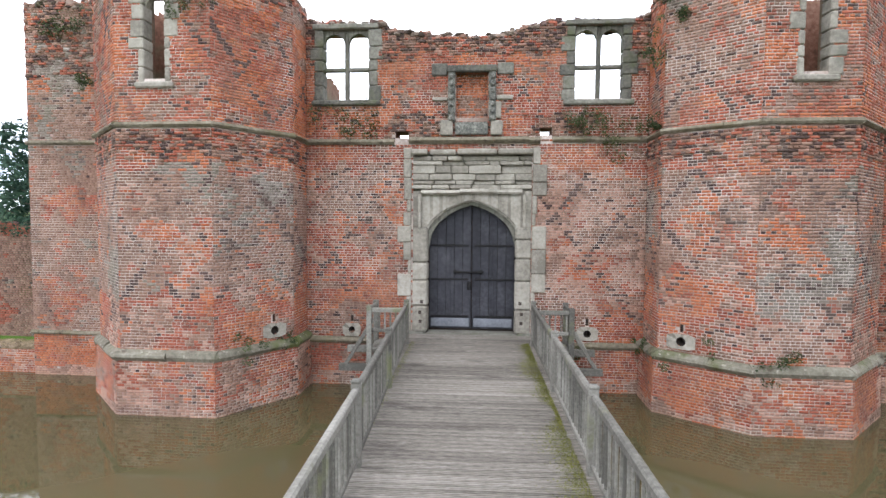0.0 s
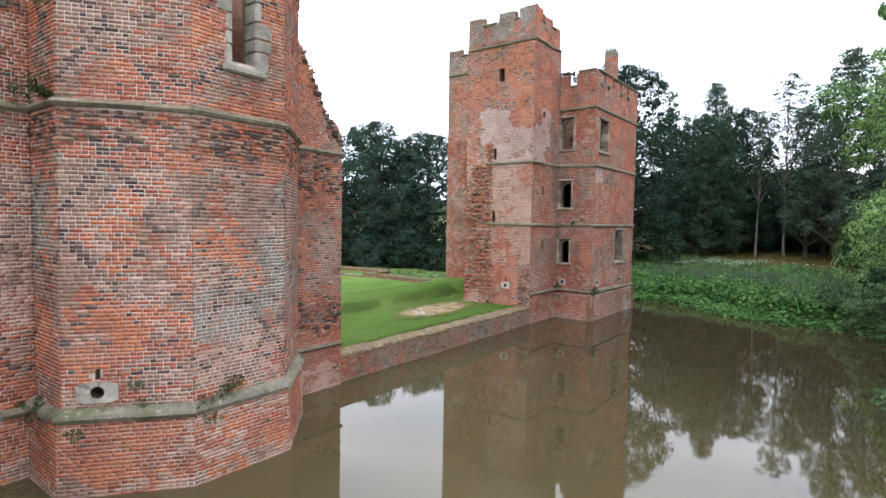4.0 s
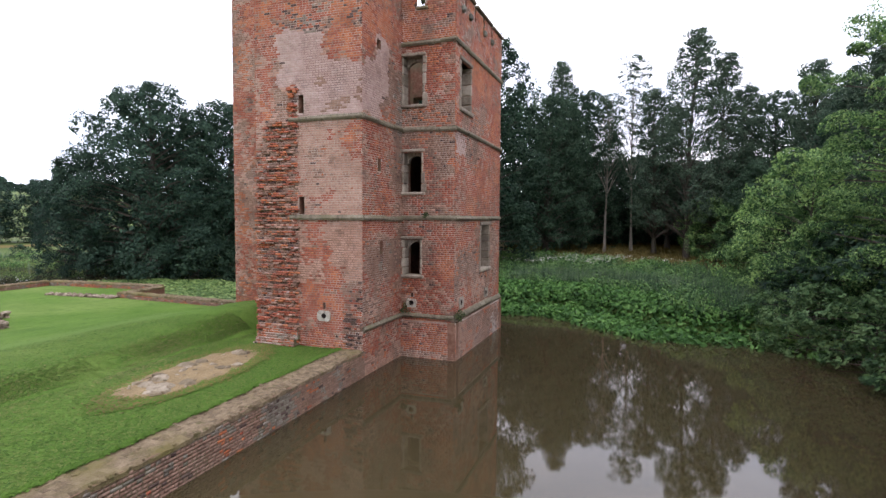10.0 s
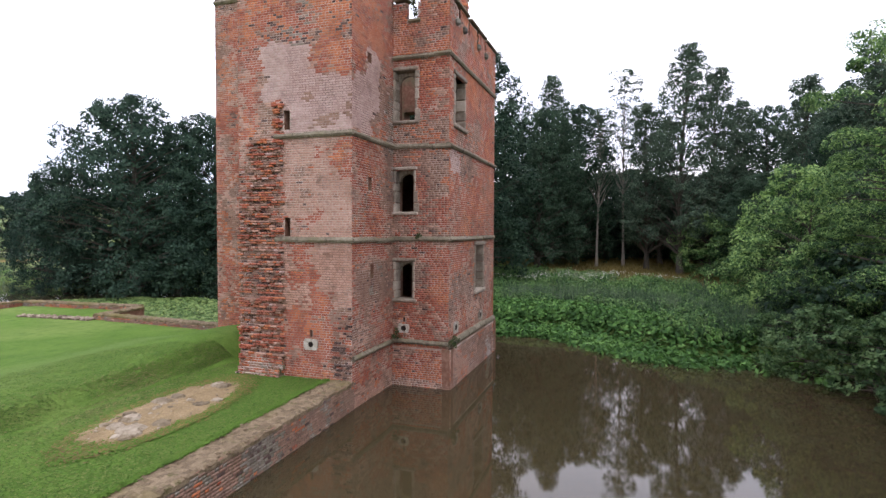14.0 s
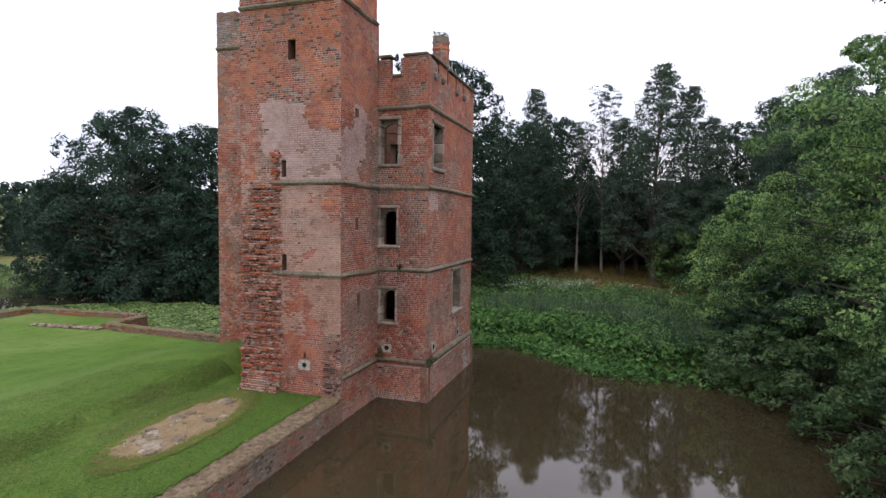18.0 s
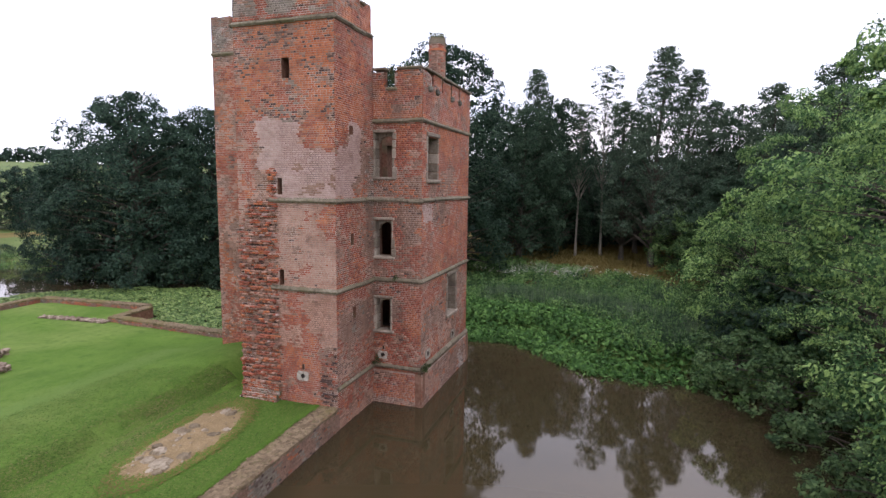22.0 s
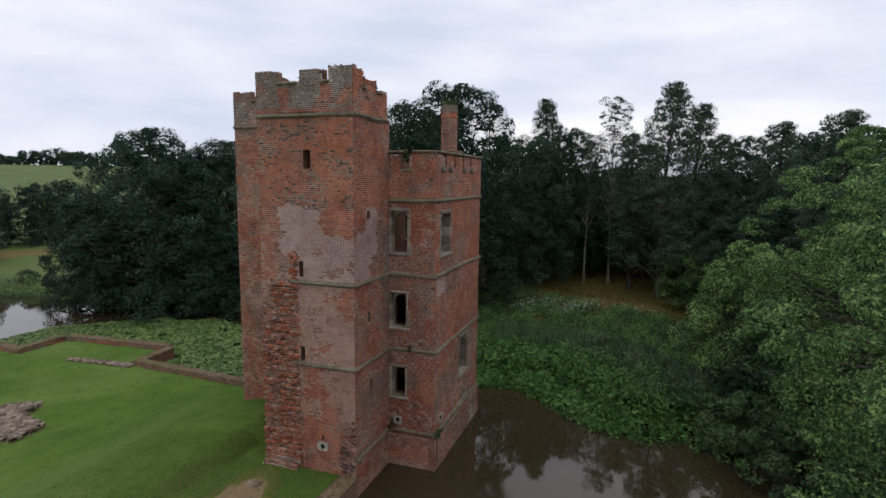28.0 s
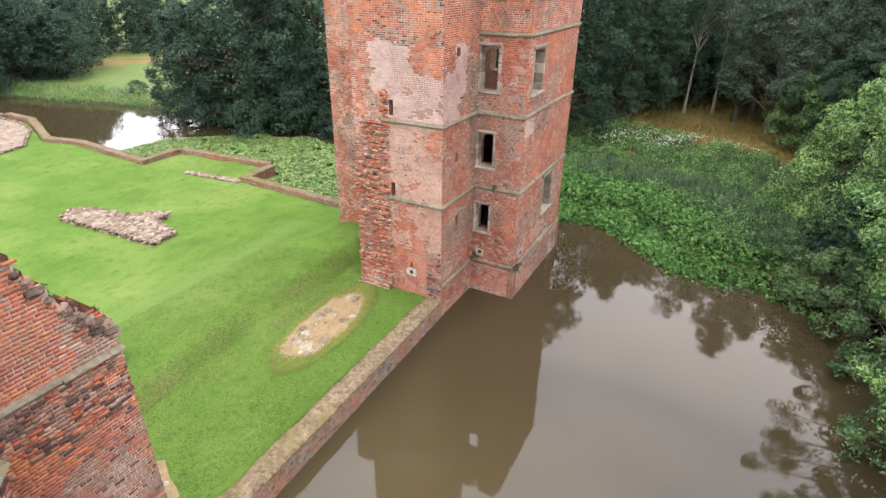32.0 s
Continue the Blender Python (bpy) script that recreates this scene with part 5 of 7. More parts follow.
def f1_style():
    plain = make_style(201, blotch=0.35, base=[5, 1.6, 0.15, 2.6, 6, 0.05], patches=[(1.66, 4.2, 8.55, 10.25, 0.16, PALE_W), (0.95, 2.7, 9.6, 11.45, 0.22, PALE_W), (2.5, 3.15, 9.9, 10.7, 0.3, PALE_W), (2.95, 4.4, 10.35, 11.9, 0.2, RUST_W), (-1, 5, 11.6, 15, 0.3, RUST_W), (-1, 0.35, 4, 14, 0.2, [4, 0.8, 0.5, 3, 5, 0, 1.5]), (1.66, 4.3, 5.3, 8.5, 0.25, PINK_W), (1.66, 4.3, 2.9, 5.15, 0.35, PINK_W), (-1, 5, 0, 2.6, 0.5, [7, 3, 0.3, 1.5, 3, 0.1]), (3.45, 4.3, 0.8, 3.1, 0.12, [3, 0.6, 1.2, 0.6, 7, 0.1])], worn=0.05, spalled=[(3.5, 4.3, 1.0, 3.0)])

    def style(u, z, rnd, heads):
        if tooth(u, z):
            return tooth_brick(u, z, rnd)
        soot = noise.noise(Vector((u * 1.1, z * 1.5, 31.0)))
        if z > 11.3 and rnd.random() < 0.08 + 0.8 * max(0, soot) + (0.22 if u > 3.85 or 14.0 < z < 14.5 else 0):
            return BURNT if rnd.random() < 0.4 else LICHENED if abs(u - 2.2) < 0.5 and z < 13 else WORN, rnd.uniform(0.003, 0.009)
        return plain(u, z, rnd, heads)
    return style


slits_f1 = [(19.45 - 17.7, 19.45 - 17.5, 8.74, 9.33), (19.45 - 17.7, 19.45 - 17.5, 5.36, 5.93), (19.45 - 17.43, 19.45 - 17.1, 12.86, 13.58)]
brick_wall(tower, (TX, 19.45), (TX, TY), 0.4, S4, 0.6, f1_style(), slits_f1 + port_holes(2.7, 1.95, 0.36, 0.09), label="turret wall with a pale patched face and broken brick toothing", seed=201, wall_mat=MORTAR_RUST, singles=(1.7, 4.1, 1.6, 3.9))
brick_wall(tower, (TX, TY), (BX, TY), -0.5, S4, 0.6, make_style(202, blotch=0.45, base=[5, 1.2, 0.3, 1.8, 6, 0.1, 1.5], patches=[(-1, 1.5, 8.6, 10.3, 0.4, PALE_W), (0.9, 2.0, 9.6, 11.3, 0.3, PALE_W), (-1, 4, 11.4, 15, 0.4, [7, 5, 3.5, 0.3, 4, 0, 1]), (-1, 4, -1, 0.6, 0.3, [1, 1, 0.5, 4, 4, 4])], worn=0.05), [(1.1, 1.35, 6.85, 7.3), (1.25, 1.5, 3.95, 4.45), (1.05, 1.35, 10.95, 11.3)], seed=202, wall_mat=MORTAR_RUST)
NX, NY = 30.62, 23.6


def back_style():
    plain = make_style(203, [6, 2.6, 0.6, 1.2, 5, 0.1, 0.8], [(-1, 5, 11.8, 15, 0.4, [4, 1, 1.2, 1.5, 6, 0.1, 1.5]), (-1, 1.2, 2, 9.5, 0.3, [5, 1.5, 0.3, 2.5, 5, 0.1])], worn=0.15)

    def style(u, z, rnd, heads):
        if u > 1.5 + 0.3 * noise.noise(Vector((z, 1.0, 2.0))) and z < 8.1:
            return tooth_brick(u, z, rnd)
        return plain(u, z, rnd, heads)
    return style


brick_wall(tower, (NX, NY), (NX, 19.45), 0.4, S4, 0.6, back_style(), label="back turret wall with broken brick toothing", seed=203, wall_mat=MORTAR_RUST)
brick_wall(tower, (34.2, NY), (NX, NY), 0.4, S4, 0.6, make_style(206, [5, 3, 1.2, 2, 4, 0.2]), seed=206, bricks=False, wall_mat=BRICK_BACK)
brick_wall(tower, (34.2, 19.45), (34.2, NY), 11.0, S4, 0.6, make_style(207, [5, 3, 1.2, 2, 4, 0.2]), seed=207, bricks=False, wall_mat=BRICK_BACK)
brick_wall(tower, (30.6, 19.45), (TX, 19.45), 0.4, S4, 0.5, make_style(204, blotch=0.45, base=[5, 3, 1.2, 2, 4, 0.2]), seed=204)
brick_wall(tower, (29.75, TY), (29.75, 19.45), 11, S4, 0.5, make_style(205, blotch=0.45, base=[5, 3, 1.2, 2, 4, 0.2]), seed=205)
for i in range(5):
    off = 0.05 + 0.36 * (1 - i / 5) ** 1.6
    brick_wall(tower, (TX - off, 19.6 - 0.1 * i - 0.06 * (i % 2)), (TX - off, 17.72 + 0.05 * (i % 3)), 0.62 + i * 2 * COURSE, 0.62 + (i + 1) * 2 * COURSE + 0.004, off + 0.02, make_style(240 + i, [4, 3, 0.6, 1, 7, 0.6, 1.5], worn=0.5, rough=0.04), name="footing_step", seed=240 + i, ragged=0.06)
# main block
w3 = [(0.04, 0.86, 9.42, 11.2), (0.06, 0.82, 6.2, 7.7), (0.08, 0.78, 3.1, 4.45)]
brick_wall(tower, (BX, TY + 0.12), (BX, BY), -0.5, S3, 0.7, make_style(211, blotch=0.45, base=[6, 3.3, 0.5, 1.2, 4.6, 0.2], patches=[(-1, 3, -1, 1.6, 0.4, [4, 4, 1, 2, 5, 1.5]), (1.7, 3, 8.6, 11.6, 0.2, [4, 3, 0.3, 2.5, 4, 0.1])], worn=0.05), [(a + 0.12, c + 0.12, e, f) for a, c, e, f in w3] + port_holes(0.54, 2.05, 0.32, 0.1), seed=211, wall_mat=MORTAR_RUST)
w4 = [(0.62, 1.9, 9.35, 11.1), (3.45, 4.8, 3.1, 4.95)]
brick_wall(tower, (BX, BY), (BX1, BY), -0.5, S3, 0.7, make_style(212, blotch=0.45, base=[7, 2.8, 0.5, 1.5, 4.6, 0.2], patches=[(-1, 9, -1, 1.4, 0.2, [0.6, 0.6, 0.5, 5, 4, 5]), (1, 4.5, 1.6, 3.0, 0.7, [3, 3, 0.4, 4, 3, 0.3]), (-1, 0.7, 2, 11.6, 0.2, [4, 3, 0.4, 3, 4, 0.1]), (0.2, 1.3, 7.6, 8.4, 0.25, PALE_W)], worn=0.05), w4 + port_holes(0.8, 2.05, 0.4, 0.11, False) + port_holes(4.3, 2.0, 0.4, 0.11, False), seed=212, wall_mat=MORTAR_RUST)
brick_wall(tower, (BX1, BY), (BX1, BY1), -0.5, S3, 0.7, make_style(213, [7, 3, 0.9, 2, 3, 0.2]), [(3.0, 4.2, 9.3, 11.1)], seed=213, bricks=False, wall_mat=BRICK_BACK)
brick_wall(tower, (BX1, BY1), (BX, BY1), 0.4, S3, 0.7, make_style(214, [7, 3, 0.9, 2, 3, 0.2]), [(2.0, 3.2, 9.4, 11.1)], seed=214, bricks=False, wall_mat=BRICK_BACK)
for p, q, wz in (((BX, TY + 0.12), (BX, BY), w3),):
    for i, (a, c, e, f) in enumerate(wz):
        stone_window(tower, p, q, a + 0.06, c + 0.18, e, f, lights=1, jamb=0.1, depth=0.46, mat=STONE_BROWN, seed=70 + i, quoin=0.1, inset=0.34, sill=0.12, head=0.12, label="square-headed stone window with a pointed light")
for i, (a, c, e, f) in enumerate(w4):
    stone_window(tower, (BX, BY), (BX1, BY), a - 0.08, c + 0.08, e, f, lights=2, jamb=0.12, depth=0.46, mat=STONE_BROWN, seed=80 + i, quoin=0.1, inset=0.3, label="square-headed two-light stone window")
b = Build()
b.box((33.4, 17.2, 8.3), (6.0, 7.0, 0.25))
part("floor", b, INSIDE_SHADE, tower)
b = Build()
b.box((33.4, 17.2, 5.0), (6.0, 7.0, 0.25))
part("floor", b, INSIDE_SHADE, tower)
b = Build()
b.box((33.4, 17.2, 1.6), (6.0, 7.0, 0.25))
part("floor", b, INSIDE_SHADE, tower)
b = Build()
b.box((28.4, 17.4, 14.6), (2.2, 3.4, 0.2))
part("turret_roof", b, STONE_DARK, tower)
ring_low = [(TX, 18.05), (TX, TY), (BX, TY), (BX, BY), (BX1, BY)]
for z, pts in ((S1, ring_low), (S2, ring_low), (S3, [(BX, TY), (BX, BY), (BX1, BY), (BX1, BY1)]), (S4, [(TX, 19.45), (TX, TY), (29.75, TY), (29.75, 19.45)]), (S4, [(NX, NY), (NX, 19.5)])):
    course(tower, pts, z - 0.05, z + 0.13, 0.12, 0.02, STRING, "string_course", "green-stained stone string course", int(z * 10))
course(tower, [(TX, TY), (BX, TY), (BX, BY)], 1.5, 1.68, 0.1, 0.0, STRING, "plinth_coping", "", 71)
course(tower, [(BX, BY), (BX1, BY)], 1.42, 1.7, 0.13, 0.0, STRING, "plinth_coping", "broken mossy coping of the plinth", 72)
low = [(BX - 0.1, TY), (BX - 0.1, BY - 0.12), (BX1 + 0.1, BY - 0.12), (BX1 + 0.1, BY1)]
for i, (p, q) in enumerate(zip(low, low[1:])):
    brick_wall(tower, p, q, -0.5, 1.4, 0.3, make_style(220 + i, [4, 4, 0.8, 3, 3, 1] if i == 0 else [1, 1, 0.5, 4, 5, 3], [(-1, 9, -1, 0.25, 0.1, [0.5, 0.5, 0.5, 2, 4, 5])], worn=0.2), name="plinth_wall", seed=220 + i, batter=0.02)
round_port(tower, (TX, 19.45), (TX, TY), 19.45 - 16.75, 1.95, w=0.5, h=0.36, r=0.09)
round_port(tower, (BX, TY), (BX, BY), 0.42, 2.05, w=0.4, h=0.32, r=0.1)
round_port(tower, (BX, BY), (BX1, BY), 0.8, 2.05, w=0.5, h=0.4, r=0.11, slit=False)
round_port(tower, (BX, BY), (BX1, BY), 4.3, 2.0, w=0.5, h=0.4, r=0.11, slit=False)


def parapet(p0, p1, z0, low, merlons, thick=0.35, style=None, seed=1, cope=True):
    """A battlement: a low wall with merlons (u0, u1, top) and stone copings in its gaps."""
    length = math.hypot(p1[0] - p0[0], p1[1] - p0[1])

    def top(u):
        for a, b, t in merlons:
            if a <= u <= b:
                return t
        return low
    w = brick_wall(tower, p0, p1, z0, top, thick, style or make_style(seed, [4, 3, 1.5, 1.2, 5, 1.5], worn=0.15), name="parapet", seed=seed, ragged=0.06)
    at, turn = wall_frame(p0, p1)
    edges = [0] + [e for m in merlons for e in m[:2]] + [length]
    for a, b in zip(edges[::2], edges[1::2]):
        if cope and b - a > 0.15:
            q = Build()
            q.box(at((a + b) / 2, thick / 2 - 0.05, low + 0.03), (b - a, thick + 0.12, 0.11), m=turn, chamfer=0.03)
            part("coping", q, STRING, tower)
    return w


GREY_TOP = make_style(230, [0.9, 0.3, 1.2, 0.3, 2, 1.2, 9], [(1.0, 1.5, 14, 15.9, 0.15, [7, 3, 1, 0.3, 2, 0]), (2.75, 3.3, 14, 15.9, 0.15, [7, 3, 1, 0.3, 2, 0]), (-1, 5, 14, 15.05, 0.15, [6, 3, 1.5, 0.3, 4, 0.1, 1])], worn=0.12, blotch=0.0)
parapet((TX - 0.02, 19.45), (TX - 0.02, TY), S4 + 0.1, 16.0, [(0, 0.95, 16.5), (1.85, 2.9, 16.52), (3.22, 4.15, 16.55)], style=GREY_TOP, seed=230)
parapet((TX, TY - 0.02), (29.75, TY - 0.02), S4 + 0.1, 15.85, [(0, 0.72, 16.5), (1.0, 1.9, 16.25), (2.3, 2.85, 15.98)], style=make_style(231, [6, 6, 1, 1, 2, 0.5], worn=0.15), seed=231)
parapet((29.77, TY), (29.77, 19.45), S4 + 0.1, 15.8, [(0, 0.8, 16.0), (1.6, 2.5, 16.4), (3.3, 4.15, 16.5)], seed=232)
parapet((29.75, 19.45), (TX, 19.45), S4 + 0.1, 15.9, [(0, 0.8, 16.4), (1.0, 1.8, 16.5), (2.1, 2.85, 16.5)], seed=233)
parapet((NX - 0.02, NY), (NX - 0.02, 19.48), S4 + 0.1, 16.0, [(0, 1.0, 16.42), (1.62, 2.6, 16.42), (3.2, 4.12, 16.4)], style=make_style(234, [2, 1, 0.2, 0.4, 4, 0.6, 4, 3], worn=0.1, blotch=0.0), seed=234)
parapet((34.2, NY - 0.02), (NX, NY - 0.02), S4 + 0.1, 16.0, [(0, 1.0, 16.4), (1.7, 3.58, 16.42)], seed=239)
parapet((BX - 0.02, TY), (BX - 0.02, BY), S3 + 0.1, 12.86, [(0, 0.58, 13.55), (1.05, 2.1, 13.62)], style=make_style(235, [7, 5, 0.8, 1, 2, 0.2], worn=0.15), seed=235)
parapet((BX, BY - 0.02), (BX1, BY - 0.02), S3 + 0.1, 12.95, [(0, 0.9, 13.55), (1.15, 2.2, 13.6), (2.45, 3.5, 13.55), (3.7, 4.8, 13.6), (5.0, 6.7, 13.6)], style=make_style(236, [7, 3, 1, 1, 3, 0.2], worn=0.15), seed=236, cope=False)
parapet((BX1 + 0.02, BY), (BX1 + 0.02, BY1), S3 + 0.1, 12.95, [(0, 1.0, 13.6), (1.4, 2.6, 13.55), (3.2, 4.4, 13.6), (5.0, 6.2, 13.6)], seed=237)
parapet((BX1, BY1), (BX, BY1), S3 + 0.1, 12.95, [(0, 1.0, 13.6), (1.4, 2.6, 13.55), (3.2, 4.4, 13.6), (5.0, 6.2, 13.6)], seed=238)
for p, q, ms in (((BX - 0.02, TY), (BX - 0.02, BY), [(0, 0.58), (1.05, 2.1)]), ((BX, BY - 0.02), (BX1, BY - 0.02), [(0.2, 2.2), (2.45, 4.8), (5.0, 6.7)])):
    at, turn = wall_frame(p, q)
    for a, c in ms:
        b = Build()
        b.box(at((a + c) / 2, 0.14, 13.66), (c - a, 0.5, 0.1), m=turn, chamfer=0.03)
        part("coping", b, STRING, tower)
for u in (0.7, 1.6, 3.6, 4.8):
    at, turn = wall_frame((BX, BY), (BX1, BY))
    b = Build()
    b.box(at(u, -0.06, 12.95), (0.26, 0.2, 0.24), m=turn, chamfer=0.06)
    part("corbel", b, STONE_DARK, tower)
# chimney
chim = group_part("chimney", tower)
chim["label"] = "octagonal brick chimney with a weathered cap"


def octagon(cx, cy, r):
    return [(cx + r * math.cos(math.pi / 8 + i * math.pi / 4), cy + r * math.sin(math.pi / 8 + i * math.pi / 4)) for i in range(8)]


CX, CY = 36.15, 14.75
b = Build()
b.prism([(CX - 0.55, CY - 0.55), (CX + 0.55, CY - 0.55), (CX + 0.55, CY + 0.55), (CX - 0.55, CY + 0.55)], 11.0, 14.0)
part("base", b, BRICK_BACK, chim)
b = Build()
b.prism(octagon(CX, CY, 0.41), 14.0, 16.0)
part("flue", b, MORTAR, chim)
ring = octagon(CX, CY, 0.41)
rr = random.Random(6)
quads, kinds = [], []
for i in range(8):
    p, q = Vector((*ring[i], 0)), Vector((*ring[(i + 1) % 8], 0))
    d = q - p
    out = Vector((d.y, -d.x, 0)).normalized()
    z = 14.05
    k = 0
    while z < 15.95:
        for a, c in (((0, 1),) if k % 2 else ((0, 0.5), (0.5, 1))):
            f = [tuple(p + d * (t * 0.96 + 0.02) + out * 0.01 + Vector((0, 0, zz))) for t, zz in ((a, z), (c, z), (c, z + 0.07), (a, z + 0.07))]
            r = [tuple(p + d * (t * 0.96 + 0.02) - out * 0.01 + Vector((0, 0, zz))) for t, zz in ((a, z), (c, z), (c, z + 0.07), (a, z + 0.07))]
            quads += [f, [r[0], f[0], f[3], r[3]], [f[1], r[1], r[2], f[2]], [f[3], f[2], r[2], r[3]], [r[0], r[1], f[1], f[0]]]
            kinds += [rr.choice((0, 7, 4, 4, 4))] * 5
        z += COURSE
        k += 1
part("brickwork", brick_quads("bricks", quads, kinds), None, chim, kind="stuff")
b = Build()
b.prism(octagon(CX, CY, 0.46), 16.0, 16.09)
b.prism(octagon(CX, CY, 0.42), 16.09, 16.28)
part("cap", b, STRING, chim)
b = Build()
b.prism(octagon(CX, CY, 0.455), 15.66, 15.76)
part("collar", b, BRICKS[1], chim)

# ---- bank wall along the lawn ----
bank = thing("bank_wall", "low brick revetment of the platform with a worn flat top", "retaining wall", at=(20, 15.4, 0), kind="structure")
brick_wall(bank, (13.3, 15.02), (TX + 0.1, 15.28), -0.5, 0.86, 0.8, make_style(301, [4, 0.8, 1.6, 0.2, 7, 0.3, 4], blotch=0.3, worn=0.35, rough=0.012), seed=301, name="wall", wall_mat=MORTAR_DARK)
brick_wall(bank, (-40, 15.0), (-14.1, 15.0), -0.5, 0.86, 0.8, make_style(302, [4, 4, 1.5, 2.5, 4, 1], worn=0.2), seed=302, name="wall")


def worn_top(parent, p, q, width, z, seed, label=""):
    """The weathered top of a low wall: an uneven mortared crust with crumbled edges and small stones bedded in it; the wall lies on the left of p to q."""
    rg = random.Random(seed)
    p, q = Vector((*p, z)), Vector((*q, z))
    d = q - p
    length = d.length
    d.normalize()
    side = Vector((-d.y, d.x, 0))
    nu, nv = max(2, int(length / 0.12)), 8
    b = Build()
    rows = []
    for i in range(nu + 1):
        row = []
        for j in range(nv + 1):
            u, v = length * i / nu, width * j / nv
            at = p + d * u + side * v
            h = 0.03 * noise.noise(at * 1.3) + 0.035 * noise.noise(at * 5) + 0.015 * rg.random()
            if j in (0, nv):
                h -= 0.03 + 0.03 * rg.random()
                v += (0.035 if j == 0 else -0.035) * (noise.noise(at * 3) + rg.uniform(-0.5, 0.5))
            row.append(tuple(p + d * u + side * v + Vector((0, 0, h))))
        rows.append(row)
    for i in range(nu):
        for j in range(nv):
            b.face([rows[i][j], rows[i + 1][j], rows[i + 1][j + 1], rows[i][j + 1]])
    for i in range(nu):
        for j in (0, nv):
            a, c = rows[i][j], rows[i + 1][j]
            low = [(a[0], a[1], z - 0.12), (c[0], c[1], z - 0.12)]
            b.face([low[0], low[1], c, a] if j == 0 else [a, c, low[1], low[0]])
    for row, out in ((rows[0], 1), (rows[-1], -1)):
        ring = row + [(row[-1][0], row[-1][1], z - 0.14), (row[0][0], row[0][1], z - 0.14)]
        b.face(ring[::out])
    crust = tagged(part("wall_crust", b, COPING, parent, label), kind="stuff")
    b = Build()
    for i in range(int(length * 14)):
        u, v = rg.uniform(0.05, length - 0.05), width * (rg.random() if rg.random() < 0.6 else rg.choice((0.04, 0.12, 0.9)))
        r = rg.uniform(0.03, 0.085)
        pebble(b, p + d * u + side * v + Vector((0, 0, -0.01)), r, rg)
    tagged(part("bedded_stones", b, COPING, parent), kind="stuff")


worn_top(bank, (13.32, 15.0), (26.95, 15.262), 0.9, 0.89, 17, "worn mossy wall top with crumbled edges")
worn_top(bank, (-30, 14.98), (-14.2, 14.98), 0.9, 0.89, 18)

# ---- low walls and footings on the lawn ----
footings = thing("low_walls", "low ruined brick footings of the west range beside the lily water", "ruined wall", at=(33, 35, 0), kind="structure")
foot_line = [(33.5, 21.0), (34.3, 35.3), (37.4, 35.6), (36.7, 44.4), (33.2, 44.2), (33.9, 53.5), (33.1, 56.8), (36.2, 65), (36.2, 69.0), (20, 69.0)]
rnd = random.Random(23)
for i, (p, q) in enumerate(zip(foot_line, foot_line[1:])):
    brick_wall(footings, q, p, -0.5, 0.74, 0.58, make_style(310 + i, [3, 1.5, 1, 0.5, 6, 0.3, 3], worn=0.3, rough=0.012), seed=310 + i, ragged=0.06, name="footing_wall", wall_mat=MORTAR_DARK)
    worn_top(footings, q, p, 0.63, 0.84, 330 + i)


# ---- trees and plants ----
def leaves_around(centres, radii, count, size, rng, squash=0.8, flat=0.0):
    """Pointed leaf quads scattered in clumps round the centres."""
    n = len(centres) * count
    c = np.repeat(np.asarray(centres), count, axis=0)
    r = np.repeat(np.asarray(radii), count)
    d = rng.normal(size=(n, 3))
    d /= np.linalg.norm(d, axis=1)[:, None]
    k = 0.35 + 0.65 * rng.random(n) ** 0.4
    pos = c + d * (r * k)[:, None] * np.array([1, 1, squash])
    nrm = rng.normal(size=(n, 3)) * 0.75 + d * 1.3
    nrm[:, 2] = np.abs(nrm[:, 2]) + flat
    nrm /= np.linalg.norm(nrm, axis=1)[:, None]
    t = np.cross(nrm, rng.normal(size=(n, 3)))
    t /= np.linalg.norm(t, axis=1)[:, None] + 1e-9
    b = np.cross(nrm, t)
    s = (size * (0.6 + 0.8 * rng.random(n)))[:, None]
    return np.stack([pos - t * s, pos + b * s * 0.5 - nrm * s * 0.1, pos + t * s, pos - b * s * 0.5 - nrm * s * 0.1], axis=1)


def lobed_leaves(lobes, count, size, rng, squash=0.7, twigs=9, lift=0.45):
    """Leaves in sprays over rounded lobes; each lobe is (centre, radius, outward)."""
    n = len(lobes) * count
    c = np.repeat(np.array([l[0] for l in lobes]), count, axis=0)
    r = np.repeat(np.array([l[1] for l in lobes]), count)
    out = np.repeat(np.array([l[2] for l in lobes]), twigs, axis=0)
    d = rng.normal(size=(len(lobes) * twigs, 3)) + out * 0.7 + np.array([0, 0, lift])
    d /= np.linalg.norm(d, axis=1)[:, None]
    d *= (0.62 + 0.38 * rng.random(len(d)))[:, None]
    pick = np.repeat(np.arange(len(lobes)) * twigs, count) + rng.integers(0, twigs, n)
    spot = d[pick] + rng.normal(size=(n, 3)) * np.array([0.2, 0.2, 0.14])
    spot *= np.minimum(1.0, 1.02 / np.linalg.norm(spot, axis=1))[:, None]
    pos = c + spot * r[:, None] * np.array([1, 1, squash])
    nrm = spot * 0.7 + rng.normal(size=(n, 3)) * 0.5 + np.array([0, 0, 0.55])
    nrm /= np.linalg.norm(nrm, axis=1)[:, None]
    t = np.cross(nrm, rng.normal(size=(n, 3)))
    t /= np.linalg.norm(t, axis=1)[:, None] + 1e-9
    b = np.cross(nrm, t)
    s = (size * (0.55 + 0.8 * rng.random(n)))[:, None]
    return np.stack([pos - t * s, pos + b * s * 0.5 - nrm * s * 0.12, pos + t * s, pos - b * s * 0.5 - nrm * s * 0.12], axis=1)


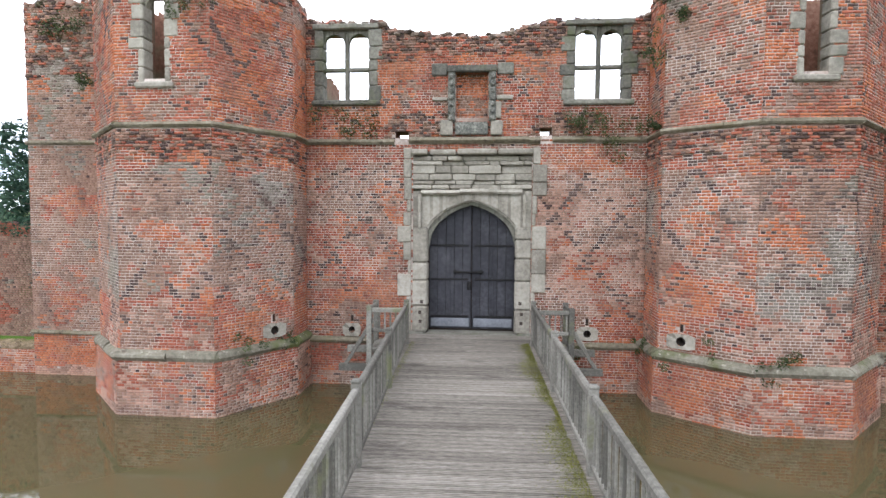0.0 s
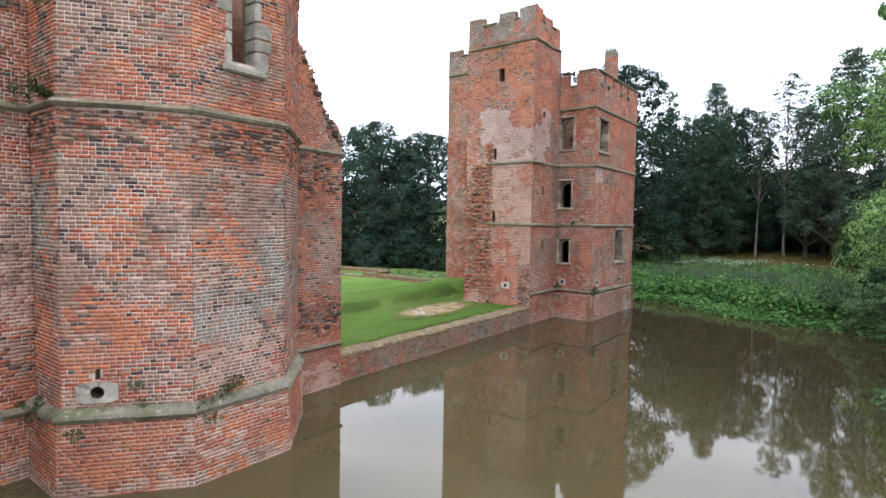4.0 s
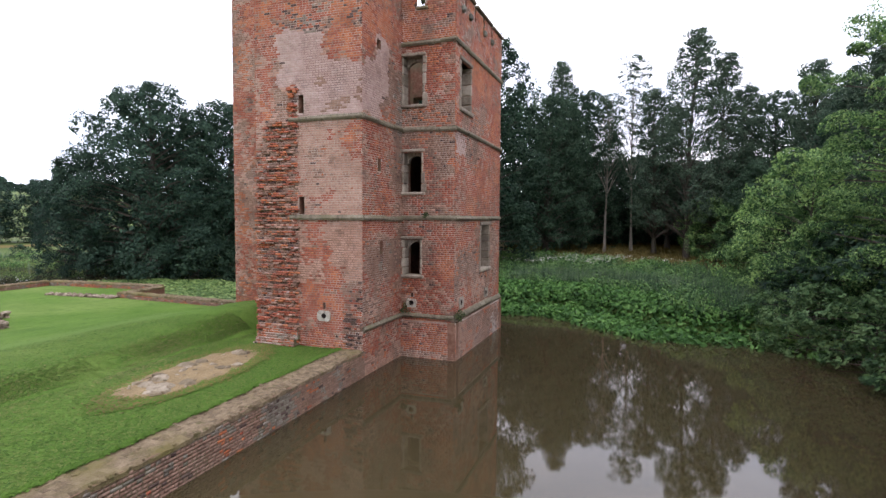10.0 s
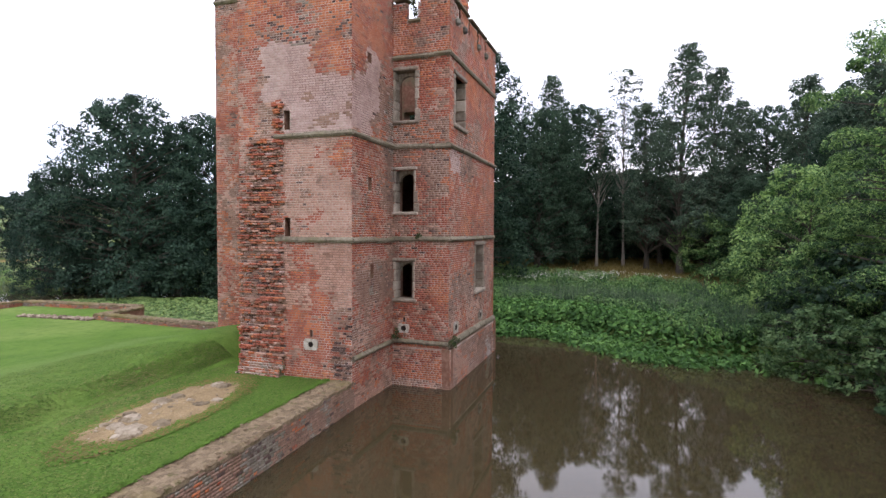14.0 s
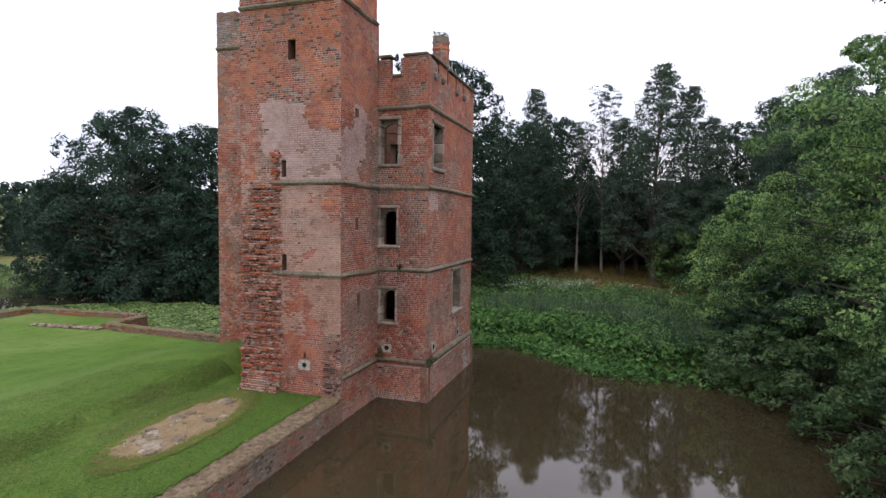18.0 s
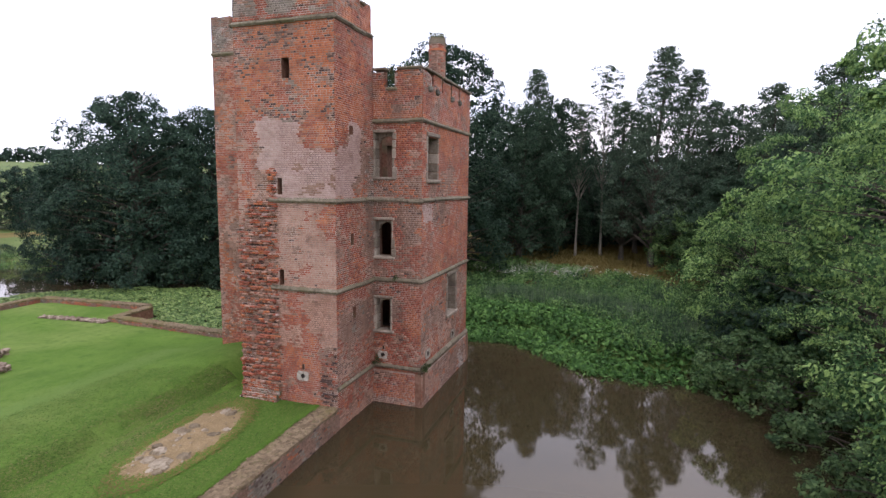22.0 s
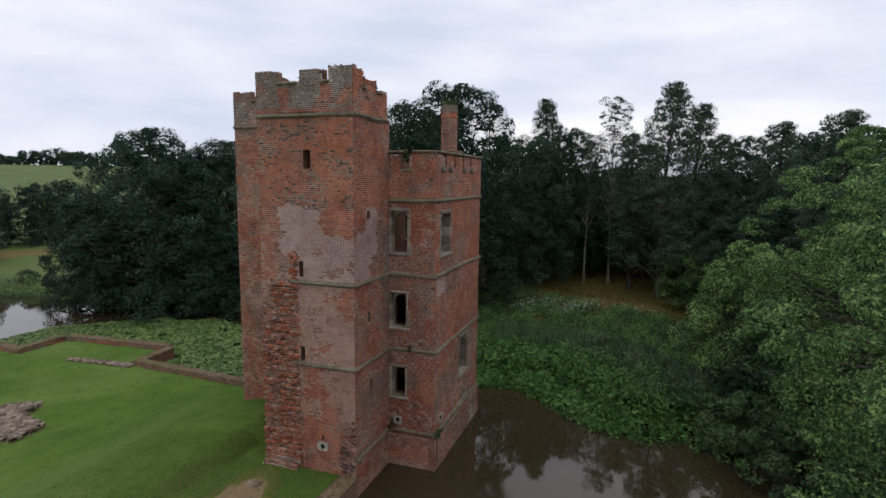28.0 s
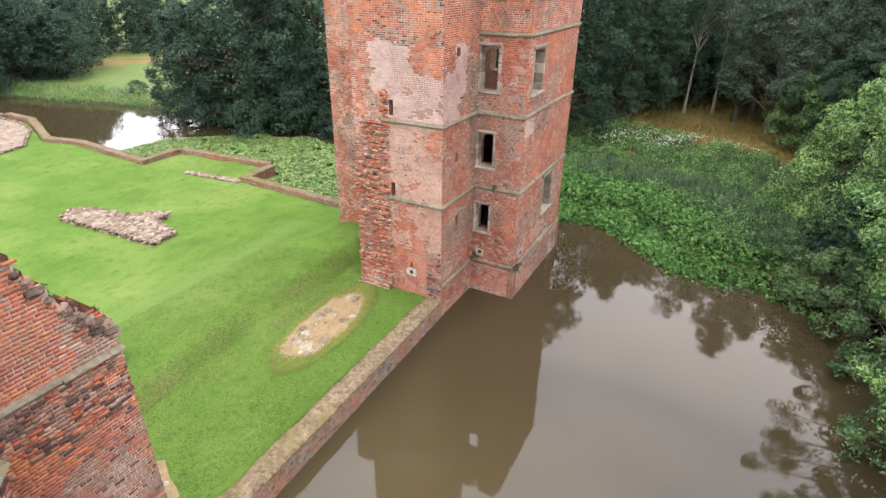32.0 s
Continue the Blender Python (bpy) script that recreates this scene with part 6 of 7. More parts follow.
def make_tree(name, label, seed, height, radius, trunk, bare, lobes, lobe, count, size, leaf, bark, radial, squash=0.7, inner=0.55, lean=0.03, twigs=14, core=0, group="trees round the moat"):
    """A tree with a tapered trunk, a limb to every bough and a crown of leafy boughs inside radial(f)."""
    rng = np.random.default_rng(seed)
    b = Build()
    ph = rng.random() * 6
    spine = [Vector((lean * height * math.sin(ph + 2.5 * k / 9) * k / 9, lean * height * math.cos(ph + 2 * k / 9) * k / 9, height * 0.96 * k / 9)) for k in range(10)]
    b.tube(spine, [trunk * (1 - 0.93 * k / 9) * (1.5 if k == 0 else 1) for k in range(10)], 8)
    boughs = []
    for i in range(lobes):
        f = bare + (1 - bare) * (i + rng.random()) / lobes
        ang = i * 2.4 + rng.normal() * 0.4
        rr = radius * radial(f) * (inner + (1 - inner) * rng.random() ** 0.6) * (1 + 0.12 * math.sin(3 * ang + seed))
        r = lobe * (0.65 + 0.7 * rng.random()) * (1 if f < 0.85 else 0.8)
        k = min(8.99, max(0.1, f - 0.1 - 0.08 * rng.random()) * 9)
        base = spine[int(k)].lerp(spine[int(k) + 1], k - int(k))
        axis = spine[min(9, int(f * 9))]
        tip = Vector((axis.x + math.cos(ang) * rr, axis.y + math.sin(ang) * rr, f * height - r * 0.45))
        r0 = trunk * (1 - f) * 0.45 + 0.02
        mid = base.lerp(tip, 0.5) + Vector((0, 0, 0.06 * rr))
        b.tube([base, mid, tip], [r0, r0 * 0.6, 0.012], 4)
        boughs.append((np.array(tip), r, np.array((math.cos(ang), math.sin(ang), 0.2))))
    for f in (0.74, 0.82, 0.89, 0.95, 1.0):
        a = rng.random() * 6.3
        rr = radius * radial(f) * 0.35 * rng.random()
        at = spine[-1] * f
        boughs.append((np.array((at.x + math.cos(a) * rr, at.y + math.sin(a) * rr, f * height - lobe * 0.3)), lobe * (1.05 - 0.5 * (f - 0.7) / 0.3), np.array((0, 0, 0.6))))
    root = thing(name, label, "tree", group)
    part("trunk", b, bark, root)
    leaves = lobed_leaves(boughs, count, size, rng, squash, twigs)
    if core:
        heart = [(np.array((math.cos(2.4 * i) * radius * radial(f) * 0.42, math.sin(2.4 * i) * radius * radial(f) * 0.42, f * height)), radius * radial(f) * 0.4, np.array((0, 0, 0.3))) for i, f in enumerate(np.linspace(bare + 0.08, 0.86, core))]
        leaves = np.concatenate([leaves, lobed_leaves(heart, 130, size * 2.0, rng, 0.9, 16)])
    part("crown", quads_mesh("crown", leaves, [leaf]), None, root)
    return root


def broad(f):
    return math.sqrt(max(0.06, 1 - ((f - 0.42) / 0.6) ** 2))


def domed(f):
    return min(1.0, 0.75 + f) * math.sqrt(max(0.03, 1 - max(0, (f - 0.45) / 0.57) ** 2))


def overhung(f):
    return (0.5 + 1.15 * f if f < 0.42 else 1.0) * math.sqrt(max(0.05, 1 - max(0, (f - 0.5) / 0.52) ** 2))


def spired(f):
    return max(0.16, 1.12 - 0.98 * f) * (0.95 + 0.12 * math.sin(f * 17))


oak = make_tree("oak_tree", "broad dark green oak with foliage down to the bank", 1, 16.5, 7.0, 0.5, 0.06, 110, 1.7, 480, 0.125, LEAF_DARK, BARK, broad, squash=0.88, core=26)
oak.matrix_basis = pose(48.8, 48.0, 0.4)
oak.scale = (0.95, 0.95, 0.98)
alder = make_tree("alder_tree", "dense dark alder with an uneven rounded crown", 2, 19, 5.2, 0.36, 0.1, 104, 1.5, 420, 0.12, LEAF_MID, BARK, domed, squash=0.88, core=26)
alder.matrix_basis = pose(54.6, 20.6, 0.9)
alder.scale = (1.08, 1.08, 1.02)
airy = make_tree("tall_tree", "tall airy blue-green tree in the wood", 3, 19.5, 4.3, 0.24, 0.2, 110, 1.1, 270, 0.095, LEAF_BLUE, BARK, spired, squash=0.75, inner=0.3)
airy.matrix_basis = pose(62.3, 3.1, 1.6)
birch = make_tree("birch_tree", "slim half-bare birch with pale trunk", 4, 18.8, 2.7, 0.13, 0.5, 62, 0.75, 130, 0.085, LEAF_BLUE, BARK_PALE, lambda f: max(0.25, 1.1 - 0.7 * f), squash=0.6, inner=0.2, lean=0.015)
birch.matrix_basis = pose(66.6, 7.7, 2.0)
ash = make_tree("ash_tree", "large fresh green ash leaning over the moat", 5, 14.5, 7.3, 0.45, 0.07, 150, 1.12, 1100, 0.056, LEAF_FRESH, BARK, overhung, squash=0.55, twigs=12, core=22, inner=0.62)
ash.matrix_basis = pose(35.8, -6.5, 0.2)
ash.scale = (1.0, 1.0, 1.03)
bush = make_tree("bush", "rounded dark green bush", 6, 3.6, 2.2, 0.08, 0.08, 24, 0.95, 140, 0.13, LEAF_MID, BARK, domed, squash=0.85, group="bushes on the bank")
bush.matrix_basis = pose(41.5, -1.0, 0.3)
hazel = make_tree("hazel_bush", "green hazel spreading over the bank", 8, 6.6, 3.4, 0.1, 0.05, 46, 1.05, 420, 0.075, LEAF_FRESH, BARK, domed, squash=0.75, group="hazels on the south bank")
hazel.matrix_basis = pose(45.4, -1.6, 0.3)
hazel.scale = (1.15, 1.15, 1.3)
shrub = make_tree("shrub", "green shrub hanging over the water", 9, 2.6, 1.9, 0.05, 0.05, 26, 0.6, 210, 0.08, LEAF_SHRUB, BARK, domed, squash=0.6, group="shrubs on the south bank")
shrub.matrix_basis = pose(18.9, -1.4, -0.2)
rnd = random.Random(31)


def plant(base, x, y, s, sz=None):
    z = float(ground_height(np.array([x]), np.array([y]))[0]) - 0.1
    ob = copy_thing(base, Matrix.Translation((x, y, max(z, -0.2))) @ pose(0, 0, 0, 0, 0, rnd.uniform(0, 360)))
    ob.scale = (s, s, sz or s)
    return ob


far_oak = make_tree("oak_tree", "dark oak beyond the moat", 21, 16.5, 7.0, 0.5, 0.06, 72, 2.0, 220, 0.2, LEAF_DARK, BARK, broad, squash=0.88, core=14)
far_oak.matrix_basis = pose(46, 98, 0.6)
far_oak.scale = (0.75, 0.75, 0.75)
far_alder = make_tree("alder_tree", "dark alder deep in the wood", 22, 19, 5.2, 0.36, 0.1, 72, 1.8, 200, 0.19, LEAF_MID, BARK, domed, squash=0.88, core=14)
far_alder.matrix_basis = pose(74, -16, 1.6)
far_alder.scale = (0.9, 0.9, 0.85)
for x, y, s in ((43, 90, 0.8), (48, 92, 0.75), (51.5, 88.5, 0.55), (40, 84, 0.5), (53, 106, 0.72), (62, 112, 0.72), (71, 110, 0.66), (80, 103, 0.66), (37, 108, 0.8), (29, 112, 0.8), (-24, 42, 0.7), (-33, 37, 0.75), (-40, 50, 0.8), (59, 38, 0.85), (56, 54, 0.8), (46, 86, 0.62), (52, 85, 0.5), (57, 92, 0.62), (66, 104, 0.66), (74, 101, 0.62), (36, 88, 0.7)):
    plant(far_oak, x, y, s)
plant(oak, 54.0, 44.5, 0.92)
for x, y, s, sz in ((73.5, 9.5, 0.8, 0.5), (74.5, 3.5, 0.8, 0.47), (72.5, -1.5, 0.8, 0.5), (71, 15.5, 0.8, 0.7), (72, 20, 0.9, 0.8), (33, -15, 0.9, 0.85), (67, 29, 0.95, 0.85), (40.5, -13, 0.9, 0.85)):
    plant(far_alder, x, y, s, sz)
plant(oak, 46.8, 53.8, 0.55, 0.66)
for x, y, s, sz in ((57.5, 26.5, 1.0, 0.95), (57, 33, 0.9, 0.8), (67.5, 12.2, 0.66, 0.82), (62.5, 15.2, 0.7, 0.78), (68.9, -4.6, 0.6, 0.76), (70.2, -9.6, 0.85, 0.78), (55.5, -8.2, 0.72, 0.78), (63.5, -9.5, 0.85, 0.74), (47.5, -10, 0.85, 0.8), (59.5, -2.6, 0.62, 0.45)):
    plant(alder, x, y, s, sz)
for x, y, s, sz in ((63.9, 0.2, 0.85, 0.9), (67.5, 14.5, 0.8, 0.96), (65.6, -1.8, 0.9, 0.76), (68.2, 4.4, 0.9, 0.72), (60.5, -5.8, 0.85, 0.82), (50.5, -7.2, 0.95, 0.84)):
    plant(airy, x, y, s, sz)
plant(airy, 64.6, 5.7, 0.8, 0.77)
plant(birch, 65.9, 10.1, 0.9, 0.8)
plant(ash, 23.2, -5.0, 0.92, 1.05)
plant(ash, 17.5, -9.0, 0.85, 0.85)
for x, y, s in ((42.6, -2.6, 0.85), (50.0, -2.4, 1.0), (54.5, -3.0, 0.9), (40.2, -0.9, 0.62), (61.3, 0.9, 0.8), (58.4, -1.4, 0.85), (64.8, 0.2, 0.9)):
    plant(hazel, x, y, s)
for x, y, s in ((40.2, -2.6, 1.2), (46.5, -3.5, 1.3), (58, -4, 1.5), (62, -4, 1.5), (67, -4, 1.5), (49, 38.5, 0.8), (52, 42, 0.8), (49, 60, 0.5), (50.5, 28.5, 0.7), (58.5, 22.5, 0.8), (50, 68, 0.4), (-17, 34, 0.9), (-21, 33, 1.0), (29, -4.4, 0.9), (25.5, -4.8, 0.8), (47.6, 46.5, 1.2), (48.5, 43, 1.1), (48.0, 51, 1.1), (50.5, 36, 0.9), (50.0, 33, 0.8), (78, 14, 1.7), (80, 8.5, 1.8), (79, 3, 1.7), (78, -2.5, 1.8), (76, -8, 1.7), (74, 11, 1.35), (74.5, 6, 1.4), (75, 0.5, 1.4), (73, 17, 1.6), (84, 18, 2.2), (86, 5, 2.2), (85, -6, 2.2), (96, -14, 3.0), (98, -7, 3.2), (97, 0, 3.0), (99, 7, 3.3), (97, 14, 3.1), (95, 21, 3.1), (93, 28, 3.0), (90, 35, 3.0), (86, 42, 2.8), (90, -21, 2.8)):
    plant(bush, x, y, s)
for x, y, s in ((22.5, -1.8, 1.0), (26.3, -2.0, 1.05), (30.5, -2.2, 1.15), (34.5, -1.2, 1.15), (37.3, 0.2, 1.1)):
    plant(shrub, x, y, s)


def blades(name, spots, heights, width, mat, rng, lean=0.25):
    """Upright pointed blades at the spots."""
    n = len(spots)
    a = rng.random(n) * 2 * np.pi
    t = np.stack([np.cos(a), np.sin(a), np.zeros(n)], axis=1)
    up = np.stack([rng.normal(size=n) * lean, rng.normal(size=n) * lean, np.ones(n)], axis=1)
    h = heights[:, None]
    w = (width * (0.7 + 0.6 * rng.random(n)))[:, None]
    q = np.stack([spots - t * w, spots + t * w, spots + up * h * 0.6 + t * w * 0.7, spots + up * h], axis=1)
    return quads_mesh(name, q, [mat])


rng = np.random.default_rng(77)


def scatter(n, x0, x1, y0, y1, near, far_):
    """Random spots between two distances from the moat's shore."""
    x, y = rng.uniform(x0, x1, n), rng.uniform(y0, y1, n)
    d = outline_distance(x, y, MOAT)
    ok = (d > near) & (d < far_)
    x, y = x[ok], y[ok]
    return np.stack([x, y, np.maximum(ground_height(x, y), 0.0) - 0.05], axis=1)


def behind_docks(sp):
    """Spots on the bank that lie behind the belt of docks along the water."""
    d = outline_distance(sp[:, 0], sp[:, 1], MOAT)
    return d > np.where(sp[:, 1] > 5.5, 4.4, 2.4)


sp = scatter(90000, 35, 62, -4, 24, 1.2, 16)
sp = sp[behind_docks(sp)]
d = outline_distance(sp[:, 0], sp[:, 1], MOAT)
sp = sp[rng.random(len(sp)) < np.clip(1.25 - 0.09 * (sp[:, 1] - 4) - np.abs(d - 6) * 0.07, 0.12, 1)]
tall = 0.35 + 0.75 * rng.random(len(sp)) + 0.25 * np.sin(sp[:, 0] * 0.5) * np.sin(sp[:, 1] * 0.7)
tagged(new("reeds", blades("reeds", sp, tall, 0.02, REED, rng)), "bank of blue-green reeds and rank grass", "reeds", kind="stuff")
sp = scatter(16000, 39.5, 51, 0.5, 15, 0.6, 9)
off = np.abs(sp[:, 0] - np.interp(sp[:, 1], [0.5, 2.8, 5.4, 8.4, 11.6, 15], [42, 43.5, 45.2, 47.1, 47.9, 47.6]))
sp = sp[rng.random(len(sp)) < np.clip(1.5 - 0.75 * off, 0, 1)]
tagged(new("tall_reeds", blades("tall_reeds", sp, 0.9 + 0.8 * rng.random(len(sp)), 0.016, REED, rng, 0.09)), "stand of tall blue-green reeds at the water's edge", "reeds", kind="stuff")
sp = scatter(15000, 37, 62, -3, 24, 2.2, 17.0)
sp = sp[behind_docks(sp)]
sp = sp[np.sin(sp[:, 0] * 1.3 + 2 * np.sin(sp[:, 1] * 0.8)) + np.sin(sp[:, 1] * 1.9 + sp[:, 0] * 0.6) > -0.9 + 0.9 * rng.random(len(sp))]
q = leaves_around(sp + np.stack([0 * sp[:, 0], 0 * sp[:, 0], 0.3 + 0.4 * rng.random(len(sp))], axis=1), 0.24 + 0.32 * rng.random(len(sp)), 22, 0.075, rng, 0.8, flat=0.4)
tagged(new("herbs", quads_mesh("herbs", q, [LEAF_HERB, DOCK], (rng.random(len(q) // 22) > 0.88).repeat(22))), "rank green herbs and nettles on the bank", "herbs", kind="stuff")
sp = scatter(2600, 37, 58, -2, 22, 1.6, 14.5)
sp = sp[behind_docks(sp)]
sp = sp[np.sin(sp[:, 0] * 0.9 + 1.5 * np.sin(sp[:, 1] * 0.6)) + np.sin(sp[:, 1] * 1.1 + sp[:, 0] * 0.4) > -0.5 + 1.2 * rng.random(len(sp))]
q = leaves_around(sp + np.stack([0 * sp[:, 0], 0 * sp[:, 0], 0.35 + 0.35 * rng.random(len(sp))], axis=1), 0.3 + 0.4 * rng.random(len(sp)), 70, 0.085, rng, 0.85, flat=0.5)
tagged(new("nettle_clumps", quads_mesh("nettle_clumps", q, [LEAF_HERB, LEAF_SHRUB], (rng.random(len(q) // 70) > 0.55).repeat(70))), "uneven clumps of nettles and docks on the bank", "herbs", kind="stuff")
sp = scatter(34000, 34, 52, 0, 18, -1.1, 5.8)
d = outline_distance(sp[:, 0], sp[:, 1], MOAT)
sp = sp[rng.random(len(sp)) < np.clip(0.55 + (sp[:, 1] - 6) * 0.09 - np.clip(d - 4.4, 0, 3) * 0.4 - np.clip(-d, 0, 2) * 0.6, 0.05, 1)]
q = leaves_around(sp + np.array([0, 0, 0.1]) + np.clip(sp[:, 2:3], 0, 0.5) * np.array([0, 0, 0.5]), np.full(len(sp), 0.28), 5, 0.135, rng, 0.9, flat=0.6)
tagged(new("water_plants", quads_mesh("water_plants", q, [DOCK])), "bright broad-leaved water plants at the shore", "water plants", kind="stuff")
sp = scatter(5200, 50, 62, 1, 20, 10.5, 16.5)
sp = sp[np.abs(sp[:, 0] - 53.6 - 0.33 * (17.4 - sp[:, 1]) - 0.9 * np.sin(sp[:, 1] * 1.1)) < 0.4 + 2.2 * rng.random(len(sp)) ** 2]
q = leaves_around(sp + np.array([0, 0, 0.95]), np.full(len(sp), 0.2), 2, 0.055, rng, 0.5, flat=1.5)
tagged(new("white_flowers", quads_mesh("white_flowers", q, [BLOOM])), "band of white umbel flowers", "flowers", kind="stuff")
sp = scatter(26000, 33, 66, 24, 100, 0.2, 5)
tagged(new("bank_grass", blades("bank_grass", sp, 0.3 + 0.6 * rng.random(len(sp)), 0.03, REED, rng)), "rank grass and reeds on the far bank", "grass", kind="stuff")
sp = scatter(9000, 30, 66, 24, 104, -0.3, 4)
sp = sp[np.sin(sp[:, 0] * 0.9 + sp[:, 1] * 0.5) + np.sin(sp[:, 1] * 0.8) > -0.4]
q = leaves_around(sp + np.array([0, 0, 0.45]), 0.3 + 0.4 * rng.random(len(sp)), 24, 0.08, rng, 0.8, flat=0.4)
tagged(new("bank_herbs", quads_mesh("bank_herbs", q, [LEAF_HERB])), "clumps of pale green herbs along the far shore", "herbs", kind="stuff")
n = 26000
sp = np.stack([rng.uniform(54, 76, n), rng.uniform(-2, 20, n), np.zeros(n)], axis=1)
sp[:, 2] = ground_height(sp[:, 0], sp[:, 1]) - 0.02
tagged(new("meadow_grass", blades("meadow_grass", sp, 0.12 + 0.3 * rng.random(n), 0.02, MEADOW, rng, 0.5)), "dry golden meadow grass under the trees", "grass", kind="stuff")

# lily pads
n = 40000
x, y = rng.uniform(33, 49, n), rng.uniform(21, 53, n)
keep = (outline_distance(x, y, MOAT) < -0.6 - 3.4 * np.clip((y - 24) / 8, 0, 1) + 0.5 * np.sin(y * 1.3)) & (y < 50.5 - 1.1 * np.clip(x - 39.8, 0, 9)) & ~((x < 38.0) & (y > 35.0) & (y < 45.0)) & (x > 34.4) & (y < 52 - 0.25 * (x - 33)) & (np.sin(x * 1.1) * np.sin(y * 0.9) > -0.94)
x, y = x[keep], y[keep]
pads = Build()
for px, py in zip(x, y):
    r = rng.uniform(0.075, 0.16)
    a0 = rng.uniform(0, 6.28)
    tip = rng.normal(size=2) * 0.12
    pads.face([(px + r * math.cos(a0 + 0.9 * k), py + r * math.sin(a0 + 0.9 * k), 0.02 + 0.1 * rng.random() + r * (tip[0] * math.cos(a0 + 0.9 * k) + tip[1] * math.sin(a0 + 0.9 * k))) for k in range(7)])
tagged(part("lily_pads", pads, LILY), "dense green water lily pads on the moat", "lily pads", kind="stuff")

# far woods on the ridge
k = np.arange(0, 300)
wx, wy = 20 + k * 1.5, 402 - k * 0.63 + 6 * np.sin(k * 0.3)
wz = ground_height(wx, wy)
hs = 6.0 + 2.2 * np.sin(k * 0.21) * np.sin(k * 0.083) + 1.4 * np.sin(k * 0.9) + 5 * np.exp(-((k - 104) / 5.0) ** 2) + 2.5 * np.exp(-((k - 30) / 8.0) ** 2)
cs = np.concatenate([np.stack([wx + rng.normal(size=len(k)), wy + rng.normal(size=len(k)) * 4, wz + hs * f], axis=1) for f in (0.08, 0.35, 0.6, 0.85)])
q = leaves_around(cs, np.tile(hs * 0.34, 4), 110, 0.6, rng, 0.8)
tagged(new("far_woods", quads_mesh("far_woods", q, [LEAF_DARK])), "line of dark woods along the far hill", "woods", kind="stuff")


# ---- rubble, stones and small growth ----
def inside(x, y, poly):
    return bool(outline_distance(np.array([x]), np.array([y]), poly)[0] < 0)


def lawn_z(x, y):
    return float(lawn_height(np.array([float(x)]), np.array([float(y)]))[0])


def earth_patch(name, label, poly, stones, seed, big=0.28):
    """Bare earth let into the lawn, with stones showing in it."""
    rg = random.Random(seed)
    cx, cy = sum(p[0] for p in poly) / len(poly), sum(p[1] for p in poly) / len(poly)
    rim = []
    for (ax, ay), (bx, by) in zip(poly, poly[1:] + poly[:1]):
        for t in (0, 0.25, 0.5, 0.75):
            x, y = ax + (bx - ax) * t, ay + (by - ay) * t
            f = 1 + rg.uniform(-0.05, 0.05)
            rim.append((cx + (x - cx) * f, cy + (y - cy) * f))
    root = thing(name, label, "footing", at=(cx, cy, lawn_z(cx, cy)))
    b = Build()
    rings = [(1.0, 0.012), (0.85, 0.03), (0.55, 0.04), (0.25, 0.045)]
    pts = [[(cx + (x - cx) * f, cy + (y - cy) * f) for x, y in rim] for f, _ in rings]
    lev = [[(x, y, lawn_z(x, y) + dz + (rg.uniform(-0.01, 0.01) if i else 0)) for x, y in row] for i, (row, (_, dz)) in enumerate(zip(pts, rings))]
    n = len(rim)
    for i in range(3):
        for j in range(n):
            q = (j + 1) % n
            b.face([lev[i][j], lev[i][q], lev[i + 1][q], lev[i + 1][j]])
    b.face(lev[3])
    part("earth", b, EARTH, root, "dry trodden earth")
    made = 0
    while made < stones:
        x, y = rg.uniform(min(p[0] for p in poly), max(p[0] for p in poly)), rg.uniform(min(p[1] for p in poly), max(p[1] for p in poly))
        if not inside(cx + (x - cx) * 1.2, cy + (y - cy) * 1.2, poly):
            continue
        s = Build()
        r = big * rg.random() ** 4 + 0.03
        pebble(s, (x, y, lawn_z(x, y) + 0.04), r, rg, 0, 0.55)
        part("stone", s, BEDDED, root)
        made += 1
    return root


earth_patch("stone_patch", "bare earth oval with old footing stones in the lawn", [(20.3, 18.9), (20.25, 18.4), (20.6, 17.75), (21.5, 17.5), (22.6, 17.42), (24.0, 17.62), (25.1, 17.95), (25.9, 18.4), (26.1, 18.85), (25.8, 19.2), (24.9, 19.62), (23.4, 19.6), (22.2, 19.5), (21.0, 19.3)], 90, 3, 0.34)
earth_patch("earth_patch", "small bare patch at the foot of the broken wall", [(13.7, 16.2), (14.6, 16.8), (15.2, 18.2), (14.6, 18.9), (13.6, 18.6)], 12, 5, 0.15)


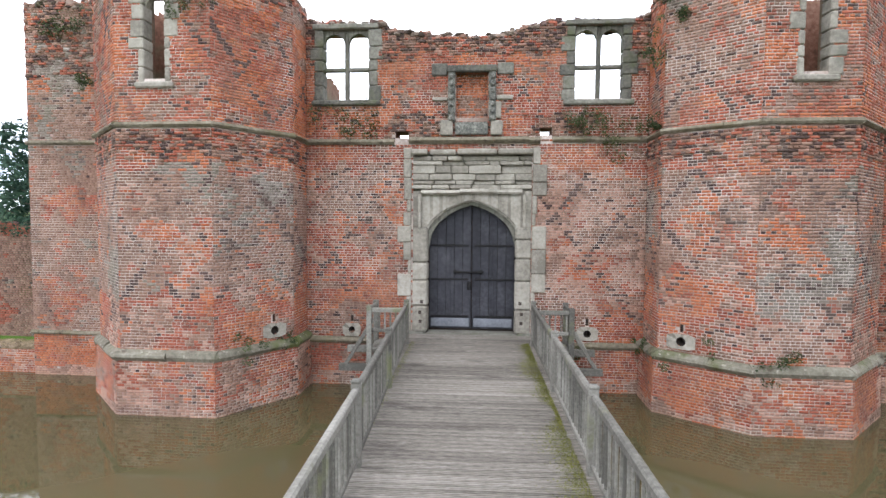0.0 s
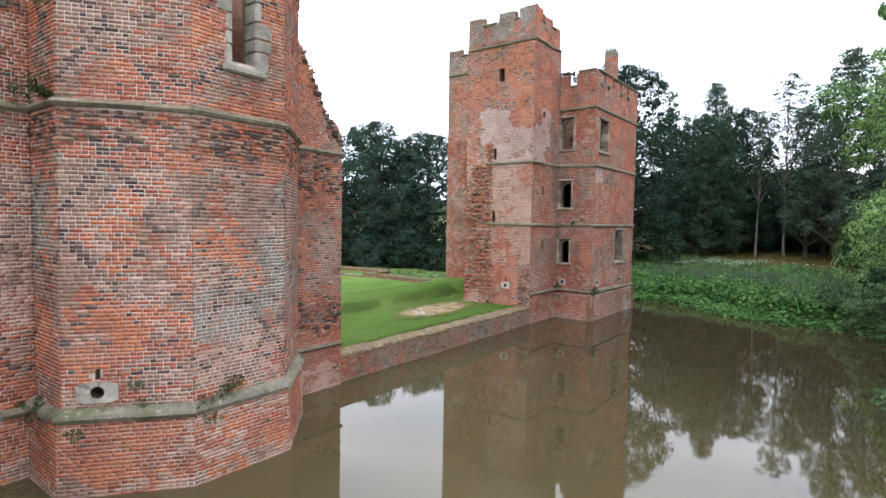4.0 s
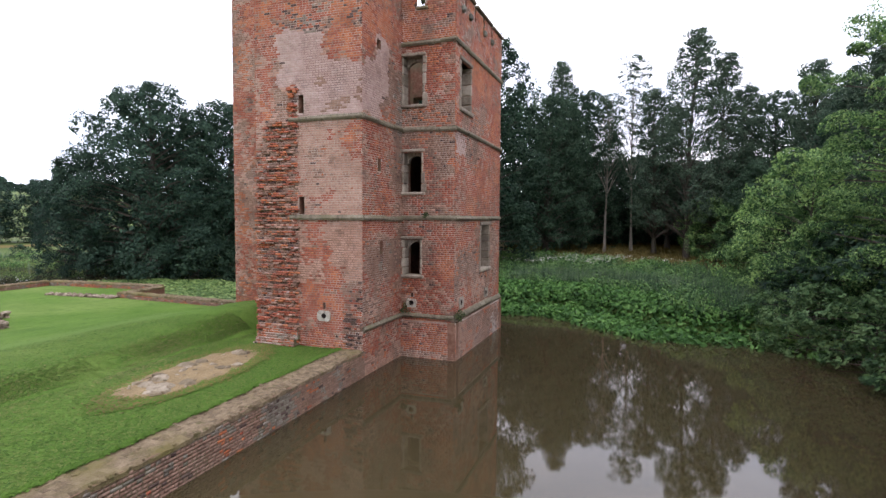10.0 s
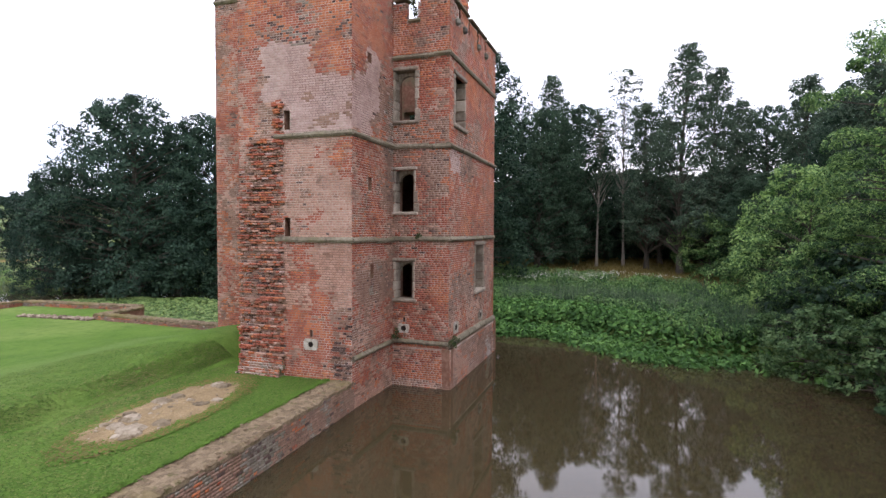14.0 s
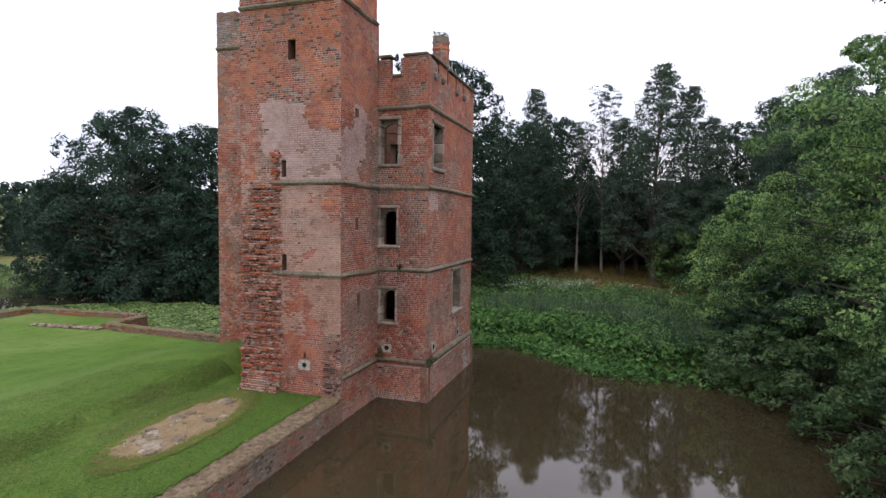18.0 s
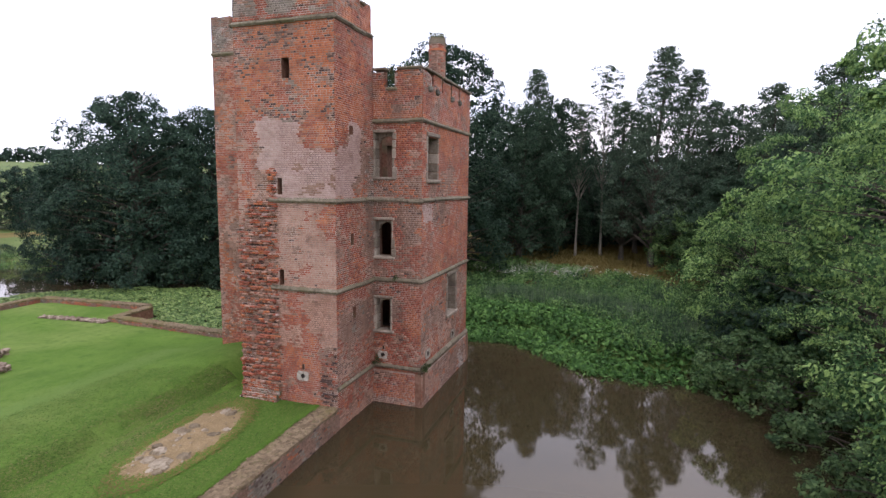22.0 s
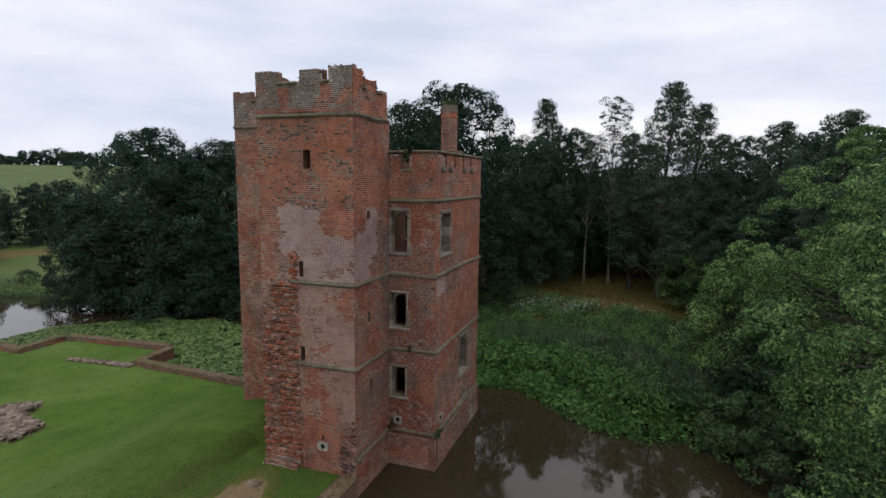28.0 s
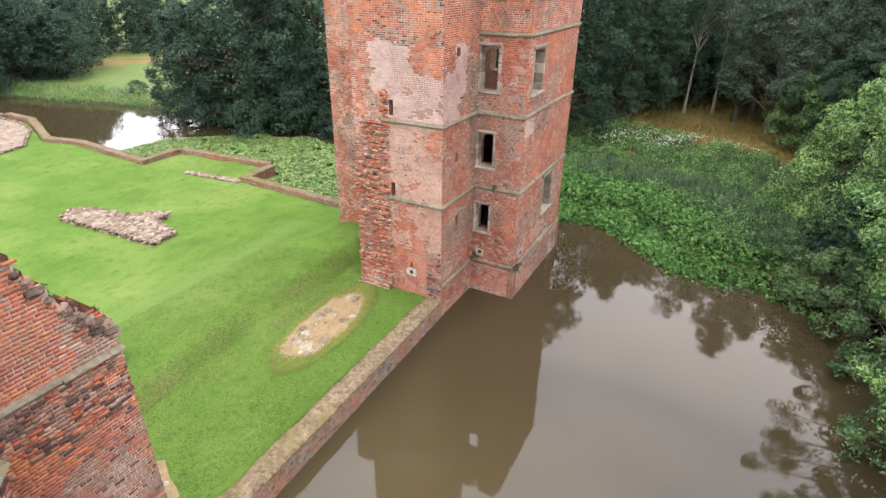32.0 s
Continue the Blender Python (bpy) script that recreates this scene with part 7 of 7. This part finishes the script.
def rubble_block(name, label, poly, height, count, seed, base_z):
    """The stump of a wall: a core with loose flat stones bedded over it."""
    rg = random.Random(seed)
    cx, cy = sum(p[0] for p in poly) / len(poly), sum(p[1] for p in poly) / len(poly)
    root = thing(name, label, "footing", at=(cx, cy, base_z))
    b = Build()
    b.prism([(cx + (x - cx) * 0.95, cy + (y - cy) * 0.95) for x, y in poly], base_z - 0.3, base_z + height * 0.75)
    part("core", b, RUBBLE, root)
    b = Build()
    done = 0
    while done < count:
        x, y = rg.uniform(min(p[0] for p in poly), max(p[0] for p in poly)), rg.uniform(min(p[1] for p in poly), max(p[1] for p in poly))
        if inside(x, y, poly):
            pebble(b, (x, y, base_z + height * rg.uniform(0.72, 0.84)), rg.uniform(0.06, 0.18), rg, 0, 0.3)
            done += 1
    for (ax, ay), (bx, by) in zip(poly, poly[1:] + poly[:1]):
        n = int(math.hypot(bx - ax, by - ay) / 0.3)
        for i in range(n):
            for lv in (0.1, 0.5, 0.85):
                t = (i + rg.random()) / n
                pebble(b, (ax + (bx - ax) * t, ay + (by - ay) * t, base_z + height * lv), rg.uniform(0.08, 0.14), rg)
    tagged(part("rubble", b, RUBBLE, root, "bedded flint and rubble"), kind="stuff")
    return root


rubble_block("ruined_footing", "low flat stump of a pale flint rubble wall on the lawn", [(24.2, 39.1), (25.3, 39.8), (26.0, 39.0), (26.3, 36.9), (26.5, 35.9), (27.6, 35.1), (27.8, 34.2), (26.8, 33.8), (26.5, 33.4), (26.2, 31.6), (24.6, 31.4), (24.5, 34.8)], 0.3, 650, 7, lawn_z(25, 34) - 0.02)
rubble_block("ruined_footing", "low stump of a rubble wall near the gatehouse", [(14.5, 24.2), (16.0, 24.6), (17.6, 23.6), (17.2, 22.8), (15.0, 23.0)], 0.4, 90, 8, lawn_z(16, 23.7))
rubble_block("ruined_footing", "flat rubble platform at the corner of the north range", [(28.0, 55.5), (31.5, 56.6), (32.6, 58.5), (34.6, 61.5), (35.4, 65), (35.4, 68.5), (26, 68.5), (23, 60)], 0.16, 420, 9, lawn_z(31, 62))
rubble_block("buried_footing", "row of buried footing stones in the turf", [(33.9, 35.1), (34.35, 35.1), (34.1, 38.1), (33.7, 40.1), (33.45, 40.0), (33.7, 37.6)], 0.1, 60, 10, lawn_z(33.9, 37))

# growth on the walls
rng = np.random.default_rng(15)


weeds = []
for x, y, z, r, c in ((-4.0, 14.8, 8.15, 0.5, 60), (-3.2, 14.8, 7.75, 0.3, 40), (3.5, 14.8, 7.8, 0.5, 60), (4.3, 14.8, 7.62, 0.45, 50), (3.1, 14.8, 8.1, 0.35, 40), (5.0, 13.7, 7.7, 0.25, 40), (-12.7, 14.8, 10.9, 0.4, 50), (-12.3, 14.8, 9.4, 0.2, 30), (-7.0, 11.75, 10.4, 0.3, 40), (5.4, 13.1, 10.3, 0.22, 30), (2.7, 14.6, 1.1, 0.3, 40), (30.2, 13.0, 1.75, 0.18, 25), (29.9, 15.1, 1.75, 0.2, 25), (29.9, 14.3, 5.35, 0.1, 12), (30.2, 14.6, 13.5, 0.2, 40), (11.5, 15.3, 10.0, 0.18, 25), (12.2, 15.3, 9.0, 0.2, 25), (12.9, 15.4, 8.0, 0.2, 25), (13.2, 15.2, 7.7, 0.12, 20), (11.0, 15.3, 10.7, 0.3, 40), (12.4, 15.4, 8.7, 0.25, 35), (5.15, 13.5, 9.6, 0.35, 45), (5.3, 13.2, 11.0, 0.3, 40), (6.0, 12.75, 1.68, 0.3, 45), (7.3, 12.0, 1.66, 0.35, 45), (5.05, 14.2, 1.6, 0.2, 30), (-6.0, 12.25, 1.68, 0.3, 40), (-5.2, 13.5, 1.66, 0.25, 30), (-12.6, 14.8, 11.2, 0.5, 60), (-8.0, 11.7, 11.2, 0.4, 40)):
    cs = np.array([[x, y, z]]) + rng.normal(size=(9, 3)) * np.array([r, 0.05, r * 0.6])
    weeds.append(leaves_around(cs, np.full(9, r * 0.5), int(c * 1.6), 0.03, rng, 0.9))
tagged(new("wall_weeds", quads_mesh("wall_weeds", np.concatenate(weeds), [LEAF_WEED])), "tufts of green weeds growing from brick joints", "weeds", kind="stuff")

# the ruined corner beyond the left curtain
ruin = thing("ruined_wall", "overgrown stump of a brick wall on the lawn", "ruined wall", at=(-20, 17, 1.0))
brick_wall(ruin, (-26, 16.45), (-15.2, 16.45), 0.8, lerp_profile([(0, 4.9), (5, 5.2), (10.8, 4.7)]), 0.9, make_style(402, [2.5, 0.2, 2.0, 0.1, 7, 0.0, 4], worn=0.4, rough=0.03, blotch=0.0), seed=402, ragged=0.3, name="wall", wall_mat=MORTAR_DARK)
part("ivy", quads_mesh("ivy", leaves_around(np.stack([np.linspace(-26, -15.4, 26), np.full(26, 16.6), 4.9 + 0.2 * np.sin(np.arange(26))], axis=1), np.full(26, 0.5), 160, 0.06, rng), [LEAF_MID]), None, ruin)

# rough grass on the scarp and along the wall's inner edge
n = 21000
gx = rng.uniform(13.5, 27.6, n)
gy = 20.5 + 0.35 * np.sin(gx * 0.35) + rng.normal(size=n) * 0.42
keep = np.sin(gx * 1.7 + 2 * np.sin(gy * 2.3)) + np.sin(gx * 0.6 - gy * 1.9) > -2.0 + 2.6 * rng.random(n)
gx, gy = gx[keep], gy[keep]
dry = np.sin(gx * 0.9 + 1.4 * np.sin(gy * 1.7)) + 0.6 * np.sin(gx * 2.7 - gy) > 0.3 + 1.1 * rng.normal(size=len(gx))
spots = np.stack([gx, gy, lawn_height(gx, gy) - 0.01], axis=1)
q = leaves_around(spots + np.array([0, 0, 0.014]), np.full(len(spots), 0.015), 2, 0.038, rng, 0.3, flat=12.0)
tagged(new("rough_grass", quads_mesh("rough_grass", q, [SCARP, THATCH], dry.repeat(2))), "longer rough and matted dry grass on the lawn's scarp", "grass", kind="stuff")
n = 7000
gx = rng.uniform(13.5, 26.8, n)
gy = 15.86 + 0.02 * (gx - 13.3) + rng.normal(size=n) * 0.05 + 0.02 * np.sin(gx * 2.3) + 0.015 * np.sin(gx * 5.1)
spots = np.stack([gx, gy, np.full(n, 0.9)], axis=1)
q = leaves_around(spots + np.array([0, 0, 0.03]), np.full(n, 0.03), 2, 0.035, rng, 0.5, flat=4.0)
tagged(new("edge_grass", quads_mesh("edge_grass", q, [LAWN])), "ragged turf edge along the wall top", "grass", kind="stuff")
n = 42000
gx, gy = rng.uniform(13.5, 27, n), 16.1 + 9.5 * rng.random(n) ** 1.4
keep = ((gx - 23.15) / 3.0) ** 2 + ((gy - 18.55 - 0.09 * (gx - 23.15)) / 1.2) ** 2 > 1
gx, gy = gx[keep], gy[keep]
q = leaves_around(np.stack([gx, gy, lawn_height(gx, gy) + 0.012], axis=1), np.full(len(gx), 0.01), 1, 0.03, rng, 0.3, flat=6.0)
tagged(new("lawn_tufts", quads_mesh("lawn_tufts", q, [SCARP])), "clover and coarse tufts in the mown grass", "grass", kind="stuff")

# moss along the bridge's edge
n = 22000
my = -1.0 - 15.5 * rng.random(n) ** 1.1
mx = 1.64 - np.abs(rng.normal(size=n)) * 0.19 * (0.75 + 0.4 * np.sin(my * 1.3) + 0.3 * np.sin(my * 3.1))
left = rng.random(n) < 0.1
mx = np.where(left, -1.63 + np.abs(rng.normal(size=n)) * 0.06, mx)
q = leaves_around(np.stack([mx, my, np.full(n, 1.686)], axis=1), np.full(n, 0.008), 1, 0.013, rng, 0.5, flat=1.5)
tagged(part("moss", quads_mesh("moss", q, [MOSS]), None, bridge, "yellow-green moss along the deck's edge"), kind="stuff")

# pale worn line across the lawn
n = 6000
t = rng.random(n)
gx = 12.5 + 18.0 * t
gy = 26.3 - 0.55 * (gx - 17) / 7 + 1.1 * np.clip((gx - 24) / 7, 0, 1) + rng.normal(size=n) * 0.42
spots = np.stack([gx, gy, lawn_height(gx, gy) - 0.005], axis=1)
STRAW = surface("worn_grass", [(0.3, (0.088, 0.162, 0.036)), (0.7, (0.128, 0.2, 0.053))], 1, 8, bump=0, spec=0.05)
q = leaves_around(spots + np.array([0, 0, 0.012]), np.full(n, 0.01), 1, 0.07, rng, 0.3, flat=25.0)
tagged(new("worn_grass", quads_mesh("worn_grass", q, [STRAW])), "pale worn line in the mown grass", "grass", kind="stuff")


# turf that grows in over the rim of the bare oval
n = 9000
a = rng.random(n) * 2 * math.pi
k = 1 + rng.normal(size=n) * 0.1
gx, gy = 23.15 + 2.92 * k * np.cos(a), 18.55 + 1.08 * k * np.sin(a) + 0.09 * (2.92 * k * np.cos(a))
spots = np.stack([gx, gy, lawn_height(gx, gy) + 0.03], axis=1)
q = leaves_around(spots, np.full(n, 0.02), 1, 0.045, rng, 0.4, flat=16.0)
tagged(new("rim_grass", quads_mesh("rim_grass", q, [LAWN, MEADOW], rng.random(n) < 0.45)), "short turf and dry grass along the rim of the bare earth", "grass", kind="stuff")

# weeds on the chimney's mouth
q = leaves_around(np.stack([CX + rng.uniform(-0.36, 0.36, 60), CY + rng.uniform(-0.36, 0.36, 60), np.full(60, 16.42)], axis=1), np.full(60, 0.1), 5, 0.05, rng, 1.4)
tagged(part("weeds", quads_mesh("weeds", q, [LEAF_WEED]), None, tower, "weeds growing on the chimney's mouth"), kind="stuff")
